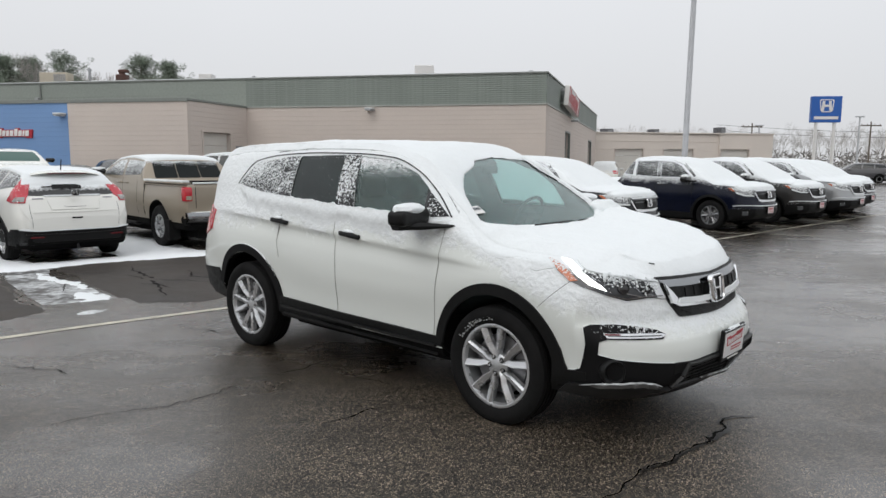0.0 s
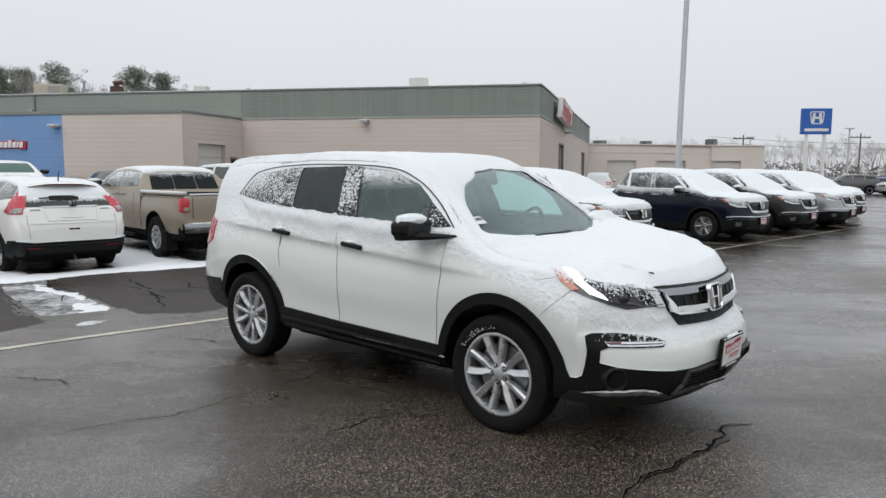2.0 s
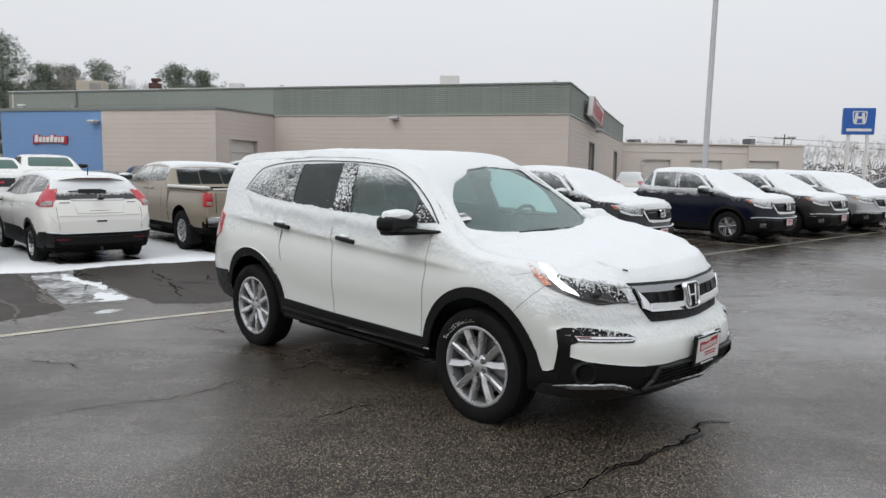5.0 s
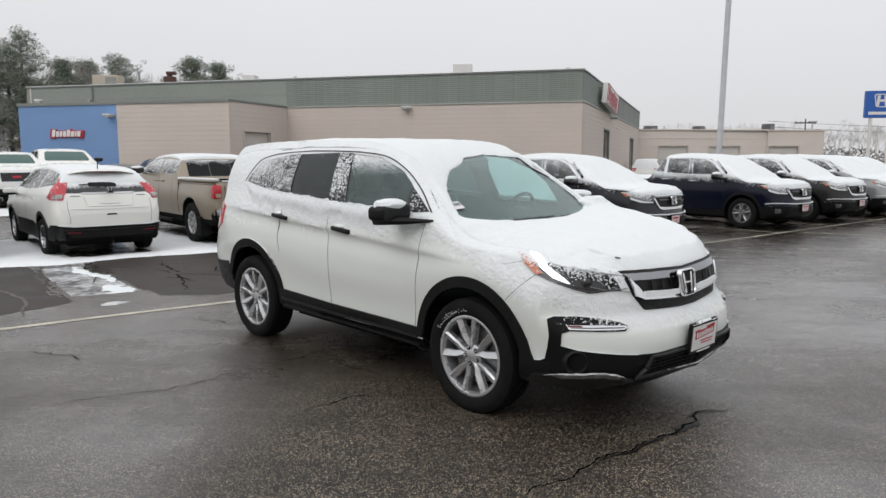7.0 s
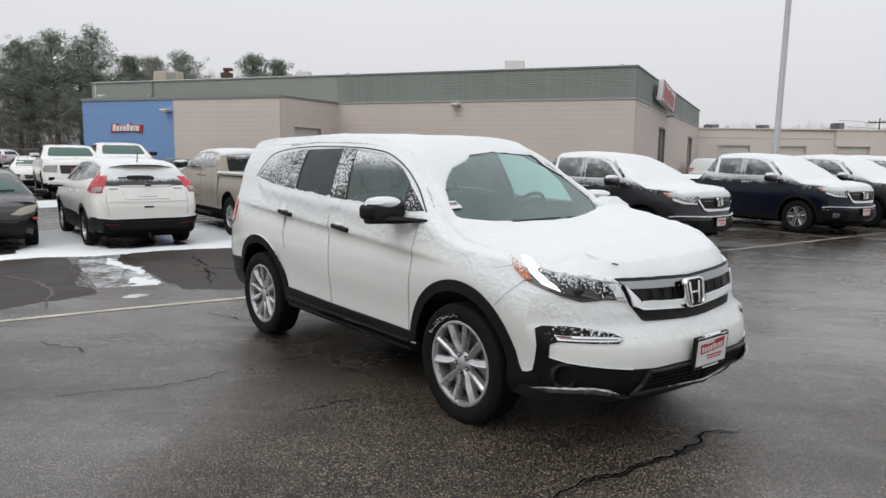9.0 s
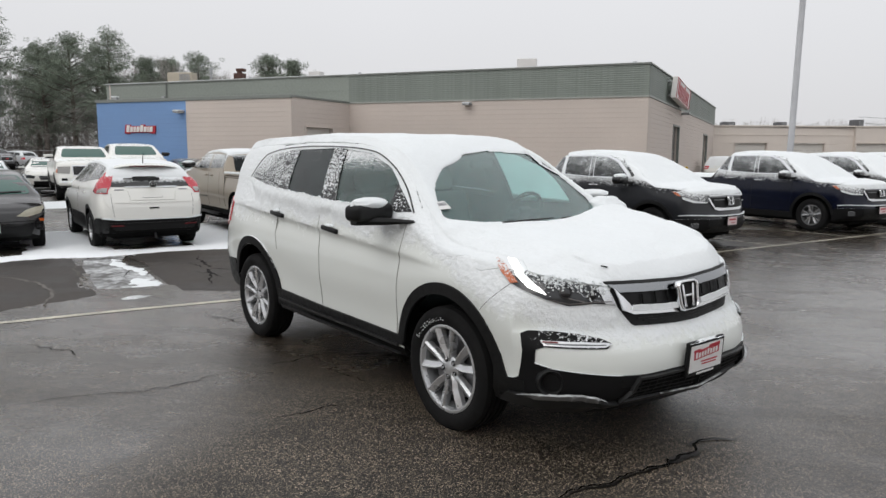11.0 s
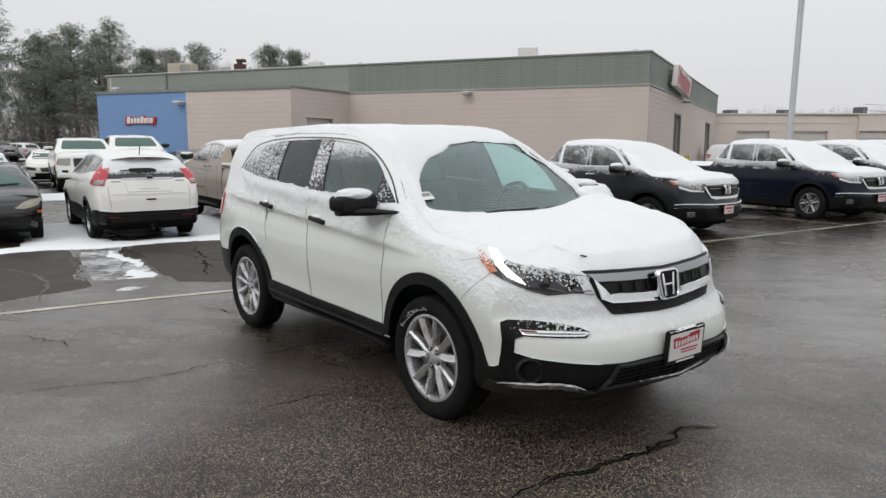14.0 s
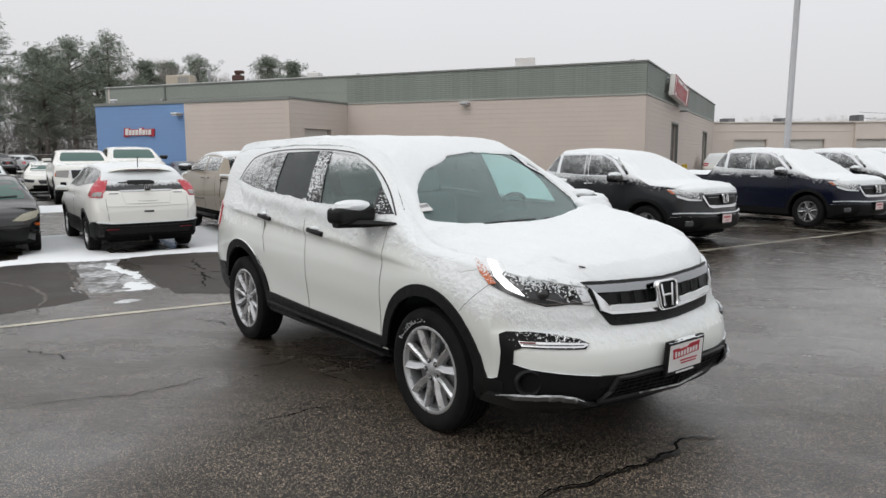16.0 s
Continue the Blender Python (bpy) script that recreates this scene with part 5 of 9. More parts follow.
def suv_interior(car):
    bm = bmesh.new()
    rows = []
    for i in range(9):
        t = i / 8
        y = -0.80 + 1.6 * t
        hump = 0.03 * math.exp(-((y - 0.37) / 0.2) ** 2)
        rows.append([(0.0, y, 1.13), (-0.25, y, 1.125 + hump), (-0.5, y, 1.10 + hump), (-0.62, y, 1.03), (-0.6, y, 0.7)])
    grid_mesh(bm, rows)
    bmesh.ops.recalc_face_normals(bm, faces=bm.faces)
    dash = part("dashboard", bm, PLASTIC, car, "dark grey dashboard", True)
    bm = bmesh.new()
    box(bm, -0.58, -0.53, -0.15, 0.15, 1.02, 1.16, 0.01)
    part("screen", bm, GLOSS_BLACK, dash)
    bm = bmesh.new()
    rows = []
    for k in range(28):
        a = 2 * math.pi * k / 28
        c = Vector((0, math.cos(a) * 0.18, math.sin(a) * 0.18))
        rows.append([c + c.normalized() * 0.016 * math.cos(b) + Vector((0.016 * math.sin(b), 0, 0)) for b in np.linspace(0, 2 * math.pi, 9)[:-1]])
    grid_mesh(bm, rows, close_u=True, close_v=True)
    box(bm, -0.02, 0.02, -0.17, 0.17, -0.02, 0.03, 0.008)
    box(bm, -0.03, 0.03, -0.06, 0.06, -0.06, 0.06, 0.02)
    box(bm, -0.015, 0.015, -0.02, 0.02, -0.17, 0.0, 0.005)
    bmesh.ops.transform(bm, matrix=pose(-0.70, 0.37, 1.215, 0, 24, 0), verts=bm.verts)
    bmesh.ops.recalc_face_normals(bm, faces=bm.faces)
    part("steering_wheel", bm, PLASTIC, car, "black steering wheel", True)
    for x in (-1.35, -2.25):
        for y in (-0.37, 0.37):
            bm = bmesh.new()
            box(bm, x - 0.28, x + 0.26, y - 0.26, y + 0.26, 0.62, 0.80, 0.06, seg=3)
            box(bm, -0.09, 0.09, -0.25, 0.25, 0.0, 0.62, 0.07, m=pose(x - 0.25, y, 0.74, 0, -14, 0), seg=3)
            seat = part("seat", bm, TRIM_GREY, car, "grey cloth seat", True)
            bm = bmesh.new()
            box(bm, -0.055, 0.055, -0.13, 0.13, 0, 0.19, 0.05, m=pose(x - 0.42, y, 1.36, 0, -10, 0), seg=3)
            part("headrest", bm, TRIM_GREY, seat, "", True)
    bm = bmesh.new()
    box(bm, -0.02, 0.02, -0.12, 0.12, -0.03, 0.03, 0.014, m=pose(-0.90, 0.10, 1.60, 0, 10, 8))
    box(bm, -0.06, 0.06, -0.17, 0.17, -0.022, 0.022, 0.014, m=pose(-0.985, 0.08, 1.668, 0, 28, 0))
    part("rear_view_mirror", bm, PLASTIC, car, "", True)

# ---- ground ----
def asphalt():
    m = bpy.data.materials.new("wet_asphalt")
    m.use_nodes = True
    n, l = m.node_tree.nodes, m.node_tree.links
    b = n["Principled BSDF"]
    geo = n.new("ShaderNodeNewGeometry")

    def noise_tex(scale, detail, rough=0.5, stretch=None):
        t = n.new("ShaderNodeTexNoise")
        t.inputs["Scale"].default_value, t.inputs["Detail"].default_value, t.inputs["Roughness"].default_value = scale, detail, rough
        if stretch:
            mp = n.new("ShaderNodeMapping")
            mp.inputs["Rotation"].default_value = (0, 0, radians(stretch[0]))
            mp.inputs["Scale"].default_value = (stretch[1], stretch[2], 1)
            l.new(geo.outputs["Position"], mp.inputs["Vector"])
            l.new(mp.outputs[0], t.inputs["Vector"])
        else:
            l.new(geo.outputs["Position"], t.inputs["Vector"])
        return t.outputs[0]

    def rng(v, a, c, d, e):
        r = n.new("ShaderNodeMapRange")
        r.inputs["From Min"].default_value, r.inputs["From Max"].default_value, r.inputs["To Min"].default_value, r.inputs["To Max"].default_value = a, c, d, e
        l.new(v, r.inputs["Value"])
        return r.outputs[0]

    def op(kind, a, c):
        k = n.new("ShaderNodeMath")
        k.operation = kind
        for i, v in enumerate((a, c)):
            if isinstance(v, (int, float)):
                k.inputs[i].default_value = v
            else:
                l.new(v, k.inputs[i])
        return k.outputs[0]

    def mix(f, a, c):
        k = n.new("ShaderNodeMix")
        k.data_type = 'RGBA'
        l.new(f, k.inputs["Factor"])
        for nm, v in (("A", a), ("B", c)):
            if isinstance(v, tuple):
                k.inputs[nm].default_value = (*v, 1)
            else:
                l.new(v, k.inputs[nm])
        return k.outputs["Result"]

    stone = n.new("ShaderNodeTexVoronoi")
    stone.inputs["Scale"].default_value = 180.0
    l.new(geo.outputs["Position"], stone.inputs["Vector"])
    sep = n.new("ShaderNodeSeparateColor")
    l.new(stone.outputs["Color"], sep.inputs[0])
    pale = rng(sep.outputs[0], 0.74, 0.98, 0.0, 1.0)
    wide = noise_tex(0.33, 4, 0.55)
    streak = noise_tex(0.9, 5, 0.6, (-42, 0.22, 1.6))
    fine = noise_tex(9, 5, 0.6)
    wet = rng(op('ADD', op('MULTIPLY', wide, 0.8), op('MULTIPLY', streak, 0.2)), 0.36, 0.56, 0.35, 1.0)
    # painted shade: oval by the car, browner and rough, where reflected sky is hidden
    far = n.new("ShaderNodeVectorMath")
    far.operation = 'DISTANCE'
    car_dim_oval = n.new("ShaderNodeMapping")
    car_dim_oval.inputs["Scale"].default_value = (1, 0.8, 1)
    l.new(geo.outputs["Position"], car_dim_oval.inputs["Vector"])
    l.new(car_dim_oval.outputs[0], far.inputs[0])
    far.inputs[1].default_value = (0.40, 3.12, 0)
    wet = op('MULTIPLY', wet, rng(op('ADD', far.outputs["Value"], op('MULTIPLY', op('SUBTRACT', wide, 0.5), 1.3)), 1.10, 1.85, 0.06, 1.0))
    dry_car_dim = mix(pale, (0.0150, 0.0127, 0.0101), (0.44, 0.358, 0.262))
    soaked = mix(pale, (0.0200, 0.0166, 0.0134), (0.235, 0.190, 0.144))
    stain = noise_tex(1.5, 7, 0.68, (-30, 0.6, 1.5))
    base = mix(wet, dry_car_dim, soaked)
    tone = n.new("ShaderNodeHueSaturation")
    l.new(base, tone.inputs["Color"])
    l.new(op('MULTIPLY', rng(op('ADD', fine, wide), 0.7, 1.3, 0.70, 1.30), rng(stain, 0.36, 0.64, 0.72, 1.24)), tone.inputs["Value"])
    l.new(tone.outputs[0], b.inputs["Base Color"])
    l.new(rng(op('ADD', op('MULTIPLY', wet, 0.8), op('ADD', op('MULTIPLY', fine, 0.4), op('MULTIPLY', op('SUBTRACT', stain, 0.5), 0.7))), 0.1, 1.0, 0.44, 0.23), b.inputs["Roughness"])
    l.new(rng(wet, 0, 1, 0.42, 0.86), b.inputs["Specular IOR Level"])
    l.new(rng(wet, 0.2, 1, 0.0, 0.55), b.inputs["Coat Weight"])
    l.new(rng(stain, 0.35, 0.65, 0.34, 0.16), b.inputs["Coat Roughness"])
    b.inputs["Coat IOR"].default_value = 1.33
    bp = n.new("ShaderNodeBump")
    bp.inputs["Distance"].default_value = 0.003
    l.new(rng(wet, 0, 1, 1.0, 0.22), bp.inputs["Strength"])
    l.new(op('SUBTRACT', 1.0, stone.outputs["Distance"]), bp.inputs["Height"])
    l.new(bp.outputs[0], b.inputs["Normal"])
    return m


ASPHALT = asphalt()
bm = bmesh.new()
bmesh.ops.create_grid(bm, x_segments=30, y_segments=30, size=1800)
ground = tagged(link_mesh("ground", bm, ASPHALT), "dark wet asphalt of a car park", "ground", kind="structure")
PATCH = material("black_asphalt_patch", (0.046, 0.040, 0.0355), 0.55, grain=70, bump=0.003, var=0.7, big=1.3, spec=0.18)
CRACK = material("crack_filler", (0.011, 0.0105, 0.010), 0.85, grain=60, var=0.4, spec=0.08)
PAINTED_WORN = material("thin_worn_road_paint", (0.36, 0.34, 0.285), 0.5, grain=30, bump=0.001, var=0.6, big=2)
PAINTED = material("worn_road_paint", (0.47, 0.445, 0.37), 0.6, grain=40, bump=0.001, var=0.45, big=3)
ROWDIR = Vector((math.cos(radians(42)), math.sin(radians(42)), 0))
AWAYDIR = Vector((-ROWDIR.y, ROWDIR.x, 0))


def ribbon(name, pts, w, mat, label, category, z=0.004, wobble=0.0, seed=0, kind="structure"):
    """A flat band on the ground along plan points, with ragged edges."""
    bm = bmesh.new()
    run = []
    for a, b in zip(pts, pts[1:]):
        a, b = Vector((*a, 0)), Vector((*b, 0))
        n = max(1, int((b - a).length / 0.03))
        run += [a + (b - a) * (i / n) for i in range(n)]
    run.append(Vector((*pts[-1], 0)))
    rows = []
    for i, p in enumerate(run):
        t = (run[min(i + 1, len(run) - 1)] - run[max(i - 1, 0)]).normalized()
        q = Vector((-t.y, t.x, 0))
        p = p + q * wobble * (noise.noise(p * 3.1 + Vector((seed, 0, 0))) + 0.5 * noise.noise(p * 9 + Vector((seed, 0, 0))) + 0.22 * noise.noise(p * 31 + Vector((seed, 0, 0))))
        h = w / 2 * (1 + (1.0 * noise.noise(p * 9 + Vector((0, seed, 0))) + 0.8 * noise.noise(p * 27 + Vector((0, seed, 0))) if wobble else 0.12 * noise.noise(p * 9)))
        if wobble:
            h = max(h, 0.12 * w)
            h *= min(1, 4 * min(i + 0.4, len(run) - 0.6 - i) / len(run))
        rows.append([p + q * h + Vector((0, 0, z)), p - q * h + Vector((0, 0, z))])
    grid_mesh(bm, rows)
    bmesh.ops.recalc_face_normals(bm, faces=bm.faces)
    if bm.faces and sum(f.normal.z for f in bm.faces) < 0:
        bmesh.ops.reverse_faces(bm, faces=bm.faces)
    return tagged(link_mesh(name, bm, mat), label, category, kind=kind)


def field(name, x0, x1, y0, y1, step, inside, high, mat, label, category, rot=0.0, origin=(0, 0), kind="stuff"):
    """A low crust over the ground where inside(u, v) is positive; it thins out to nothing at its edge."""
    bm = bmesh.new()
    nu, nv = int((x1 - x0) / step), int((y1 - y0) / step)
    u, v = ROWDIR, AWAYDIR
    grid = {}
    for i in range(nu + 1):
        for j in range(nv + 1):
            a, b = x0 + i * step, y0 + j * step
            k = inside(a, b)
            grid[i, j] = (a, b, k)
    made = {}

    def vert(i, j):
        if (i, j) not in made:
            a, b, k = grid[i, j]
            p = Vector((*origin, 0)) + u * a + v * b
            kk = max(-0.05, min(k, 0.25)) / 0.25
            p.z = high * (kk ** 0.6 if kk > 0 else kk * 0.5) * (0.8 + 0.5 * noise.noise(p * 2.5)) + (0.002 if k > 0 else -0.004)
            made[i, j] = bm.verts.new(p)
        return made[i, j]

    for i in range(nu):
        for j in range(nv):
            if max(grid[i, j][2], grid[i + 1, j][2], grid[i, j + 1][2], grid[i + 1, j + 1][2]) > 0:
                bm.faces.new((vert(i, j), vert(i + 1, j), vert(i + 1, j + 1), vert(i, j + 1)))
    for f in bm.faces:
        f.smooth = True
    return tagged(link_mesh(name, bm, mat), label, category, kind=kind)


# painted lines
ribbon("painted_line", [(-9.5, 1.36), (-4.45, 6.18), (-3.63, 6.92), (-2.45, 7.88)], 0.098, PAINTED, "worn cream painted line on the asphalt", "road marking")
ribbon("painted_line", [(2.2, 11.9), (6.05, 15.45), (9.06, 18.3), (17.5, 26.2)], 0.085, PAINTED_WORN, "worn cream painted line before the row", "road marking")
for k in range(-1, 5):
    p = Vector((5.0, 14.4, 0)) + ROWDIR * 2.85 * k
    ribbon("stall_line", [tuple((p + AWAYDIR * 0.1).xy), tuple((p + AWAYDIR * 5.2).xy)], 0.06, PAINTED_WORN, "worn painted stall line between vehicles", "road marking", z=0.005)
ribbon("stall_line", [(7.6, 16.5), (8.7, 16.1)], 0.07, PAINTED, "worn fragment of a painted line", "road marking", z=0.006)
# black patches of newer asphalt by the snow
PO = (-4.45, 6.10)


def rag(a, b, f, s):
    return noise.noise(Vector((a * f, b * f, s))) + 0.5 * noise.noise(Vector((a * f * 2.7, b * f * 2.7, s + 3)))


def patch_one(a, b):
    return min(a + 4.2, 1.0 - a, b - 0.3 - 0.5 * max(0, a + 0.6), 4.7 - b) + 0.14 * rag(a, b, 1.3, 1)


def patch_two(a, b):
    return min(a - 1.95, 6.0 - a, b - 0.55 - 0.5 * max(0, 2.6 - a), 4.7 - b) + 0.16 * rag(a, b, 1.3, 5)


for nm, fn, x0, x1 in (("asphalt_patch", patch_one, -4.8, 1.5), ("asphalt_patch", patch_two, 1.5, 6.4)):
    field(nm, x0, x1, 0, 5.0, 0.07, lambda a, b, fn=fn: fn(a, b), 0.003, PATCH, "patch of newer black asphalt", "asphalt", origin=PO, kind="structure")
# cracks
for k, (pts, w) in enumerate((
    ([(0.45, 3.0), (0.72, 3.32), (0.98, 3.55), (1.22, 3.78), (1.46, 4.0), (1.64, 4.15)], 0.012), ([(1.40, 3.96), (1.61, 4.13), (1.71, 4.28), (1.76, 4.40), (1.86, 4.47), (1.95, 4.49)], 0.024),
    ([(-2.65, 4.15), (-2.29, 4.44), (-1.94, 4.63), (-1.64, 4.9), (-1.45, 5.24)], 0.010), ([(-0.86, 5.5), (-0.62, 5.28), (-0.41, 5.07)], 0.012), ([(-2.63, 6.85), (-2.43, 6.8), (-2.15, 6.68)], 0.016),
    ([(-5.0, 10.9), (-4.3, 9.95), (-3.75, 9.1), (-3.4, 8.4)], 0.05), ([(-4.7, 10.1), (-4.1, 9.7), (-3.3, 9.6)], 0.04),
    ([(-1.4, 5.27), (-1.07, 5.65), (-0.74, 6.0)], 0.014), ([(-0.82, 4.35), (-0.63, 4.46), (-0.42, 4.66)], 0.013),
    ([(-3.9, 10.6), (-3.7, 10.0), (-3.2, 9.9), (-2.9, 9.3)], 0.05), ([(-5.6, 9.6), (-5.1, 9.3), (-4.9, 8.7)], 0.02), ([(-4.4, 9.4), (-3.9, 9.35), (-3.5, 9.0)], 0.03),
    ([(-3.6, 5.54), (-3.33, 5.49), (-2.93, 5.3)], 0.014),
    ([(2.1, 9.0), (4.0, 9.6), (6.3, 9.9)], 0.012))):
    ribbon("crack", pts, w * 0.78, CRACK, "dark crack in the asphalt", "crack", z=0.005, wobble=0.07, seed=max(0, k - 1))
# pale scars of old repair in the black patch, and damp stains along the widest crack
SCAR = material("pale_repair_scar", (0.13, 0.120, 0.107), 0.7, grain=50, bump=0.001, var=0.4, big=3, spec=0.3)
DAMP = material("damp_stain", (0.0105, 0.0095, 0.0085), 0.3, grain=60, bump=0.002, var=0.4, big=4, spec=0.5)
for k, pts in enumerate(([(-6.9, 8.5), (-6.3, 8.38), (-5.76, 8.19), (-5.03, 7.67), (-4.70, 7.2), (-4.43, 6.78)], [(-6.36, 9.74), (-5.6, 8.85), (-5.02, 8.19), (-4.43, 7.66)])):
    ribbon("repair_scar", pts, 0.040 - 0.014 * k, SCAR, "pale scar of an old repair in the asphalt", "crack", z=0.009, wobble=0.07, seed=40 + k)
for k, (pts, w) in enumerate((([(0.98, 3.52), (1.22, 3.75), (1.46, 3.98), (1.64, 4.12)], 0.018), ([(1.56, 4.08), (1.68, 4.20), (1.76, 4.34)], 0.060), ([(1.70, 4.38), (1.84, 4.46), (2.04, 4.52)], 0.030))):
    ribbon("damp_stain", pts, w, DAMP, "dark damp stain along a crack in the asphalt", "stain", z=0.0042 + 0.0002 * k, wobble=0.07, seed=0)
# snow on the ground
def snow_bay(a, b):
    """Around the parked crossover and pickup; bare under them and along the lane behind."""
    front = b - 4.5 - 0.08 * math.sin(a * 1.1)
    k = min(front, 9.0 - b - 0.8 * rag(a, 0, 0.6, 2) - (0.5 if a < 0.3 else 0), a + 9.0, 9.5 - a)
    k += 0.22 * rag(a, b, 0.9, 1) + 0.07 * rag(a, b, 4, 2)
    for ca, w in ((2.45, 0.66), (5.0, 0.50), (-0.05, 0.5), (-2.6, 0.6)):     # bare ground under each vehicle
        k = min(k, max(abs(a - ca) - w, 5.25 - b) + 0.15 * rag(a, b, 1.7, 7))
    return k


field("ground_snow", -9, 9.5, 3.2, 10.5, 0.08, snow_bay, 0.028, BAY_SNOW, "thin trampled snow in the parking bays", "snow", origin=PO)


def snow_tongue(a, b):
    """Half-melted snow blown out of the bay: a solid ridge along one edge, streaks and slush inside it."""
    right = 1.74 + 0.20 * max(0.0, 2.7 - b) / 1.4 + 0.05 * math.sin(b * 3.1)
    left = 1.08 + 0.22 * max(0.0, b - 3.7) / 0.8
    k = min(a - left, right - a, b - 1.40 - 0.25 * max(0.0, 1.5 - a), 4.9 - b)
    return min(k, 0.2) + 0.07 * rag(a, b * 0.6, 1.6, 4) + 0.03 * rag(a, b, 6, 5)


def snow_ridge(a, b):
    right = 1.74 + 0.20 * max(0.0, 2.7 - b) / 1.4 + 0.05 * math.sin(b * 3.1)
    ridge = 0.06 + 0.04 * math.sin(b * 2.3 + 0.6) - abs(right - 0.13 - 0.07 * math.sin(b * 1.7) - a)
    lobe = 0.16 - math.hypot((a - 1.62) * 0.8, (b - 1.75) * 0.42)
    return min(max(ridge, lobe), b - 1.4, 4.9 - b) + 0.09 * rag(a, b * 0.5, 2.4, 9) + 0.075 * rag(a, b, 8, 11)


field("ground_snow", 0.5, 2.6, 1.0, 4.9, 0.04, snow_tongue, 0.003, SLUSH, "half-melted slush on the asphalt", "snow", origin=PO)
field("ground_snow", 0.9, 2.4, 1.2, 4.9, 0.03, snow_ridge, 0.012, SNOW, "ragged ridge of thin snow on the asphalt", "snow", origin=PO)
field("ground_snow", 0.9, 2.0, 0.3, 1.1, 0.03, lambda a, b: 0.09 - math.hypot((a - 1.44) * 0.5, b - 0.75) + 0.13 * rag(a, b, 4, 8), 0.007, THIN_SNOW, "small remnant of thin snow", "snow", origin=PO)


ribbon("ground_snow", [(5.0, 20.9), (5.73, 20.14), (6.69, 19.12), (7.0, 18.8)], 0.34, SNOW, "strip of snow left under a parked truck", "snow", z=0.012, wobble=0.10, seed=81, kind="stuff")
ribbon("ground_snow", [(5.0, 17.7), (5.3, 17.6), (5.6, 17.5)], 0.10, THIN_SNOW, "wisp of snow on a stall line", "snow", z=0.010, wobble=0.06, seed=82, kind="stuff")


def far_snow(a, b):
    return min(b - 15.5, 19.5 - b, a + 10, 4 - a) * 0.4 + 0.5 * rag(a, b, 0.35, 3) - 0.1


field("ground_snow", -12, 5, 14, 21, 0.15, far_snow, 0.02, SNOW, "thin snow by the white pickups", "snow", origin=PO)


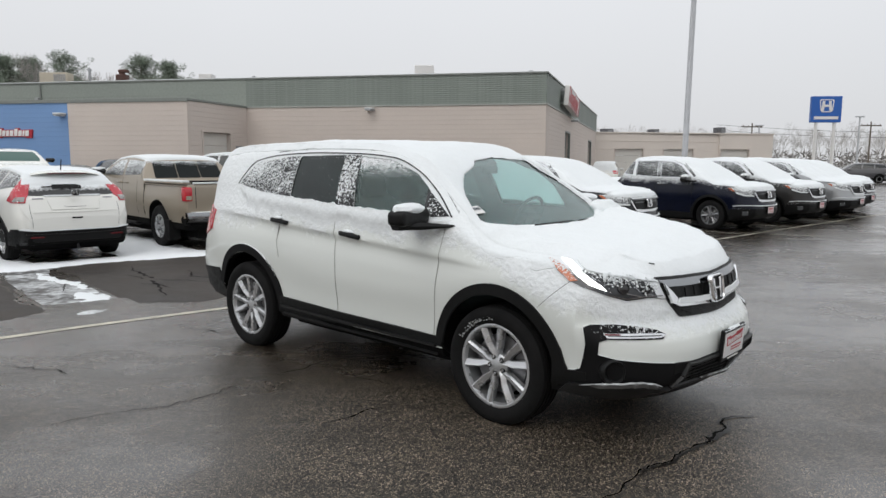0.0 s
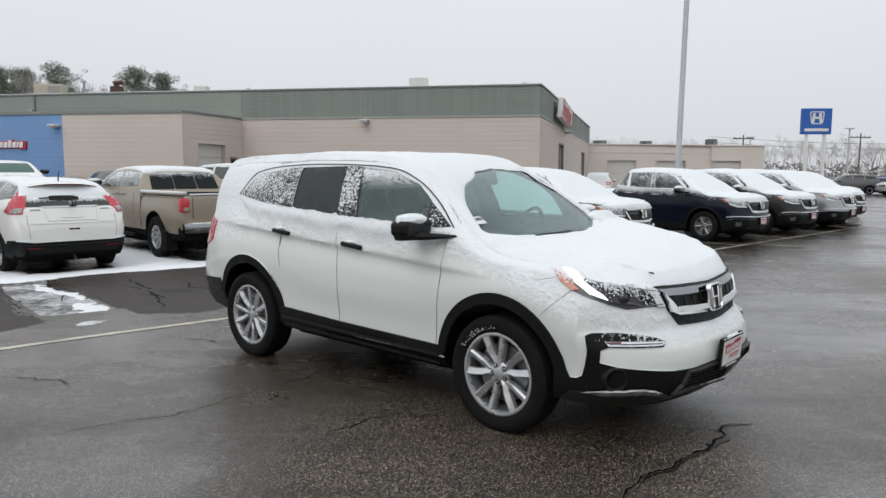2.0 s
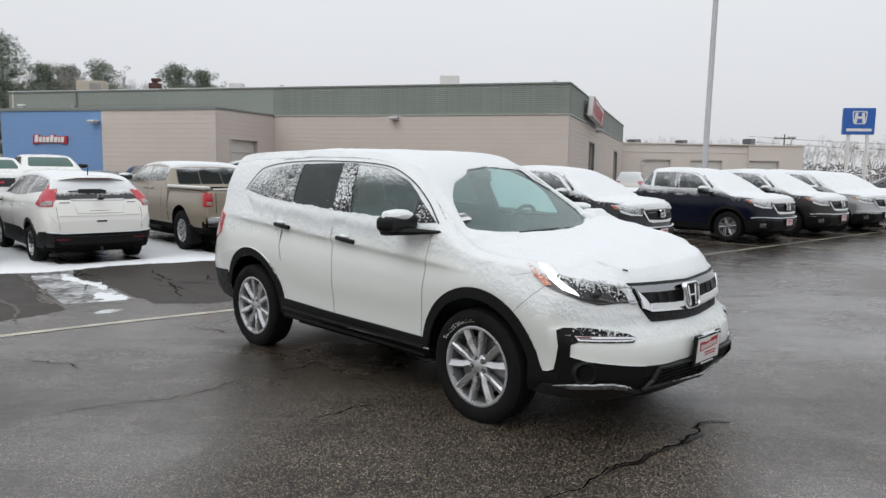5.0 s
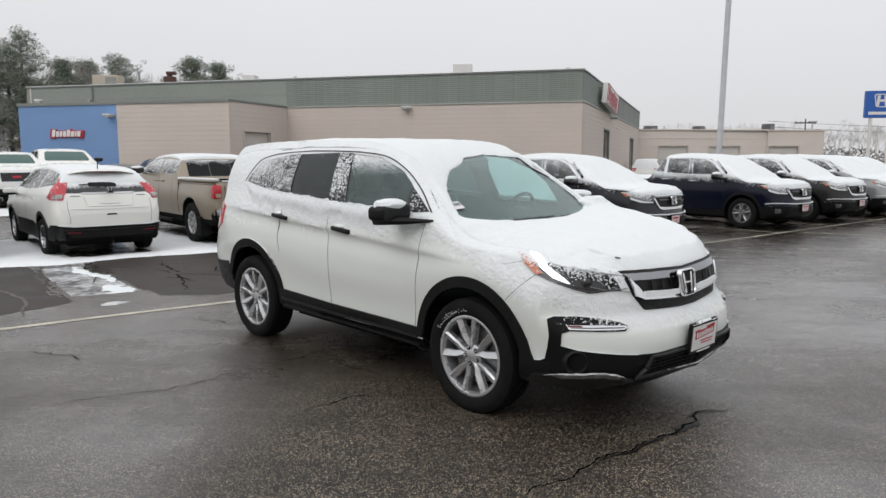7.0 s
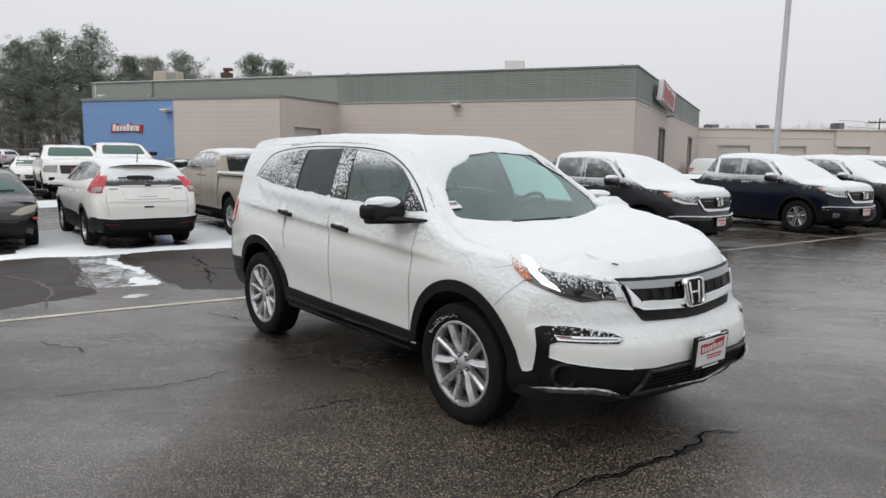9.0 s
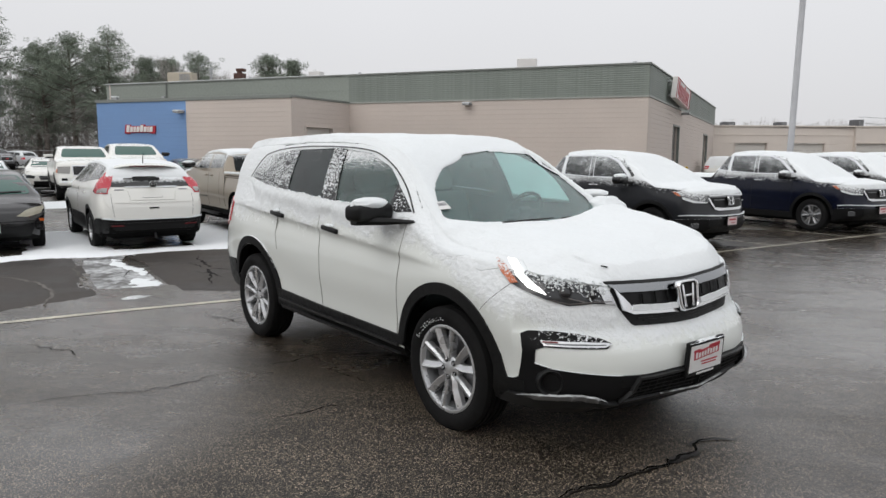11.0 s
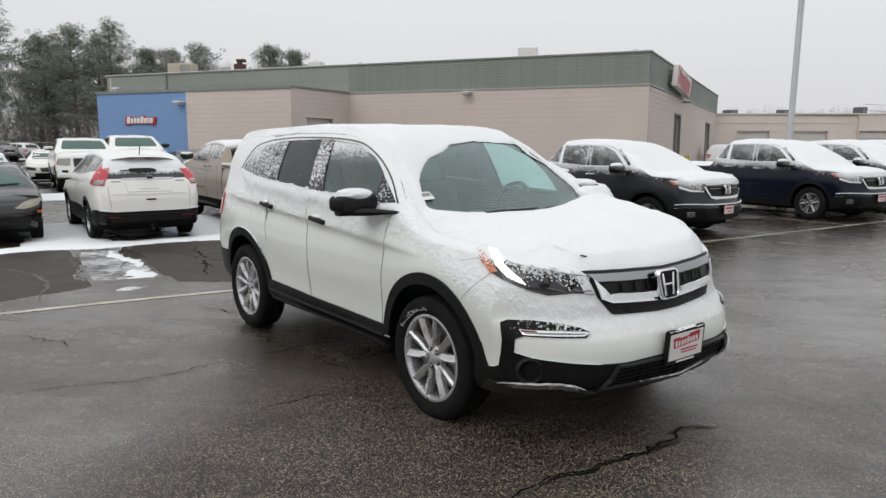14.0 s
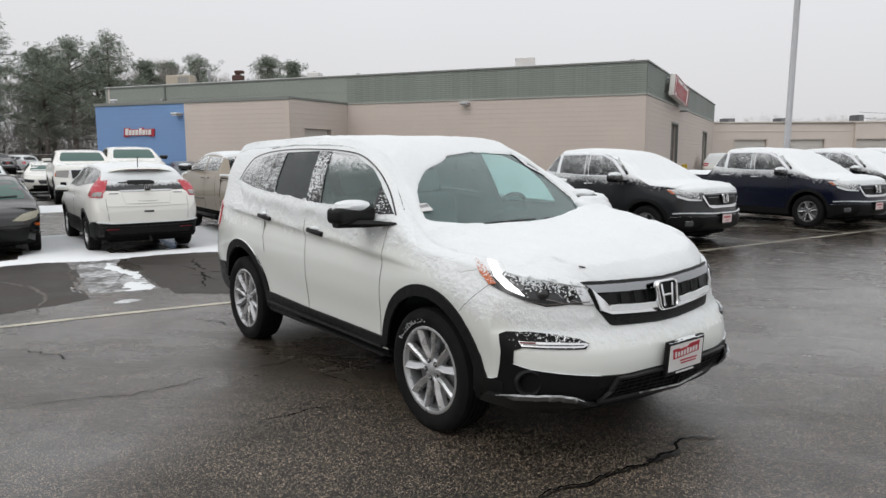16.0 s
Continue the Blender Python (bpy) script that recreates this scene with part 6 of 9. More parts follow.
def body_spec(front, base, rear, hw, roof, cowl, nose, belt, tail, wr, tyre, spokes, wheel, bed=None, arch=None, clear=0.26, bump=0.62, steps=64, turn=12):
    """A vehicle's outline from a few sizes. front, rear: overhangs; roof: (x of windshield head, x of roof's end, height at both, height mid);
    cowl, nose: (x, z); belt: heights at the front and the rear door; tail: (x, z) from the roof's end down to the bumper."""
    rx = -(base + rear)
    x0, x1, z0, z1, zm = roof
    cab_end = tail[0][0] if tail else x1
    low = [(rx, bump), (rx + 0.03, bump + 0.10)]
    if bed:
        low = [(rx, 0.72), (rx + 0.012, bed[1] - 0.05), (rx + 0.04, bed[1]), (bed[0] - 0.02, bed[1]), (bed[0] + 0.03, bed[1] + 0.10)]
    top = low + list(reversed(tail)) + [(x1, z1), ((x0 + x1) / 2, zm), (x0, z0), (cowl[0] - 0.1, cowl[1] + 0.06), cowl, ((cowl[0] + nose[0]) / 2, (cowl[1] * 0.45 + nose[1] * 0.55) + 0.03), nose, (front - 0.09, nose[1] - 0.09), (front - 0.05, (nose[1] + bump) / 2), (front - 0.02, bump), (front, bump - 0.11)]
    tcurve = curve(top)
    lim = (belt[0] + 0.12)

    def rail(x):
        z = tcurve(x)
        return z - (0.05 if z > belt[0] + 0.25 else 0.03) if z > 0.8 else z - 0.015

    def railw(x):
        z = tcurve(x)
        k = min(1.0, max(0.0, (z - belt[0]) / (zm - 0.08 - belt[0])))
        wide = hw * 0.90 if x > -0.6 or not bed else hw * 0.965
        w = wide + (wr - wide) * k
        return min(w, plan(x) - 0.03)

    plan = curve([(rx, hw * 0.78), (rx + 0.06, hw * 0.88), (rx + 0.3, hw * 0.955), (rx + 0.8, hw * 0.99), (-base / 2, hw * 0.985), (0.0, hw), (front * 0.45, hw * 0.99), (front * 0.72, hw * 0.94), (front * 0.86, hw * 0.84), (front * 0.95, hw * 0.66), (front, hw * 0.34)])
    if bed:
        plan = curve([(rx, hw * 0.94), (rx + 0.05, hw * 0.97), (rx + 0.4, hw), (-base / 2, hw * 0.985), (0.0, hw), (front * 0.5, hw * 0.99), (front * 0.78, hw * 0.93), (front * 0.92, hw * 0.80), (front, hw * 0.5)])

    def beltz(x):
        t = min(1.0, max(0.0, -x / base))
        z = belt[0] + (belt[1] - belt[0]) * t
        return min(z, tcurve(x) - 0.07 if tcurve(x) > 0.8 else tcurve(x) - 0.03)

    def beltw(x):
        return plan(x) - (0.05 if tcurve(x) > 0.8 else 0.02)

    s = dict(x0=rx, x1=front, base=base, track=hw - 0.02, tyre=tyre, arch=arch or tyre[0] + 0.075, wheel=wheel, spokes=spokes, steps=steps, turn=turn)
    nz = nose[1]
    s["nose_x"] = front * 0.58
    zt = tcurve(front * 0.58)
    s["nose"] = (curve([(clear - 0.01, front * 0.58), (clear + 0.03, front * 0.8), (clear + 0.07, front - 0.09), (clear + 0.16, front - 0.02), (max(bump - 0.06, clear + 0.2), front), (bump + 0.02, front - 0.02), ((bump + nz) / 2 + 0.02, front - 0.06), (nz - 0.06, front - 0.09), (nz, front - 0.15), (nz + (zt - nz) * 0.45, front * 0.74), (zt + 0.02, front * 0.57)]),
                 curve([(0, 0), (hw * 0.3, 0.012), (hw * 0.5, 0.045), (hw * 0.68, 0.11), (hw * 0.8, 0.18), (hw * 0.9, 0.27), (hw, 0.42)]))
    s["nose_z"] = (bump + nz) / 2 - 0.08
    s.update(top=tcurve, rail=rail, railw=railw, belt=beltz, beltw=beltw, midw=plan, midz=lambda x: min(0.78, beltz(x) - 0.08), bot=lambda x: clear + (0.12 if x < rx + 0.25 else 0.0) + (0.06 if x > front - 0.1 else 0))
    return s


def vehicle(name, label, s, paint, m, sides=(), ws=None, rw=None, glassy=GLASS_FAR, ws_mat=None, cuts=(), snow=0.04, keep=None, seed=1, group="", seams=(), clad=None, extras=None, mirror=None, mirror_mat=GLOSS_BLACK, detail=True, side_mat=None, frame_mat=None, snow_hood=1.0):
    """A whole parked vehicle; snow_hood thins the snow on its bonnet."""
    car = thing(name, label, "car" if "truck" not in name else "pickup truck", group, m)
    solid = loft(s, stations(s))
    tree = BVHTree.FromBMesh(solid)
    body = cut(solid, wells(s) + list(cuts), paint, DARK, lambda x: s["bot"](x) + 0.135)
    body.parent = car
    for nm, poly in sides:
        skin_part(nm, tree, rounded(poly, 0.035), -90, side_mat or glassy, car, True)
        if frame_mat:
            ring = rounded(poly, 0.035)
            skin_part("window_frame", tree, strip(ring + ring[:2], 0.018), -90, frame_mat, car, True, lift=0.009, cell=0.2)
    if ws:
        skin_part("windshield", tree, rounded(ws, 0.08), 0, ws_mat or glassy, car, cell=0.12)
    if rw:
        skin_part("rear_window", tree, rounded(rw, 0.07), 180, ws_mat or glassy, car, cell=0.12)
    for pts in seams:
        skin_part("shut_line", tree, strip(pts, 0.009), -90, PLASTIC, car, True, lift=0.002, thick=0.003, cell=0.15)
    if clad:
        for cx in (0.0, -s["base"]):
            band = arc(cx, s["tyre"][0], s["arch"] + 0.06, 4, 176, 16) + arc(cx, s["tyre"][0], s["arch"] - 0.005, 176, 4, 16)
            skin_part("arch_cladding", tree, band, -90, clad, car, True, lift=0.01, thick=0.014, cell=0.12)
        skin_part("sill_cladding", tree, [(-s["base"] + s["arch"], 0.42), (-s["arch"], 0.42), (-s["arch"], 0.29), (-s["base"] + s["arch"], 0.29)], -90, clad, car, True, lift=0.01, thick=0.014, cell=0.15)
    # unseen underbody box, added to keep light from below; dark strip at the tail
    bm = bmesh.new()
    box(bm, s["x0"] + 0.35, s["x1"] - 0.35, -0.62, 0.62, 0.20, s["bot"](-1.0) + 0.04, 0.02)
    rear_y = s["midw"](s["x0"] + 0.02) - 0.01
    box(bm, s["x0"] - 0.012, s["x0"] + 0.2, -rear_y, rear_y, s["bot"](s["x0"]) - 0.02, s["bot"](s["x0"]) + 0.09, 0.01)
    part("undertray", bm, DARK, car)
    if extras:
        extras(car, tree, s)
    if mirror:
        mirror_parts(car, s, *mirror, mirror_mat, snow > 0.02, "", 1.2 if group else 0.72 if s["midw"](-1.0) < 0.96 else 0.92)
    if snow:
        fine = (220, 80) if group else (120, 44)
        part("snow_cover", snow_cap(s, tree, s["x0"] + 0.03, s["x1"] - 0.03, *fine, snow, seed, (lambda x, y, z: keep(x, y, z) * (1 - (1 - snow_hood) * max(0.0, min(1.0, (x + 0.2) / 0.3)))) if keep else None, (lambda x: s["railw"](x) - 0.045 + max(0.0, min(1.0, (x + 0.45) / 0.45)) * (s["beltw"](x) + 0.055 - s["railw"](x))) if group else (lambda x: s["railw"](x) + 0.005 if x < -0.3 else s["beltw"](x) + 0.01), (lambda x: 0.10 if x < -0.3 else min(0.34, 0.10 + 0.6 * (x + 0.3))) if group else None, 1.0 if group else 0.7), SNOW, car, "layer of fresh snow", True)
    fit_wheels(car, s, detail)
    return car


# -- the two-cab trucks of the row --
ROW_TRUCK = body_spec(1.03, 3.18, 1.10, 0.995, (-1.08, -2.30, 1.74, 1.755, 1.785), (0.03, 1.195), (0.89, 1.085), (1.25, 1.33), [(-2.62, 1.22), (-2.50, 1.48), (-2.40, 1.70)], 0.74, (0.38, 0.245, 0.232), (5, ALLOY_DARK, 0.16), "dark_alloy", bed=(-2.64, 1.19))
ROW_SUV = body_spec(1.05, 2.82, 1.05, 0.99, (-1.08, -3.30, 1.74, 1.72, 1.79), (0.03, 1.195), (0.89, 1.08), (1.25, 1.36), [(-3.80, 1.0), (-3.68, 1.35), (-3.48, 1.66)], 0.74, (0.37, 0.245, 0.232), (5, ALLOY_DARK, 0.16), "dark_alloy")


def row_front(car, tree, s):
    """Nose of the row's vehicles: grille with chrome lip, lamps, badge, lower bumper and a dealer plate."""
    f = s["x1"]
    skin_part("grille", tree, rounded([(-0.52, 0.985), (0.52, 0.985), (0.44, 0.74), (-0.44, 0.74)], 0.05), 0, PLASTIC, car, lift=0.01, thick=0.02)
    skin_part("grille_bar", tree, [(-0.56, 1.0), (0.56, 1.0), (0.54, 0.965), (-0.54, 0.965)], 0, CHROME_DARK, car, lift=0.022, thick=0.02)
    for k in range(4):
        z = 0.78 + 0.045 * k
        skin_part("grille_slat", tree, [(-0.45, z), (0.45, z), (0.45, z + 0.012), (-0.45, z + 0.012)], 0, CHROME_DARK if k == 3 else PLASTIC, car, lift=0.02, thick=0.012, cell=0.2)
    skin_part("grille_lip", tree, strip([(-0.56, 0.96), (-0.50, 0.85), (-0.44, 0.765), (-0.36, 0.742), (0.36, 0.742), (0.44, 0.765), (0.50, 0.85), (0.56, 0.96)], 0.030), 0, CHROME, car, lift=0.024, thick=0.026, cell=0.08)
    for nm, pts, w in (("lip_snow", [(-0.42, 0.775), (-0.2, 0.760), (0.2, 0.760), (0.42, 0.775)], 0.020), ("bar_snow", [(-0.54, 0.995), (0.0, 1.002), (0.54, 0.995)], 0.022), ("bumper_snow", [(-0.60, 0.640), (-0.3, 0.628), (0.3, 0.628), (0.60, 0.640)], 0.022)):
        skin_part(nm, tree, strip(pts, w), 0, SNOW, car, False, "line of fresh snow", lift=0.034, thick=0.026, cell=0.06)
    badge(car, f - 0.015, 0.0, 0.90, 0.095, -10)
    v = -42
    skin_part("headlamp", tree, rounded(across(v, (0.40, -0.93, 1.07), (0.62, -0.88, 1.07), (0.90, -0.62, 1.0), (0.94, -0.56, 0.89), (0.80, -0.80, 0.90), (0.58, -0.93, 0.98)), 0.03), v, LENS_SNOWED, car, True, lift=0.01, thick=0.016)
    skin_part("lower_bumper", tree, across(v, (0.52, -0.97, 0.56), (0.80, -0.92, 0.585), (0.99, -0.60, 0.57), (1.02, -0.42, 0.56), (1.02, -0.42, 0.33), (0.80, -0.9, 0.30), (0.50, -0.97, 0.29)), v, PLASTIC_SNOWY, car, True, lift=0.012, thick=0.02)
    skin_part("lower_bumper", tree, rounded([(-0.60, 0.57), (0.60, 0.57), (0.58, 0.33), (-0.58, 0.33)], 0.03), 0, PLASTIC, car, lift=0.016, thick=0.02)
    skin_part("amber_marker", tree, across(v, (0.41, -0.935, 1.06), (0.50, -0.925, 1.055), (0.58, -0.93, 0.99), (0.54, -0.94, 0.985)), v, AMBER_FLECKED, car, True, "amber side marker under snow", lift=0.016, thick=0.012)
    skin_part("fog_lamp", tree, rounded(across(v, (0.80, -0.90, 0.505), (0.89, -0.79, 0.505), (0.89, -0.79, 0.42), (0.80, -0.90, 0.42)), 0.025), v, LENS_SNOWED, car, True, "pale fog lamp flecked with snow", lift=0.024, thick=0.012)
    skin_part("lamp_snow", tree, across(v, (0.60, -0.935, 0.975), (0.80, -0.805, 0.905), (0.93, -0.60, 0.885), (0.93, -0.62, 0.865), (0.80, -0.83, 0.872), (0.64, -0.94, 0.93)), v, SNOW, car, True, "smear of snow under the lamp", lift=0.012, thick=0.010, cell=0.05)
    skin_part("bumper_snow", tree, strip(across(v, (0.60, -0.975, 0.635), (0.74, -0.94, 0.648), (0.88, -0.84, 0.648), (1.0, -0.62, 0.642)), 0.015), v, SNOW, car, True, "line of fresh snow", lift=0.026, thick=0.026, cell=0.06)
    for sd in (-1, 1):
        sill = skin(tree, strip([(-2.45, 1.335), (-1.5, 1.285), (-0.62, 1.275)], 0.022), -90, 0.008, 0.008, 0.05)
        for vt in sill.verts:
            vt.co.z += 0.012 * noise.noise(vt.co * 14)
            vt.co.y *= -sd
        bmesh.ops.recalc_face_normals(sill, faces=sill.faces)
        part("sill_snow", sill, SNOW, car, "line of snow along the window sill", True)
    fr, pm = plate_part(car, f + 0.03, 0.0, 0.53, 0.30, 0.15, 0, (PLATE_PINK,), PLASTIC)
    for a, b, c, d in ((-0.11, 0.11, 0.012, 0.04), (-0.05, 0.08, -0.04, -0.028)):
        bm = bmesh.new()
        box(bm, 0.014, 0.017, a, b, c, d, m=pm)
        part("plate_bar", bm, SIGN_RED, fr)
    skin_part("windshield_pillar", tree, strip([(-1.14, 1.727), (-0.98, 1.685), (-0.82, 1.612), (-0.62, 1.462), (-0.46, 1.325)], 0.045), -90, PILLAR_FLECKED, car, True, "dark pillar flecked with snow", lift=0.012, thick=0.010, cell=0.08)
    skin_part("wiper", tree, strip([(-0.5, 1.225), (0.1, 1.235)], 0.02), 0, PLASTIC, car, lift=0.01, thick=0.012)


ROW_WINS = [("front_window", [(-1.47, 1.69), (-1.15, 1.67), (-0.90, 1.575), (-0.62, 1.36), (-0.58, 1.29), (-1.40, 1.29)]), ("rear_window_pane", [(-2.20, 1.69), (-1.57, 1.70), (-1.50, 1.29), (-2.15, 1.32)])]
ROW_TRUCK_WINS = ROW_WINS + [("quarter_pane", [(-2.40, 1.64), (-2.28, 1.685), (-2.24, 1.33), (-2.50, 1.36)])]
ROW_SUV_WINS = ROW_WINS + [("quarter_pane", [(-3.15, 1.46), (-2.95, 1.63), (-2.30, 1.68), (-2.25, 1.33)])]
ROW_SEAMS = ([(-1.54, 1.27), (-1.53, 0.9), (-1.54, 0.47)], [(-0.47, 1.22), (-0.49, 0.9), (-0.52, 0.45)], [(-2.26, 1.30), (-2.34, 1.05), (-2.32, 0.86)])


def nose_keep(front):
    return lambda x, y, z: max(0.0, min(1.0, (front - 0.06 - 0.42 * max(0, abs(y) - 0.45) - x) / 0.08))


def bed_cut(s, x0, x1, z0, z1, y):
    bm = bmesh.new()
    box(bm, x0, x1, -y, y, z0, z1)
    return bm


def row_handles(car, tree, s, xs=((-1.36, 1.13), (-2.16, 1.16)), mat=CHROME):
    for x, z in xs:
        for sd in (-1, 1):
            bm = bmesh.new()
            y = s["midw"](x) - 0.025
            box(bm, x - 0.11, x + 0.11, sd * (y - 0.01), sd * (y + 0.025), z - 0.016, z + 0.016, 0.01)
            part("door_handle", bm, mat, car, "", True)


def row_truck(label, paint, m, seed):
    def extras(car, tree, s):
        row_front(car, tree, s)
        row_handles(car, tree, s)
        skin_part("window_trim", tree, strip([(-2.52, 1.345), (-2.42, 1.655), (-2.26, 1.71), (-1.5, 1.72), (-1.14, 1.695), (-0.88, 1.60), (-0.52, 1.31)], 0.025), -90, CHROME, car, True, lift=0.01, cell=0.15)
        skin_part("centre_pillar", tree, [(-1.56, 1.70), (-1.48, 1.695), (-1.41, 1.29), (-1.49, 1.29)], -90, PILLAR_FLECKED, car, True)
    s = ROW_TRUCK
    return vehicle("crew_cab_truck", label, s, paint, m, ROW_TRUCK_WINS, ws=None, cuts=[bed_cut(s, -4.20, -2.72, 0.75, 1.5, 0.80)], snow=0.05, seed=seed, seams=ROW_SEAMS, clad=PLASTIC, extras=extras, mirror=(-0.60, 0.95, 1.26), keep=nose_keep(s["x1"]), snow_hood=0.6, group="row of parked vehicles", side_mat=GLASS_FLECKED, frame_mat=CHROME_SATIN)


def row_suv(label, paint, m, seed):
    def extras(car, tree, s):
        row_front(car, tree, s)
        row_handles(car, tree, s)
    s = ROW_SUV
    return vehicle("suv", label, s, paint, m, ROW_SUV_WINS, ws=None, snow=0.05, seed=seed, seams=ROW_SEAMS, clad=PLASTIC, extras=extras, mirror=(-0.60, 0.95, 1.26), keep=nose_keep(s["x1"]), snow_hood=0.6, group="row of parked vehicles", side_mat=GLASS_FLECKED, frame_mat=CHROME_SATIN)


# -- compact crossover, seen from behind --
XOVER = body_spec(0.92, 2.62, 0.99, 0.91, (-1.0, -2.95, 1.60, 1.57, 1.64), (-0.05, 1.12), (0.75, 0.95), (1.10, 1.22), [(-3.56, 0.98), (-3.50, 1.05), (-3.42, 1.18), (-3.28, 1.44), (-3.14, 1.545)], 0.62, (0.345, 0.225, 0.215), (5, ALLOY, 0.22), "crossover_alloy", bump=0.80, clear=0.25)


def xover_rear(car, tree, s):
    b = 180
    skin_part("rear_window", tree, rounded([(-0.60, 1.27), (0.60, 1.27), (0.55, 1.40), (0.47, 1.535), (-0.47, 1.535), (-0.55, 1.40)], 0.05), b, GLASS_CAKED, car, lift=0.004)
    # tall lamps: an upright inner edge, a foot that wraps round the corner, a horn that runs up the pillar
    v = -140
    lamp = across(v, (-3.46, -0.675, 1.055), (-3.42, -0.675, 1.20), (-3.36, -0.67, 1.33), (-3.22, -0.64, 1.50), (-3.15, -0.66, 1.52), (-3.20, -0.75, 1.36), (-3.20, -0.84, 1.18), (-3.12, -0.895, 1.085), (-3.30, -0.85, 1.05))
    skin_part("tail_lamp", tree, lamp, v, LENS_RED_SNOWED, car, True, "tall red tail lamp dusted with snow", lift=0.014, thick=0.03, cell=0.04)
    skin_part("lamp_inset", tree, rounded(across(v, (-3.45, -0.69, 1.068), (-3.43, -0.69, 1.14), (-3.33, -0.78, 1.14), (-3.30, -0.83, 1.068)), 0.012), v, LENS_PALE, car, True, "clear reversing lamp", lift=0.020, thick=0.03)
    skin_part("tailgate_band", tree, rounded([(-0.665, 1.275), (0.665, 1.275), (0.665, 1.175), (0.44, 1.165), (-0.44, 1.165), (-0.665, 1.175)], 0.015), b, BAND_SNOWED, car, False, "dark tailgate band dusted with snow", lift=0.010, thick=0.014, cell=0.05)
    skin_part("tailgate_chrome", tree, [(-0.43, 1.165), (0.43, 1.165), (0.42, 1.145), (-0.42, 1.145)], b, CHROME_SATIN, car, False, "chrome strip", lift=0.020, thick=0.02)
    skin_part("wiper_cowl", tree, rounded([(-0.27, 1.335), (0.10, 1.335), (0.17, 1.315), (0.17, 1.275), (-0.27, 1.275)], 0.015), b, PLASTIC, car, lift=0.028, thick=0.02)
    skin_part("wiper_snow", tree, strip([(-0.26, 1.343), (-0.08, 1.347), (0.09, 1.343)], 0.014), b, SNOW, car, False, "line of snow on the wiper", lift=0.036, thick=0.02, cell=0.05)
    skin_part("wiper", tree, strip([(0.15, 1.30), (-0.15, 1.312), (-0.42, 1.30)], 0.014), b, PLASTIC, car, lift=0.03, thick=0.012)
    badge(car, s["x0"] + 0.045, 0.0, 1.215, 0.058, 180)
    for a, c in (((-0.40, 1.14), (-0.36, 0.935)), ((0.40, 1.14), (0.36, 0.935)), ((-0.36, 0.935), (0.36, 0.935))):
        skin_part("plate_recess_edge", tree, strip([a, ((a[0] + c[0]) / 2, (a[1] + c[1]) / 2), c], 0.008), b, PAINT_WHITE_PLAIN, car, lift=0.012, thick=0.014, cell=0.1)
    skin_part("plate_holder", tree, strip([(-0.16, 0.995), (-0.15, 0.975), (0.15, 0.975), (0.16, 0.995)], 0.005), b, STEEL, car, lift=0.006)
    skin_part("tailgate_handle", tree, rounded([(-0.08, 0.80), (0.08, 0.80), (0.08, 0.775), (-0.08, 0.775)], 0.008), b, GLOSS_BLACK, car, lift=0.006)
    for sd in (-1, 1):
        skin_part("badge_bar", tree, [(sd * 0.45, 1.128), (sd * 0.60, 1.128), (sd * 0.60, 1.113), (sd * 0.45, 1.113)], b, STEEL, car, lift=0.006)
        skin_part("tailgate_seam", tree, strip([(sd * 0.66, 1.04), (sd * 0.665, 0.9), (sd * 0.64, 0.64)], 0.005), b, PLASTIC, car, lift=0.002, thick=0.003)
        skin_part("reflector", tree, rounded([(sd * 0.50, 0.485), (sd * 0.68, 0.492), (sd * 0.68, 0.470), (sd * 0.50, 0.465)], 0.005), b, LENS_DIM, car, lift=0.028, thick=0.01)
    skin_part("tailgate_fold", tree, strip([(-0.62, 0.895), (0.0, 0.885), (0.62, 0.895)], 0.012), b, PAINT_WHITE_PLAIN, car, lift=0.010, thick=0.012, cell=0.1)
    skin_part("rear_bumper", tree, rounded([(-0.90, 0.60), (-0.74, 0.615), (-0.60, 0.575), (0.60, 0.575), (0.74, 0.615), (0.90, 0.60), (0.90, 0.335), (-0.90, 0.335)], 0.01), b, PLASTIC, car, False, "black lower rear bumper", lift=0.018, thick=0.026)
    skin_part("bumper_ridge", tree, strip([(-0.74, 0.53), (0.0, 0.515), (0.74, 0.53)], 0.016), b, SHEEN_PLASTIC, car, lift=0.032, thick=0.02, cell=0.1)
    skin_part("bumper_side", tree, [(-3.20, 0.60), (-3.02, 0.47), (-2.97, 0.31), (-3.45, 0.32), (-3.5, 0.62)], -90, PLASTIC, car, True, lift=0.014, thick=0.016)
    # low spoiler lip with the brake lamp under it
    bm = bmesh.new()
    rows = []
    for y in np.linspace(-0.52, 0.52, 17):
        bow = 0.09 * (y / 0.52) ** 2
        drop = 0.05 * (abs(y) / 0.52) ** 3
        rows.append([(-3.02 + bow, y, 1.598 - drop), (-3.17 + bow, y, 1.586 - drop), (-3.222 + bow, y, 1.562 - drop), (-3.215 + bow, y, 1.553 - drop), (-3.10 + bow, y, 1.560 - drop)])
    grid_mesh(bm, rows, close_v=True)
    bmesh.ops.recalc_face_normals(bm, faces=bm.faces)
    sp = part("roof_spoiler", bm, PAINT_WHITE_PLAIN, car, "white roof spoiler under snow", True)
    bm = bmesh.new()
    box(bm, -3.222, -3.19, -0.30, 0.30, 1.540, 1.552, 0.003)
    part("brake_lamp", bm, LENS_DIM, sp)
    bm = bmesh.new()
    tube(bm, (-2.95, 0.02, 1.60), (-3.01, 0.02, 1.79), 0.010, 0.006, 6)
    part("antenna", bm, PLASTIC, car)
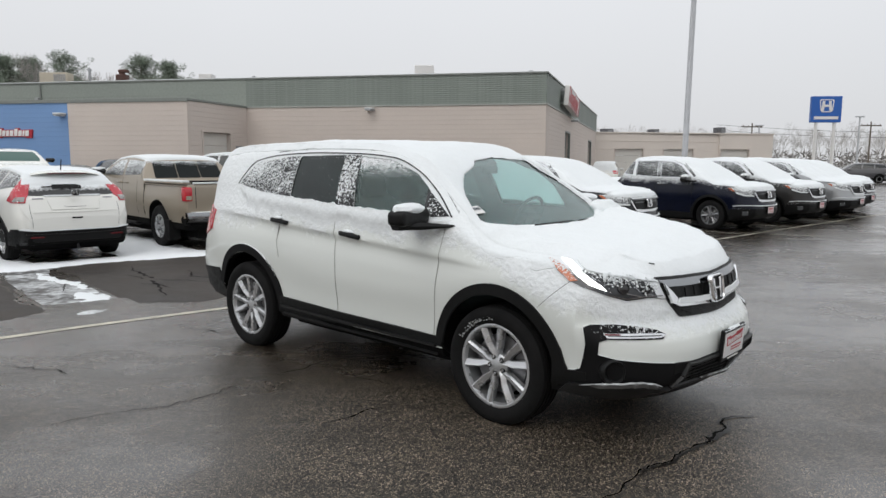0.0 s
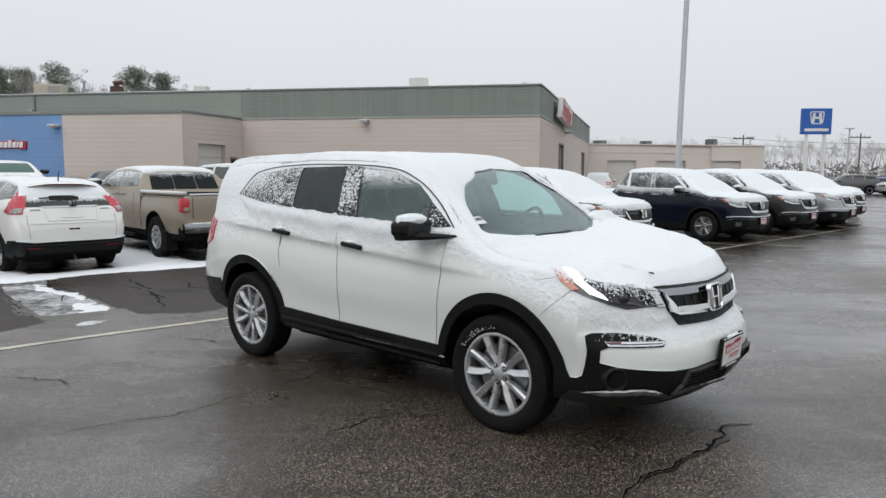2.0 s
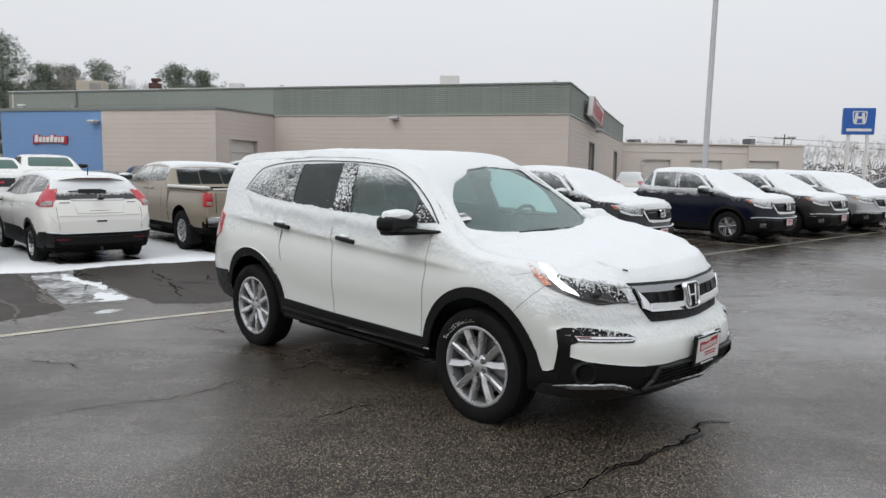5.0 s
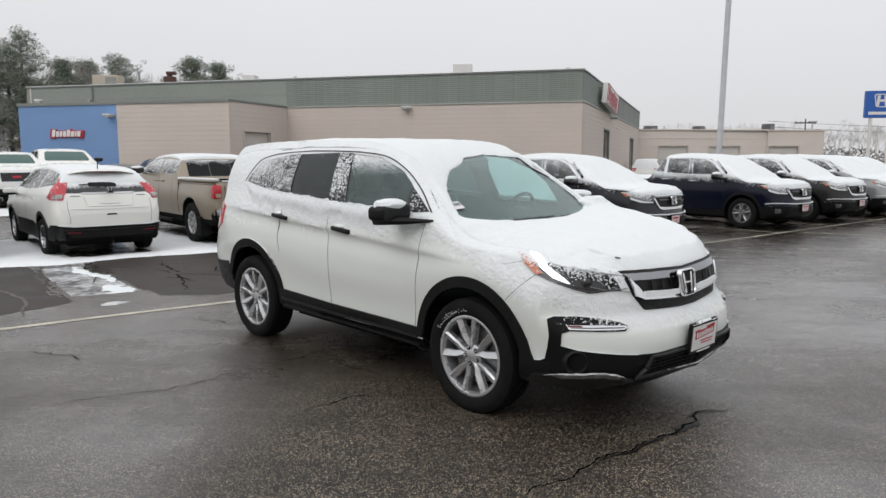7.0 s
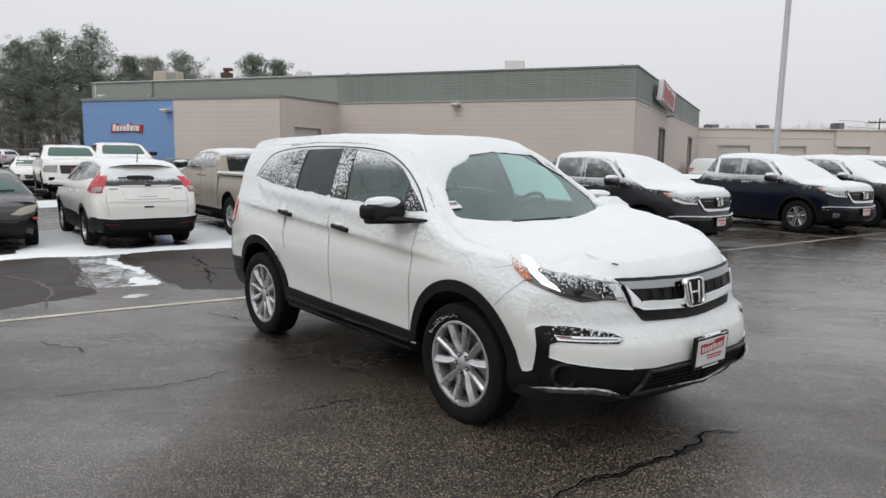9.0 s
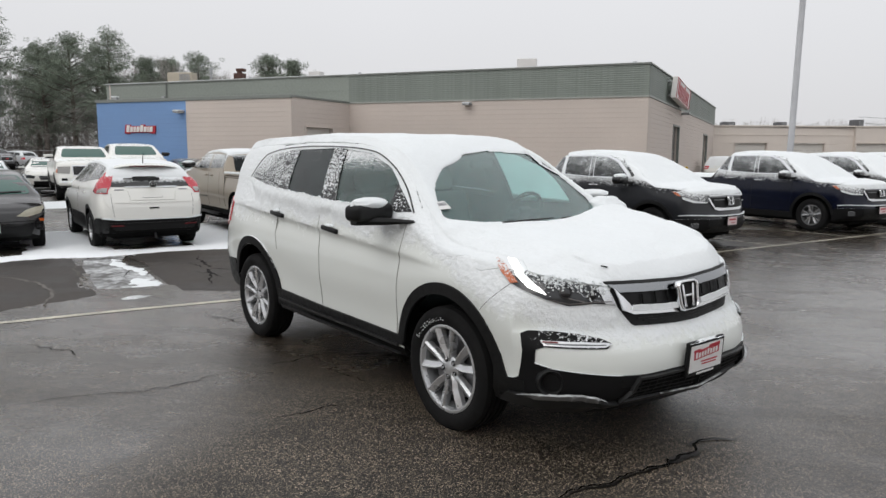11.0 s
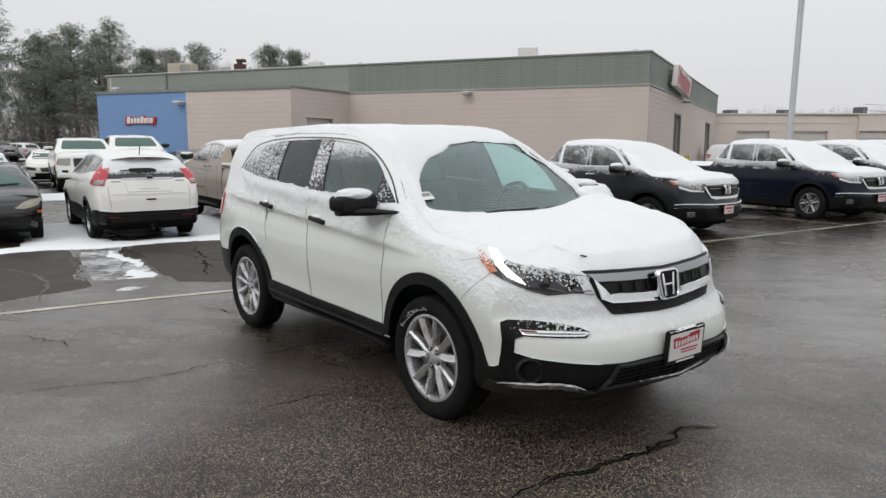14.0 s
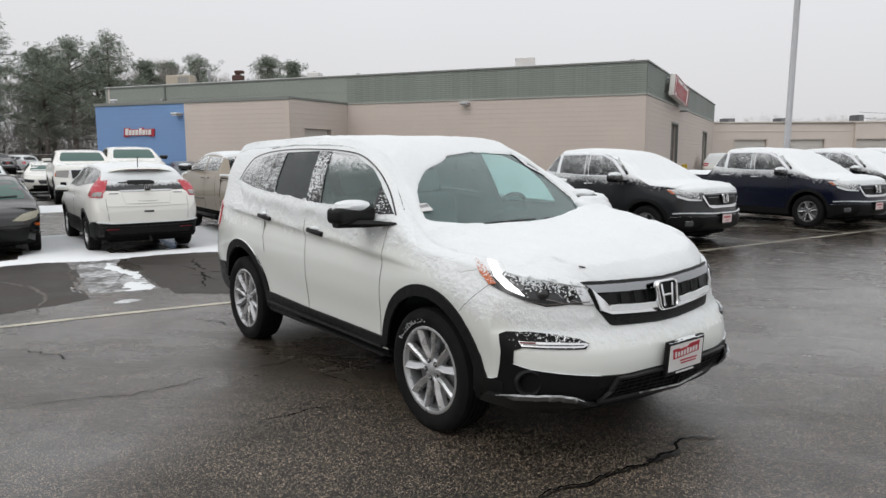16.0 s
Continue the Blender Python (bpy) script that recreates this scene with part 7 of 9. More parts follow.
    skin_part("bumper_snow", tree, [(-0.80, 0.622), (-0.74, 0.632), (-0.60, 0.592), (0.60, 0.592), (0.74, 0.632), (0.80, 0.622), (0.80, 0.610), (0.60, 0.577), (-0.60, 0.577), (-0.80, 0.610)], b, SNOW, car, False, "line of snow along the bumper", lift=0.032, thick=0.02)
    bm = bmesh.new()
    tube(bm, (-3.45, -0.03, 0.30), (-3.50, -0.03, 0.22), 0.02, 0.02, 8)
    part("tow_eye", bm, STEEL, car)
    row_handles(car, tree, s, ((-1.30, 1.0), (-2.1, 1.03)), PAINT_WHITE_PLAIN)


# -- full-size pickup --
TRUCK = body_spec(0.98, 3.26, 1.26, 1.0, (-0.92, -2.20, 1.72, 1.71, 1.755), (0.0, 1.32), (0.82, 1.20), (1.33, 1.30), [(-2.53, 1.30), (-2.50, 1.48), (-2.44, 1.67)], 0.775, (0.40, 0.265, 0.225), (5, ALLOY, 0.0), "truck_alloy", bed=(-2.58, 1.24), clear=0.38, bump=0.78, arch=0.50, turn=5)
TRUCK_WINS = [("front_window", [(-1.40, 1.665), (-1.02, 1.655), (-0.80, 1.58), (-0.42, 1.39), (-0.40, 1.345), (-1.42, 1.34)]), ("rear_side_window", [(-2.33, 1.635), (-1.50, 1.665), (-1.52, 1.345), (-2.36, 1.37)])]


def truck_rear(car, tree, s):
    b = 180
    x0 = s["x0"]
    for a, c, nm in ((-0.72, -0.25, "rear_pane"), (-0.235, 0.235, "rear_pane"), (0.25, 0.72, "rear_pane")):
        skin_part(nm, tree, rounded([(a, 1.30), (c, 1.30), (c * 0.95, 1.635), (a * 0.95, 1.635)], 0.03), b, GLASS_REAR, car, lift=0.008)
    for sd in (-1, 1):
        bm = bmesh.new()
        box(bm, x0 - 0.012, x0 + 0.16, sd * 0.85, sd * 1.005, 0.92, 1.18, 0.03)
        tl = part("tail_lamp", bm, LENS_RED, car, "tall red and clear tail lamp", True)
        bm = bmesh.new()
        box(bm, x0 - 0.018, x0 - 0.006, sd * 0.875, sd * 0.98, 0.95, 1.02, 0.015)
        part("lamp_inset", bm, LENS_OLD, tl, "", True)
        bm = bmesh.new()
        box(bm, x0 + 0.05, -2.62, sd * 0.84, sd * 1.01, 1.235, 1.258, 0.01)
        rl = part("bed_rail_cap", bm, PAINT_TAN, car, "tan bed rail cap", True)
        bm = bmesh.new()
        box(bm, x0 + 0.08, -2.64, sd * 0.86, sd * 0.99, 1.258, 1.295, 0.014)
        for v in bm.verts:
            v.co.z += 0.01 * noise.noise(Vector((v.co.x * 3, 0, 0)))
        part("rail_snow", bm, SNOW, rl, "snow along the bed rail", True)
        bm = bmesh.new()
        box(bm, -2.95 - 0.2, -2.95, sd * 0.80, sd * 1.02, 0.18, 0.55, 0.01, m=Matrix.Translation((-0.70, 0, 0)))
        part("mud_flap", bm, RUBBER, car)
        skin_part("tailgate_seam", tree, strip([(sd * 0.79, 1.22), (sd * 0.79, 0.80)], 0.012), b, PLASTIC, car, lift=0.002, thick=0.004)
        skin_part("arch_snow", tree, strip(arc(-3.26, 0.41, 0.520, 30, 150, 18), 0.022), sd * 90, SNOW, car, False, "snow along the wheel arch", lift=0.008, thick=0.014, cell=0.1) if sd < 0 else None
        skin_part("cab_gap", tree, strip([(-2.60, 1.22), (-2.60, 0.58)] if sd < 0 else [(2.60, 1.22), (2.60, 0.58)], 0.022), -90 if sd < 0 else 90, DARK, car, False, "dark gap between cab and bed", lift=0.003, thick=0.004, cell=0.15)
        skin_part("door_moulding", tree, strip([(-1.42, 0.74), (-0.55, 0.73)] if sd < 0 else [(1.42, 0.74), (0.55, 0.73)], 0.035), -90 if sd < 0 else 90, TAN_DARK, car, False, lift=0.012, thick=0.014, cell=0.2)
    bm = bmesh.new()
    rows = []
    for y in np.linspace(-0.98, 0.98, 15):
        bow = 0.10 * (abs(y) / 0.98) ** 4
        rows.append([(x0 - 0.14 + bow, y, 0.72), (x0 - 0.16 + bow, y, 0.66), (x0 - 0.15 + bow, y, 0.55), (x0 + 0.02, y, 0.52), (x0 + 0.05, y, 0.72)])
    grid_mesh(bm, rows, close_v=True)
    bmesh.ops.recalc_face_normals(bm, faces=bm.faces)
    bp = part("rear_bumper", bm, CHROME_MID, car, "chrome rear bumper with a snowy step", True)
    bm = bmesh.new()
    rows = [[(x0 - 0.13 + 0.10 * abs(y) ** 4, y, 0.722), (x0 - 0.07, y, 0.735 + 0.006 * noise.noise(Vector((y * 4, 0, 0)))), (x0 + 0.03, y, 0.722)] for y in np.linspace(-0.93, 0.93, 21)]
    grid_mesh(bm, rows)
    part("bumper_snow", bm, SNOW, bp, "", True)
    for k in range(2):
        bm = bmesh.new()
        box(bm, x0 - 0.170, x0 - 0.15, -0.70, 0.70, 0.585 + 0.045 * k, 0.60 + 0.045 * k, 0.004)
        part("bumper_step", bm, PLASTIC, bp)
    bm = bmesh.new()
    box(bm, x0 + 0.005, x0 + 0.08, -0.82, 0.82, 1.235, 1.262, 0.01)
    part("tailgate_snow", bm, SNOW, car, "snow along the tailgate", True)
    for k in range(6):
        y = 0.22 + 0.075 * k
        skin_part("tailgate_bar", tree, [(y, 0.932), (y + 0.055, 0.932), (y + 0.055, 0.888), (y, 0.888)], b, CHROME_SATIN, car, lift=0.008)
    bm = bmesh.new()
    box(bm, -2.2, -0.55, -1.0, -0.86, 0.36, 0.42, 0.02)
    box(bm, -2.2, -0.55, 0.86, 1.0, 0.36, 0.42, 0.02)
    part("running_board", bm, PLASTIC, car, "", True)
    row_handles(car, tree, s, ((-1.25, 1.20), (-1.65, 1.20)), PAINT_TAN)


def truck_front(car, tree, s):
    skin_part("grille", tree, rounded([(-0.46, 1.10), (0.46, 1.10), (0.44, 0.82), (-0.44, 0.82)], 0.04), 0, GLOSS_BLACK, car, lift=0.012, thick=0.02)
    skin_part("grille_lip", tree, strip([(-0.48, 1.11), (-0.46, 0.81), (0.46, 0.81), (0.48, 1.11), (-0.48, 1.11)], 0.03), 0, CHROME, car, lift=0.02, thick=0.02)
    for k in range(5):
        z = 0.85 + 0.05 * k
        skin_part("grille_slat", tree, [(-0.43, z), (0.43, z), (0.43, z + 0.015), (-0.43, z + 0.015)], 0, PLASTIC, car, lift=0.018, thick=0.012, cell=0.25)
    skin_part("badge_bar", tree, [(-0.13, 1.0), (0.13, 1.0), (0.13, 0.93), (-0.13, 0.93)], 0, SIGN_RED, car, lift=0.03)
    v = -30
    skin_part("headlamp", tree, rounded(across(v, (0.84, -0.52, 1.09), (0.62, -0.90, 1.08), (0.60, -0.93, 0.88), (0.84, -0.54, 0.86)), 0.03), v, LENS_PALE, car, True, lift=0.012)
    skin_part("amber_marker", tree, across(v, (0.63, -0.90, 1.0), (0.60, -0.93, 1.0), (0.59, -0.94, 0.90), (0.63, -0.90, 0.90)), v, LENS_AMBER, car, True, lift=0.018)
    skin_part("lower_bumper", tree, rounded([(-0.70, 0.60), (0.70, 0.60), (0.66, 0.45), (-0.66, 0.45)], 0.03), 0, PLASTIC, car, lift=0.014)
    skin_part("fog_lamp", tree, rounded(across(v, (0.86, -0.62, 0.72), (0.78, -0.80, 0.72), (0.78, -0.80, 0.62), (0.86, -0.62, 0.62)), 0.02), v, GLOSS_BLACK, car, True, lift=0.014)
    skin_part("rear_pane", tree, rounded([(-0.58, 1.38), (0.58, 1.38), (0.55, 1.65), (-0.55, 1.65)], 0.03), 180, GLASS_FAR, car, lift=0.008)


# -- small hatchback and saloons --
HATCH = body_spec(0.86, 2.61, 0.75, 0.85, (-0.88, -2.55, 1.39, 1.38, 1.44), (0.12, 1.00), (0.68, 0.80), (0.98, 1.02), [(-3.28, 0.90), (-3.10, 1.05), (-2.85, 1.28)], 0.56, (0.30, 0.195, 0.19), (5, ALLOY, 0.0), "small_alloy", bump=0.60, clear=0.20)
HATCH_WINS = [("front_window", [(-1.30, 1.34), (-0.95, 1.33), (-0.20, 1.00), (-1.28, 0.99)]), ("rear_side_window", [(-2.35, 1.30), (-1.38, 1.345), (-1.36, 0.99), (-2.35, 1.03)])]
SALOON = body_spec(0.95, 2.75, 1.10, 0.90, (-0.95, -2.35, 1.40, 1.38, 1.45), (0.10, 1.02), (0.72, 0.84), (1.0, 1.05), [(-3.75, 0.95), (-3.2, 1.08), (-2.8, 1.22)], 0.58, (0.32, 0.215, 0.205), (5, ALLOY, 0.0), "small_alloy", bump=0.66, clear=0.2)
SALOON_WINS = [("front_window", [(-1.40, 1.35), (-0.98, 1.34), (-0.25, 1.03), (-1.38, 1.02)]), ("rear_side_window", [(-2.50, 1.28), (-1.48, 1.355), (-1.46, 1.02), (-2.55, 1.07)])]
WAGON_SUV = body_spec(0.95, 2.75, 0.98, 0.94, (-1.0, -3.05, 1.66, 1.63, 1.70), (-0.02, 1.15), (0.78, 0.98), (1.14, 1.25), [(-3.60, 1.0), (-3.50, 1.28), (-3.25, 1.58)], 0.66, (0.36, 0.235, 0.22), (5, ALLOY, 0.22), "crossover_alloy", bump=0.75)
WAGON_WINS = [("front_window", [(-1.42, 1.58), (-1.0, 1.57), (-0.50, 1.22), (-1.40, 1.20)]), ("rear_side_window", [(-2.3, 1.58), (-1.5, 1.59), (-1.48, 1.20), (-2.3, 1.24)]), ("quarter_pane", [(-3.1, 1.50), (-2.4, 1.57), (-2.4, 1.25), (-3.2, 1.32)])]


def small_front(car, tree, s):
    f = s["x1"]
    skin_part("grille", tree, rounded([(-0.33, 0.70), (0.33, 0.70), (0.27, 0.61), (-0.27, 0.61)], 0.03), 0, GLOSS_BLACK, car, lift=0.01, thick=0.02)
    skin_part("badge_bar", tree, rounded([(-0.05, 0.672), (0.05, 0.672), (0.05, 0.642), (-0.05, 0.642)], 0.014), 0, CHROME_DARK, car, lift=0.02)
    v = -30
    skin_part("headlamp", tree, rounded(across(v, (0.42, -0.80, 0.83), (0.66, -0.56, 0.76), (0.80, -0.40, 0.66), (0.74, -0.58, 0.64), (0.56, -0.80, 0.70)), 0.04), v, LENS_OLD, car, True, "hazed headlamp", lift=0.012, thick=0.016)
    skin_part("marker", tree, rounded([(0.52, 0.60), (0.62, 0.60), (0.60, 0.55), (0.51, 0.55)], 0.01), -90, LENS_AMBER, car, True, lift=0.012)
    skin_part("lower_bumper", tree, rounded([(-0.66, 0.50), (0.66, 0.50), (0.60, 0.30), (-0.60, 0.30)], 0.04), 0, PLASTIC, car, lift=0.014, thick=0.018)
    skin_part("bumper_groove", tree, [(-0.76, 0.575), (0.76, 0.575), (0.76, 0.56), (-0.76, 0.56)], 0, PLASTIC, car, lift=0.006, cell=0.15)
    fr, pm = plate_part(car, f + 0.02, 0.02, 0.46, 0.30, 0.15, 0, (PLATE_GREEN,), PLASTIC)
    for a, b, c, d in ((-0.12, -0.03, -0.03, 0.03), (0.02, 0.12, -0.03, 0.03), (-0.09, 0.09, 0.05, 0.062)):
        bm = bmesh.new()
        box(bm, 0.014, 0.017, a, b, c, d, m=pm)
        part("plate_bar", bm, INK, fr)
    for y0, y1 in ((-0.55, 0.0), (0.0, 0.52)):
        skin_part("wiper", tree, strip([(y0, 1.03), (y1, 1.055)], 0.02), 0, PLASTIC, car, lift=0.015, thick=0.012)


def plain_front(car, tree, s):
    z = s["top"](s["x1"] - 0.1)
    skin_part("grille", tree, rounded([(-0.40, z - 0.06), (0.40, z - 0.06), (0.34, z - 0.22), (-0.34, z - 0.22)], 0.03), 0, GLOSS_BLACK, car, lift=0.01, thick=0.02)
    v = -38
    x = s["x1"]
    w = s["midw"](0)
    skin_part("headlamp", tree, rounded(across(v, (x - 0.5, -w + 0.05, z + 0.0), (x - 0.1, -w * 0.55, z - 0.06), (x - 0.1, -w * 0.6, z - 0.17), (x - 0.45, -w + 0.03, z - 0.13)), 0.03), v, LENS_CLEAR, car, True, lift=0.012)
    skin_part("lower_bumper", tree, rounded([(-0.6, 0.48), (0.6, 0.48), (0.56, 0.32), (-0.56, 0.32)], 0.04), 0, PLASTIC, car, lift=0.014)
    plain_rear(car, tree, s)


def plain_rear(car, tree, s):
    x = s["x0"]
    z = min(1.0, s["belt"](x + 0.25) - 0.05)
    w = s["midw"](x + 0.2)
    skin_part("tail_lamp", tree, rounded(across(-150, (x + 0.06, -w * 0.7, z + 0.1), (x + 0.25, -w, z + 0.1), (x + 0.25, -w, z - 0.1), (x + 0.06, -w * 0.7, z - 0.1)), 0.03), -150, LENS_RED, car, True, lift=0.012)
    skin_part("rear_bumper", tree, rounded([(-w * 0.85, 0.58), (w * 0.85, 0.58), (w * 0.8, 0.42), (-w * 0.8, 0.42)], 0.04), 180, PLASTIC, car, lift=0.012)

# ---- buildings ----
LOW_BLOCK = material("pale_tan_render", (0.66, 0.60, 0.545), 0.8, grain=16, bump=0.002, var=0.08, big=0.4)
DRIP = material("pale_drip_trim", (0.36, 0.37, 0.345), 0.55, grain=12, var=0.12)
BLOCK = material("tan_painted_block", (0.60, 0.532, 0.482), 0.8, grain=22, bump=0.002, var=0.07, big=0.5)
BLOCK_BLUE = material("blue_painted_block", (0.18, 0.31, 0.55), 0.75, grain=22, bump=0.002, var=0.08, big=0.5)
GREEN_RIB = material("weathered_green_cladding", (0.225, 0.255, 0.23), 0.6, grain=9, bump=0.002, var=0.18, big=0.35)
GREEN_PANEL = material("pale_green_cladding", (0.265, 0.295, 0.265), 0.6, grain=9, bump=0.002, var=0.12, big=0.3)
GREEN_TRIM = material("grey_green_trim", (0.20, 0.215, 0.20), 0.55, grain=12, var=0.12)
ROOFING = material("roof_membrane", (0.12, 0.12, 0.12), 0.9, grain=8, var=0.2)
DOOR_DARK = material("brown_door_paint", (0.10, 0.085, 0.075), 0.6, grain=25, var=0.12)
DOOR_PALE = material("pale_rolling_door", (0.62, 0.60, 0.56), 0.6, grain=12, var=0.06)
METAL_GREY = material("galvanised_metal", (0.38, 0.39, 0.40), 0.5, 0.6, grain=14, var=0.15)
UNIT_TAN = material("tan_unit_casing", (0.50, 0.45, 0.36), 0.6, grain=12, var=0.1)
UNIT_DARK = material("dark_unit_casing", (0.13, 0.13, 0.135), 0.7, grain=14, var=0.2)
RUST = material("rusty_brown_metal", (0.09, 0.045, 0.035), 0.8, grain=18, var=0.25)
YELLOW = material("safety_yellow", (0.62, 0.42, 0.03), 0.5, grain=20, var=0.08)


def frame_of(a, b):
    """Local axes of a wall from a to b: x along it, y into the building (to the right of a to b is outside for walls listed so), z up."""
    a, b = Vector((*a, 0)), Vector((*b, 0))
    x = (b - a).normalized()
    y = Vector((-x.y, x.x, 0))
    m = Matrix((x, y, Vector((0, 0, 1)))).transposed().to_4x4()
    return Matrix.Translation(a) @ m, (b - a).length


def ribbed(bm, x0, x1, z0, z1, pitch, depth, y=0.0, face=0.86):
    """Courses of a wall face, each one a slab that stands proud of its joint; outside is -y."""
    n = max(1, round((z1 - z0) / pitch))
    h = (z1 - z0) / n
    for i in range(n):
        c = z0 + h * i
        g = h * (1 - face) / 2
        v = [bm.verts.new(p) for p in ((x0, y, c), (x1, y, c), (x0, y - depth, c + g), (x1, y - depth, c + g), (x0, y - depth, c + h - g), (x1, y - depth, c + h - g), (x0, y, c + h), (x1, y, c + h))]
        for q in ((0, 1, 3, 2), (2, 3, 5, 4), (4, 5, 7, 6)):
            bm.faces.new([v[k] for k in q])


def wall(name, a, b, z0, z1, mat, label, pitch=0.2, depth=0.009, holes=(), thick=0.3, face=0.91):
    """A wall with openings through it. holes: (from, to, bottom, top) along the wall."""
    m, length = frame_of(a, b)
    bm = bmesh.new()
    cuts = sorted({0.0, length, *[h[0] for h in holes], *[h[1] for h in holes]})
    for s0, s1 in zip(cuts, cuts[1:]):
        spans = [(z0, z1)]
        for h in holes:
            if h[0] <= s0 + 1e-6 and s1 <= h[1] + 1e-6:
                spans = [(z0, h[2]), (h[3], z1)]
        for c, d in spans:
            if d - c > 0.02:
                box(bm, s0, s1, 0.0, thick, c, d)
                if pitch >= 0.1:
                    ribbed(bm, s0, s1, c, d, pitch, depth, 0.0, face)
    ob = tagged(link_mesh(name, bm, mat), label, "wall", kind="structure")
    ob.matrix_world = m
    if pitch < 0.1:
        n = round((z1 - z0) / pitch)
        rib = bmesh.new()
        ribbed(rib, 0.0, length, 0.0, (z1 - z0) / n, pitch, depth, 0.0, face)
        first = part("rib", rib, mat, ob)
        first.matrix_basis = pose(0, -0.001, z0)
        for k in range(1, n):
            shared("rib", first.data, ob, pose(0, -0.001, z0 + (z1 - z0) * k / n))
    return ob, m, length


C0, I0, P0, L0, E0, S0 = (4.28, 30.8), (-9.47, 33.79), (-10.72, 29.5), (-21.69, 31.86), (-24.78, 37.13), (12.35, 58.9)
B0 = (-16.31, 30.70)
wall("wall_main", I0, C0, 0, 4.10, BLOCK, "tan painted block wall of the workshop", holes=[(0.75, 2.2, 1.2, 2.33)])
wall_side, m_side, len_side = wall("wall_side", C0, S0, 0, 4.10, BLOCK, "tan painted block side wall with two tall doorways", holes=[(7.2, 9.4, 0, 3.2), (21.6, 24.2, 0, 3.15)])
wall_ret, m_ret, len_ret = wall("wall_return", P0, I0, 0, 4.10, BLOCK, "short tan block wall with a rolling door", holes=[(1.0, 3.05, 0, 2.86), (3.46, 4.14, 1.5, 2.31)])
wall("wall_annex", B0, P0, 0, 4.10, BLOCK, "tan painted block wall of the annex")
wall("wall_blue", L0, B0, 0, 4.06, BLOCK_BLUE, "bright blue painted block wall of the annex", depth=0.005, face=0.955)
wall("wall_annex_end", (-24.5, 37.1), L0, 0, 4.06, BLOCK_BLUE, "blue end wall of the annex", depth=0.005, face=0.955)
wall("fascia_main", I0, C0, 4.16, 5.42, GREEN_RIB, "weathered dark green ribbed metal fascia", pitch=0.09, depth=0.012, face=0.6)
wall("fascia_left", E0, (I0[0] - 0.002, I0[1]), 4.0, 5.42, GREEN_PANEL, "paler green panelled fascia", pitch=0.7, depth=0.01, face=0.97)
wall("fascia_side", C0, S0, 4.16, 5.42, GREEN_RIB, "weathered green fascia on the side wall", pitch=0.09, depth=0.012, face=0.6)
# no such wall is known: added behind the camera to hold back low sky light
wall("wall_light_blocker", (70.0, -13.0), (-70.0, -13.0), 0, 5.2, BLOCK, "unseen tan wall behind the camera, added to block low light", thick=0.3, pitch=1.0)
wall("wall_back", S0, (-16.8, 66.6), 0, 5.42, BLOCK, "tan block rear wall")
wall("wall_west", (-16.8, 66.6), E0, 0, 5.42, BLOCK, "tan block west wall")


def trim_run(name, a, b, z0, z1, out, mat, label):
    m, length = frame_of(a, b)
    bm = bmesh.new()
    box(bm, -out * 0.6, length + out * 0.6, -out, 0.05, z0, z1, 0.01)
    ob = tagged(link_mesh(name, bm, mat), label, "trim", kind="structure")
    ob.matrix_world = m


trim_run("trim_main", I0, C0, 4.10, 4.165, 0.05, DRIP, "grey-green metal drip trim")
trim_run("trim_side", C0, S0, 4.10, 4.165, 0.05, DRIP, "grey-green metal drip trim")
trim_run("trim_annex", L0, P0, 4.06, 4.20, 0.06, GREEN_TRIM, "grey-green metal roof edge of the annex")
trim_run("trim_return", P0, I0, 4.10, 4.20, 0.05, GREEN_TRIM, "grey-green metal roof edge of the annex")
trim_run("coping_main", E0, C0, 5.42, 5.49, 0.06, GREEN_TRIM, "grey-green metal coping")
trim_run("coping_side", C0, S0, 5.42, 5.49, 0.06, GREEN_TRIM, "grey-green metal coping")
trim_run("trim_snow", E0, C0, 5.49, 5.515, 0.05, SNOW, "thin line of snow on the metal coping")
bm = bmesh.new()
bm.faces.new([bm.verts.new((*p, 5.40)) for p in (E0, C0, S0, (-16.8, 66.6))])
tagged(link_mesh("roof_main", bm, ROOFING), "flat grey membrane roof", "roof", kind="structure")
bm = bmesh.new()
bm.faces.new([bm.verts.new((*p, 4.08)) for p in (L0, P0, I0, (-24.5, 37.0))])
tagged(link_mesh("roof_annex", bm, ROOFING), "flat roof of the annex", "roof", kind="structure")


def rolling_door(name, m, s0, s1, z1, mat, label, recess=0.18, panels=5):
    d = thing(name, label, "door", m=m, kind="structure")
    n = panels
    for k in range(n):
        bm = bmesh.new()
        box(bm, s0 + 0.02, s1 - 0.02, recess, recess + 0.05, z1 * k / n + 0.008, z1 * (k + 1) / n - 0.008, 0.01)
        part("panel", bm, mat, d)
    bm = bmesh.new()
    for a, b in ((s0 - 0.09, s0 + 0.01), (s1 - 0.01, s1 + 0.09)):
        box(bm, a, b, -0.03, 0.1, 0, z1 + 0.09)
    box(bm, s0 + 0.01, s1 - 0.01, -0.03, 0.1, z1, z1 + 0.09)
    part("door_frame", bm, GREEN_TRIM if mat is DOOR_DARK else BLOCK, d)
    return d


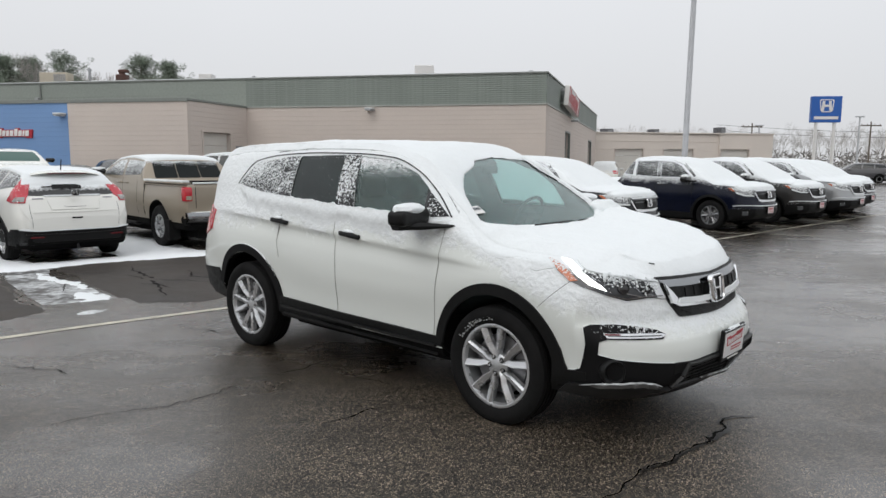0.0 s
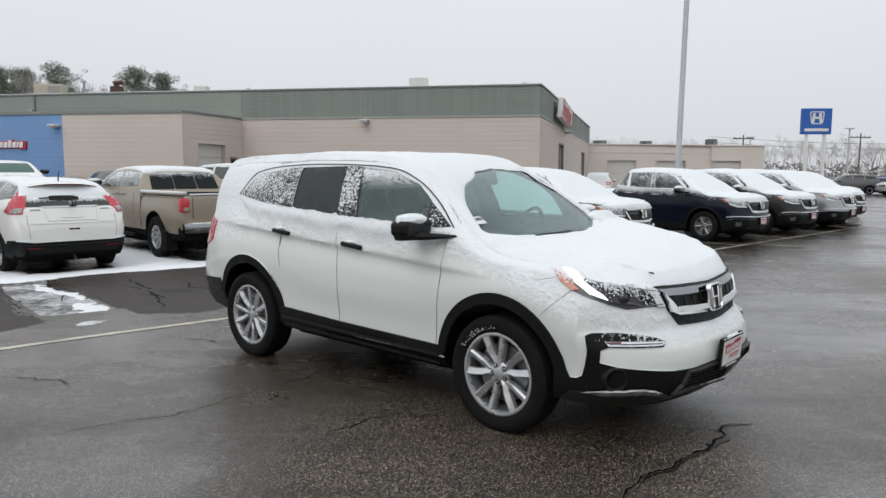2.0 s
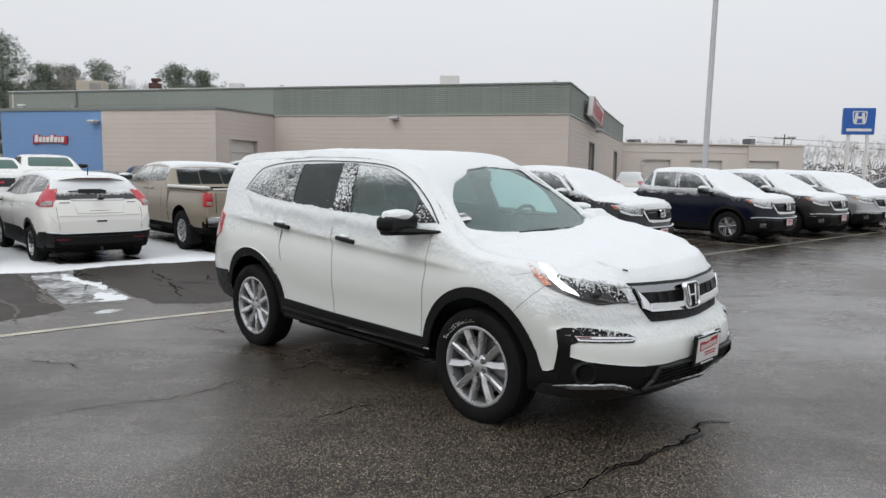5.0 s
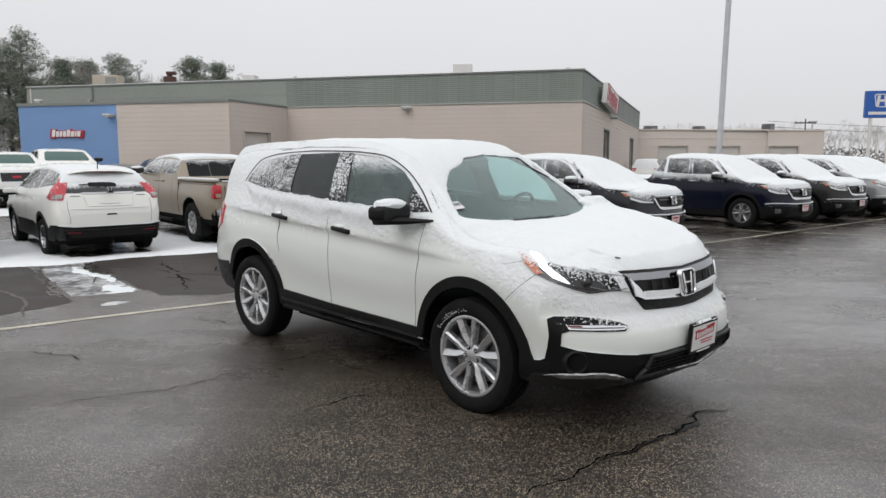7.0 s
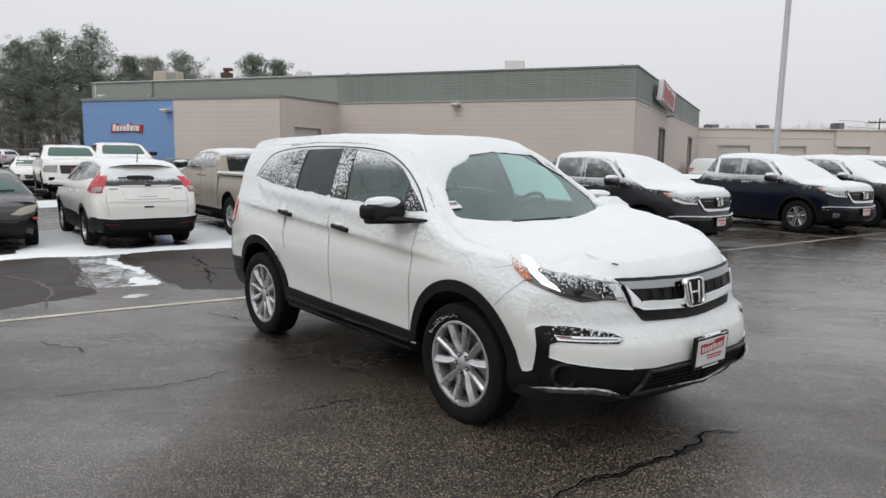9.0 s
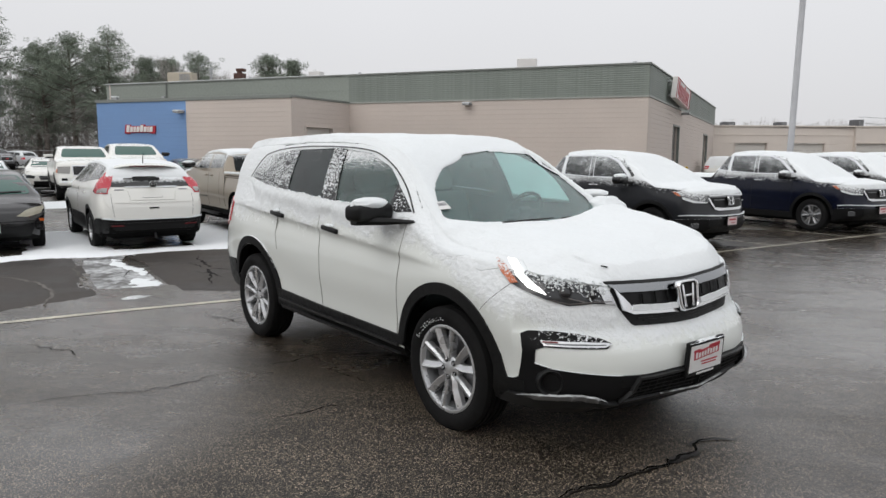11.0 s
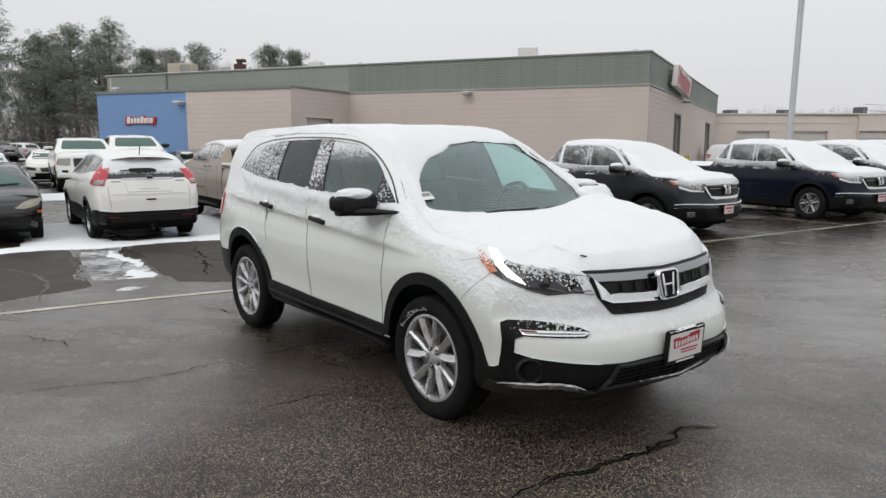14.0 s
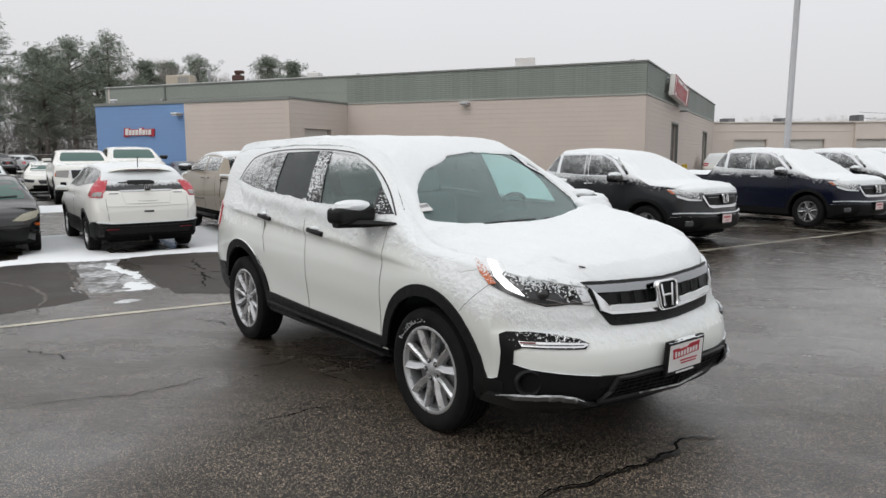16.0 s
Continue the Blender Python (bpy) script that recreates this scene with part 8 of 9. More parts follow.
rolling_door("door_1", m_ret, 1.0, 3.05, 2.86, DOOR_PALE, "pale rolling door in the short wall")
def small_window(name, m, s0, s1, z0, z1, label):
    """A dark pane in a plain frame, set back in its opening."""
    w = thing(name, label, "window", m=m, kind="structure")
    bm = bmesh.new()
    box(bm, s0 + 0.05, s1 - 0.05, 0.10, 0.12, z0 + 0.05, z1 - 0.05)
    part("pane", bm, GLASS_FAR, w)
    bm = bmesh.new()
    for a, b, c, d in ((s0, s0 + 0.06, z0, z1), (s1 - 0.06, s1, z0, z1), (s0 + 0.06, s1 - 0.06, z0, z0 + 0.06), (s0 + 0.06, s1 - 0.06, z1 - 0.06, z1)):
        box(bm, a, b, 0.06, 0.14, c, d)
    part("window_frame", bm, METAL_GREY, w)


small_window("window_1", m_ret, 3.46, 4.14, 1.5, 2.31, "small grey-framed window beside the rolling door")
small_window("window_2", frame_of(I0, C0)[0], 0.75, 2.2, 1.2, 2.33, "dark low window in the tan wall")
rolling_door("door_2", m_side, 7.2, 9.4, 3.2, DOOR_DARK, "brown workshop door, closed")
rolling_door("door_3", m_side, 21.6, 24.2, 3.15, DOOR_DARK, "brown workshop door, closed")


def lettered_panel(name, m, s, z, w, h, label, rotz=0.0):
    """A brand sign drawn as plain shapes: a red outline with a pale bar of uneven blocks."""
    sg = thing(name, label, "sign", m=m @ pose(s, 0, z, 0, 0, rotz))
    lean = Matrix(((1, 0, 0.16, 0), (0, 1, 0, 0), (0, 0, 1, 0), (0, 0, 0, 1)))
    bm = bmesh.new()
    box(bm, -w / 2, w / 2, -0.08, 0.0, -h * 0.44, h * 0.34, 0.02, m=lean)
    box(bm, -w / 2 - 0.07, -w / 2 + 0.27, -0.08, 0.0, -h * 0.56, h * 0.52, 0.02, m=lean)
    box(bm, w * 0.02, w * 0.16, -0.08, 0.0, -h * 0.42, h * 0.52, 0.02, m=lean)
    box(bm, w / 2 - 0.2, w / 2 + 0.09, -0.08, 0.0, -h * 0.56, h * 0.36, 0.02, m=lean)
    part("backing", bm, SIGN_RED, sg)
    edges = (0.02, 0.155, 0.275, 0.385, 0.515, 0.64, 0.77, 0.85, 0.98)
    for k, (a, b) in enumerate(zip(edges, edges[1:])):
        bm = bmesh.new()
        box(bm, -w / 2 + w * a + 0.012, -w / 2 + w * b - 0.026, -0.10, -0.078, -h * 0.36, h * (0.44 if k in (0, 4) else 0.26), 0.012, m=lean)
        part("bar", bm, SIGN_WHITE, sg)
    return sg


m_blue, len_blue = frame_of(L0, B0)
lettered_panel("wall_sign", m_blue, 2.75, 2.80, 1.72, 0.40, "red wall sign with pale block shapes")
# projecting cabinet sign on the side fascia
sg = thing("cabinet_sign", "white cabinet sign with red block shapes, leaning out from the fascia", "sign", m=m_side @ pose(4.5, -0.06, 4.88) @ Matrix(((1, 0, 0, 0), (0, 1, -0.14, 0), (0, 0, 1, 0), (0, 0, 0, 1))))
bm = bmesh.new()
box(bm, 0, 5.2, -0.40, -0.16, -0.46, 0.52, 0.03)
part("cabinet", bm, SIGN_WHITE, sg)
for a, b, c, d in ((0.08, 5.12, 0.47, 0.49), (0.08, 5.12, -0.43, -0.41), (0.08, 0.16, -0.41, 0.47), (5.04, 5.12, -0.41, 0.47)):
    bm = bmesh.new()
    box(bm, a, b, -0.42, -0.402, c, d, 0.004)
    part("border", bm, SIGN_RED, sg)
for k in range(8):
    bm = bmesh.new()
    box(bm, 0, 0.30, -0.42, -0.402, -0.26, 0.40 if k in (0, 4) else 0.28, 0.01, m=Matrix(((1, 0, 0.22, 0.50 + 0.52 * k), (0, 1, 0, 0), (0, 0, 1, 0), (0, 0, 0, 1))))
    part("bar", bm, SIGN_RED, sg)
bm = bmesh.new()
box(bm, 0.9, 4.6, -0.42, -0.402, -0.34, -0.29)
part("bar", bm, SIGN_RED, sg)
for zz in (-0.30, 0.34):
    bm = bmesh.new()
    tube(bm, (0.5, 0.06 + 0.2 * zz, zz), (0.5, -0.12, zz), 0.04)
    part("bracket", bm, METAL_GREY, sg)


def wall_lamp(m, s, z, label, snowy=True):
    w = thing("wall_lamp", label, "lamp", "wall lamps", m @ pose(s, 0, z))
    bm = bmesh.new()
    box(bm, -0.17, 0.17, -0.42, 0.0, -0.045, 0.035, 0.02)
    hd = part("housing", bm, METAL_GREY, w, "", True)
    bm = bmesh.new()
    box(bm, -0.13, 0.13, -0.38, -0.06, -0.058, -0.044)
    part("diffuser", bm, SIGN_WHITE, w)
    if snowy:
        bm = bmesh.new()
        box(bm, -0.18, 0.18, -0.43, -0.01, 0.032, 0.085, 0.024, seg=3)
        part("lamp_snow", bm, SNOW, w, "snow on top", True)


m_main, len_main = frame_of(I0, C0)
wall_lamp(m_main, len_main - 7.9, 3.95, "grey wall lamp on the tan wall, snow on top")
wall_lamp(m_blue, len_blue - 0.25, 3.55, "grey wall lamp on the blue wall, snow on top")
wall_lamp(m_side, 10.0, 3.95, "grey wall lamp on the side wall")
# down pipe head on the pale fascia
m_fl, len_fl = frame_of(E0, I0)
dp = thing("downpipe", "grey downpipe with a hopper on the pale fascia", "pipe", m=m_fl @ pose(4.35, -0.05, 4.0))
bm = bmesh.new()
tube(bm, (0, 0, 0.2), (0, 0, 1.45), 0.045)
part("pipe", bm, GREEN_TRIM, dp)
bm = bmesh.new()
box(bm, -0.30, -0.10, -0.06, 0.06, 0.30, 0.75, 0.02)
part("hopper", bm, METAL_GREY, dp)
fl = thing("flood_lamp", "small flood lamp topped with snow on the annex roof", "lamp", m=pose(-20.9, 32.2, 4.2))
bm = bmesh.new()
box(bm, -0.13, 0.13, -0.10, 0.10, 0.02, 0.15, 0.03)
part("housing", bm, METAL_GREY, fl)
bm = bmesh.new()
box(bm, -0.15, 0.15, -0.12, 0.12, 0.14, 0.22, 0.03)
part("lamp_snow", bm, SNOW, fl, "", True)
bm = bmesh.new()
box(bm, -0.05, 0.05, -0.05, 0.05, -0.12, 0.03)
part("foot", bm, METAL_GREY, fl)


def roof_unit(x, y, z, sx, sy, sz, mat, label, grille=True):
    u = thing("rooftop_unit", label, "rooftop unit", "roof units", pose(x, y, z))
    bm = bmesh.new()
    box(bm, -sx / 2, sx / 2, -sy / 2, sy / 2, 0.06, sz, 0.03)
    part("casing", bm, mat, u)
    bm = bmesh.new()
    box(bm, -sx / 2 + 0.05, sx / 2 - 0.05, -sy / 2 + 0.05, sy / 2 - 0.05, -0.02, 0.07)
    part("curb", bm, ROOFING, u)
    if grille:
        bm = bmesh.new()
        n = 7
        for k in range(n):
            box(bm, sx * 0.02 + sx * 0.44 * k / n, sx * 0.02 + sx * 0.44 * (k + 0.5) / n, -sy / 2 - 0.03, -sy / 2, 0.16, sz - 0.1)
        part("grille", bm, METAL_GREY, u)
    return u


roof_unit(-21.75, 40.0, 5.40, 1.55, 0.7, 1.02, UNIT_TAN, "tan rooftop air unit with a grey grille")
roof_unit(-13.35, 40.0, 5.40, 0.72, 0.72, 0.98, SIGN_WHITE, "pale grey rooftop vent box", False)
roof_unit(-1.25, 40.0, 5.40, 1.05, 1.05, 1.48, SIGN_WHITE, "white square rooftop vent", False)
ch = thing("rooftop_blower", "rusty brown rooftop blower with a bent hood", "rooftop unit", "roof units", pose(-18.05, 40, 5.40) @ Matrix.Diagonal((0.78, 0.8, 0.86, 1)))
bm = bmesh.new()
box(bm, -0.40, 0.34, -0.3, 0.3, 0, 1.1, 0.03)
part("casing", bm, RUST, ch)
bm = bmesh.new()
tube(bm, (-0.05, 0, 1.08), (-0.05, 0, 1.30), 0.2, 0.2, 14)
box(bm, -0.25, 0.40, -0.22, 0.22, 1.22, 1.42, 0.05)
part("hood", bm, RUST, ch)
bm = bmesh.new()
tube(bm, (0.42, -0.1, 0.3), (0.95, -0.1, 0.75), 0.12, 0.2, 12)
part("duct", bm, METAL_GREY, ch, "", True)
for x, y, h, lab in ((-19.9, 40, 1.15, "thin galvanised flue on the roof"), (-10.75, 40, 0.78, "thin galvanised flue on the roof"), (3.9, 33.5, 0.35, "short grey roof pipe")):
    fl = thing("roof_flue", lab, "flue", "roof flues", pose(x, y, 5.40))
    bm = bmesh.new()
    tube(bm, (0, 0, 0), (0, 0, h), 0.07, 0.07, 10)
    part("pipe", bm, METAL_GREY, fl, "", True)
    bm = bmesh.new()
    tube(bm, (0, 0, h), (0, 0, h + 0.12), 0.14, 0.10, 10)
    part("cap", bm, METAL_GREY, fl, "", True)

# yellow bollards before the side doors
for s in (9.75, 10.9):
    b = thing("bollard", "yellow painted steel bollard beside the door", "bollard", "bollards", m_side @ pose(s, -0.30, 0))
    bm = bmesh.new()
    tube(bm, (0, 0, 0), (0, 0, 1.05), 0.085, 0.085, 14)
    part("post", bm, YELLOW, b, "", True)
    bm = bmesh.new()
    bmesh.ops.create_uvsphere(bm, u_segments=14, v_segments=8, radius=0.086, matrix=Matrix.Translation((0, 0, 1.05)))
    part("cap", bm, YELLOW, b, "", True)

# low building behind, with three rolling doors
LA, LM, LBB = (11.90, 58.55), (22.8, 59.75), (27.45, 60.26)
w_low, m_low, len_low = wall("wall_low", LA, LM, 0, 4.02, LOW_BLOCK, "tan rendered wall of the low building", pitch=1.34, depth=0.01, holes=[(2.024, 4.454, 0, 2.76), (6.204, 8.804, 0, 2.78)], face=0.985)
LM2 = (LM[0] + 0.02, LM[1] - 0.25)
LB2 = (LBB[0] + 0.02, LBB[1] - 0.25)
w_low2, m_low2, len_low2 = wall("wall_low_end", LM2, LB2, 0, 4.0, LOW_BLOCK, "tan rendered end bay of the low building", pitch=4.0, depth=0.01, holes=[(0.10, 2.6, 0, 2.8)], face=0.99)
wall("wall_low_return", LB2, (25.6, 74.0), 0, 4.0, LOW_BLOCK, "tan rendered gable of the low building", pitch=4.0)
for nm, mm, a, b in (("door_4", m_low, 2.024, 4.454), ("door_5", m_low, 6.204, 8.804), ("door_6", m_low2, 0.10, 2.6)):
    rolling_door(nm, mm, a, b, 2.76, DOOR_PALE, "pale grey rolling door of the low building")
trim_run("coping_low", LA, LM, 4.02, 4.12, 0.08, LOW_BLOCK, "tan painted coping")
trim_run("band_low", LA, LM, 3.36, 3.44, 0.04, LOW_BLOCK, "tan rendered band")
trim_run("coping_low_end", LM2, LB2, 4.0, 4.1, 0.08, LOW_BLOCK, "tan painted coping")
bm = bmesh.new()
bm.faces.new([bm.verts.new((*p, 4.0)) for p in (LA, LB2, (25.6, 74.0), (10.8, 72.0))])
tagged(link_mesh("roof_low", bm, ROOFING), "flat roof of the low building", "roof", kind="structure")
for x, sx, sz in ((14.8, 1.5, 0.85), (19.1, 1.2, 0.82), (25.2, 1.1, 1.05)):
    roof_unit(x, 66, 3.98, sx * 0.72, 1.0, sz * 0.85, UNIT_DARK, "dark louvred rooftop air unit")

# ---- trees, poles, far signs ----
BARK = material("pine_bark", (0.125, 0.102, 0.088), 0.9, grain=14, bump=0.02, var=0.3)
# needle and twig colours are lightened to stand for haze, palest in far woods
NEEDLES = material("pine_needles", (0.200, 0.238, 0.185), 0.7, grain=3, var=0.35, big=0.6)
TWIGS = material("bare_twigs", (0.34, 0.315, 0.30), 0.9, grain=4, var=0.25)
HAZED_FAR_TWIGS = material("far_twigs_hazed", (0.50, 0.485, 0.47), 0.95, grain=2, var=0.2)
BRUSH = material("brown_undergrowth", (0.20, 0.188, 0.172), 0.95, grain=3, var=0.35)
POLE_GREY = material("painted_steel_pole", (0.50, 0.51, 0.53), 0.5, grain=6, var=0.08)
WOOD_POLE = material("weathered_pole_wood", (0.16, 0.135, 0.11), 0.9, grain=10, var=0.2)


def needle_clumps(spots, rng, blades=120, size=0.8, width=0.15):
    """Tufts of needles at the given (centre, radius) spots, as many small blades."""
    verts, faces = [], []
    for c, r in spots:
        d = rng.normal(size=(blades, 3))
        d /= np.linalg.norm(d, axis=1)[:, None]
        d[:, 2] *= 0.75
        rad = r * (0.35 + 0.65 * rng.random(blades) ** 0.5)
        p = c + d * rad[:, None]
        q = rng.normal(size=(blades, 3))
        q /= np.linalg.norm(q, axis=1)[:, None]
        out = d + 0.6 * q
        side = np.cross(out, rng.normal(size=(blades, 3)))
        side /= np.linalg.norm(side, axis=1)[:, None] + 1e-9
        ln = size * r * (0.35 + 0.35 * rng.random(blades))
        n0 = len(verts)
        a, b, e = p - side * ln[:, None] * width, p + side * ln[:, None] * width, p + out * ln[:, None]
        verts += np.stack([a, b, e], 1).reshape(-1, 3).tolist()
        faces += [(n0 + 3 * k, n0 + 3 * k + 1, n0 + 3 * k + 2) for k in range(blades)]
    return verts, faces


def pine_kit(seed, height, first, spread, flat):
    """Trunk with limbs, and crown meshes of one pine."""
    rng = np.random.default_rng(seed)
    bm = bmesh.new()
    pts = [Vector((0.25 * math.sin(seed + t * 3) * t, 0.25 * math.cos(seed * 2 + t * 2) * t, height * t)) for t in np.linspace(0, 1, 9)]
    r0 = 0.028 * height ** 0.9 + 0.04
    for k in range(8):
        tube(bm, pts[k], pts[k + 1], r0 * (1 - k / 8.6), r0 * (1 - (k + 1) / 8.6), 8, caps=False)
    spots = []
    n = 66
    for k in range(n):
        t = first + (1 - first) * ((k + 0.5) / n) ** 0.95
        i = min(int(t * 8), 7)
        base = pts[i].lerp(pts[i + 1], t * 8 - i)
        u = (t - first) / (1 - first)
        shape = math.sin(math.pi * (0.20 + 0.74 * u)) ** 0.7
        ln = spread * shape * (0.30 + 0.80 * rng.random())
        a = k * 2.4 + rng.random()
        rise = flat + 0.45 * (rng.random() - 0.35)
        tip = base + Vector((math.cos(a) * ln, math.sin(a) * ln, ln * rise))
        tube(bm, base, tip, 0.025 + 0.012 * ln, 0.008, 4, caps=False)
        m = int(3 + ln * 1.7)
        for j in range(m):
            f = 0.38 + 0.68 * (j + rng.random()) / m
            c = base.lerp(tip, f)
            spots.append((np.array(c) + rng.normal(size=3) * (0.13 * ln, 0.13 * ln, 0.17), 0.24 + 0.30 * rng.random()))
    for _ in range(9):
        spots.append((np.array(pts[-1]) + rng.normal(size=3) * (0.5, 0.5, 0.45), 0.36))
    trunk = link_mesh("trunk", bm, BARK)
    tm = trunk.data
    bpy.data.objects.remove(trunk)
    v, f = needle_clumps(spots, rng, 66, 0.95, 0.12)
    cm = bpy.data.meshes.new("crown")
    cm.from_pydata(v, [], f)
    cm.materials.append(NEEDLES)
    return tm, cm


PINES = [pine_kit(3, 15.5, 0.30, 4.0, 0.10), pine_kit(5, 14.0, 0.24, 4.4, 0.34), pine_kit(8, 13.0, 0.46, 2.7, 0.42), pine_kit(12, 14.5, 0.14, 3.5, 0.12)]


def pine(kind, x, y, s, turn, label):
    tm, cm = PINES[kind]
    t = thing("pine_tree", label, "tree", "pines", pose(x, y, 0, 0, 0, turn) @ Matrix.Diagonal((s, s, s, 1)))
    shared("trunk", tm, t)
    shared("crown", cm, t)


PINE_LABEL = ("tall dark green pine with a bare lower trunk", "dark green pine with dense rounded boughs", "broad-crowned dark pine behind the lot", "shaggy dark green pine behind the lot")
for k, x, y, s, turn in ((0, -62.3, 70, 1.10, 10), (3, -66.5, 72, 1.0, 80), (3, -59.5, 74, 0.88, 40), (1, -57.0, 72, 0.95, 200), (1, -53.4, 72, 1.0, 120), (3, -51.0, 75, 1.04, 300), (2, -47.8, 78, 0.95, 20), (0, -56.0, 80, 0.92, 150), (2, -50.3, 86, 1.02, 250), (1, -45.4, 85, 0.97, 60), (2, -47.0, 111, 1.29, 100), (2, -43.0, 112, 1.25, 10), (3, -70, 76, 1.05, 15), (0, -74, 74, 1.0, 190), (1, -64, 82, 1.0, 33), (0, -78, 78, 1.1, 90)):
    pine(k, x, y, s, turn, PINE_LABEL[k])


def bare_tree(rng, height, spread=0.5, forks=5):
    """Segments (a, b, ra, rb) of a leafless tree, by repeated forking."""
    out = []

    def grow(p, d, ln, r, depth):
        q = p + d * ln
        out.append((p, q, r, r * 0.72))
        if depth == 0:
            return
        for _ in range(2 if depth > 3 else 3):
            nd = d + rng.normal(size=3) * spread * (0.75 if depth > 4 else 1.0)
            nd[2] += 0.22
            nd /= np.linalg.norm(nd)
            grow(q, nd, ln * (0.66 + 0.2 * rng.random()), r * 0.68, depth - 1)

    grow(np.zeros(3), np.array([0, 0, 1.0]), height * 0.27, height * 0.0085, forks)
    return out


def add_segments(segs, where, scale, verts, faces):
    for a, b, ra, rb in segs:
        d = b - a
        u = np.cross(d, (0.3, 0.9, 0.2))
        u /= np.linalg.norm(u) + 1e-9
        v = np.cross(d / (np.linalg.norm(d) + 1e-9), u)
        n0 = len(verts)
        for c, r in ((a, max(ra, 0.007)), (b, max(rb, 0.005))):
            for k in range(3):
                t = 2.094 * k
                verts.append(tuple((c + u * r * math.cos(t) + v * r * math.sin(t)) * scale + where))
        for k in range(3):
            faces.append((n0 + k, n0 + (k + 1) % 3, n0 + 3 + (k + 1) % 3, n0 + 3 + k))


def woods(name, places, seed, label, mat=TWIGS, forks=5):
    rng = np.random.default_rng(seed)
    kinds = [bare_tree(rng, 10.0 if forks < 6 else 9.4, 0.34 + 0.05 * k, forks) for k in range(5)]
    verts, faces = [], []
    for k, (x, y, s) in enumerate(places):
        add_segments(kinds[k % 5], np.array((x, y, 0.0)), s, verts, faces)
    me = bpy.data.meshes.new(name)
    me.from_pydata(verts, [], faces)
    me.materials.append(mat)
    tagged(new(name, me), label, "trees", kind="stuff")


rw = np.random.default_rng(4)
woods("bare_woods", [(-84 + 0.55 * k + rw.normal() * 0.8, 78 + rw.random() * 24, 0.9 + 0.55 * rw.random()) for k in range(78)], 1, "leafless grey trees among the pines")
woods("far_woods", [(20 + 1.5 * k + rw.normal(), 190 + rw.random() * 40, 0.95 + 0.45 * rw.random()) for k in range(130)], 2, "distant leafless woods along the horizon", HAZED_FAR_TWIGS, 6)
woods("far_woods", [(62 + 1.6 * k + rw.normal(), 138 + rw.random() * 22, 0.72 + 0.30 * rw.random()) for k in range(52)], 3, "leafless trees beyond the road", HAZED_FAR_TWIGS, 6)
woods("far_woods", [(-150 + 2.2 * k + rw.normal(), 125 + rw.random() * 25, 1.0 + 0.4 * rw.random()) for k in range(38)], 5, "distant leafless woods behind the building", HAZED_FAR_TWIGS)

# undergrowth along the lot's far edge
bm = bmesh.new()
rb = np.random.default_rng(9)
v, f = needle_clumps([(np.array((-95 + 62 * rb.random(), 68 + 22 * rb.random(), 0.3 + 6.0 * rb.random() ** 2)), 1.0 + 0.9 * rb.random()) for _ in range(900)], rb, 70, 1.2, 0.022)
me = bpy.data.meshes.new("undergrowth")
me.from_pydata(v, [], f)
me.materials.append(BRUSH)
tagged(new("undergrowth", me), "brown winter undergrowth below the pines", "undergrowth", kind="stuff")
bm = bmesh.new()
v, f = needle_clumps([(np.array((20 + 150 * rb.random(), 165 + 20 * rb.random(), 0.8 + 2.0 * rb.random())), 2.2 + 1.5 * rb.random()) for _ in range(260)], rb, 24)
me = bpy.data.meshes.new("undergrowth")
me.from_pydata(v, [], f)
me.materials.append(BRUSH)
tagged(new("undergrowth", me), "brown hedgerow at the foot of the far woods", "undergrowth", kind="stuff")

# rail fence before the pines
fe = thing("fence", "dark wire fence along the edge of the lot", "fence", m=pose(-58, 66.5, 0, 0, 0, 14))
for k in range(17):
    bm = bmesh.new()
    tube(bm, (-24 + 3 * k, 0, 0), (-24 + 3 * k, 0, 1.9), 0.04, 0.04, 6)
    part("post", bm, METAL_GREY, fe)
for z in (0.9, 1.85):
    bm = bmesh.new()
    tube(bm, (-24, 0, z), (24, 0, z), 0.03, 0.03, 6)
    part("rail", bm, METAL_GREY, fe)

# lot lamp
lp = thing("street_lamp", "tall grey steel lot lamp with a flat head", "street lamp", m=pose(6.89, 20.67, 0, 0, 0.73, 0))
bm = bmesh.new()
tube(bm, (0, 0, 0), (0, 0, 0.7), 0.28, 0.28, 20)
part("base", bm, BLOCK, lp, "round concrete base", True)
bm = bmesh.new()
tube(bm, (0, 0, 0.7), (0, 0, 7.24), 0.084, 0.072, 16)
part("pole", bm, POLE_GREY, lp, "", True)
bm = bmesh.new()
box(bm, -0.78, 0.09, -0.18, 0.18, 7.15, 7.29, 0.03)
part("head", bm, POLE_GREY, lp)
bm = bmesh.new()
box(bm, -0.74, -0.26, -0.14, 0.14, 7.12, 7.152)
part("lens", bm, SIGN_WHITE, lp)

# blue pylon sign on two posts, drawn with plain shapes
py = thing("pylon_sign", "blue square pylon sign with a white emblem on two posts", "sign", m=pose(32.75, 62, 0, 0, 0, -6))
bm = bmesh.new()
box(bm, -1.25, 1.25, -0.2, 0.2, 5.16, 7.38, 0.03)
part("panel", bm, SIGN_BLUE, py)
for x in (-0.72, 0.78):
    bm = bmesh.new()
    tube(bm, (x, 0, 0), (x, 0, 5.18), 0.14, 0.14, 14)
    part("post", bm, SIGN_WHITE, py, "", True)
outer = rounded([(-0.62, 7.12), (0.62, 7.12), (0.48, 6.02), (-0.48, 6.02)], 0.22, 5)
bm = bmesh.new()
cx, cz = 0.0, 6.57
rows = []
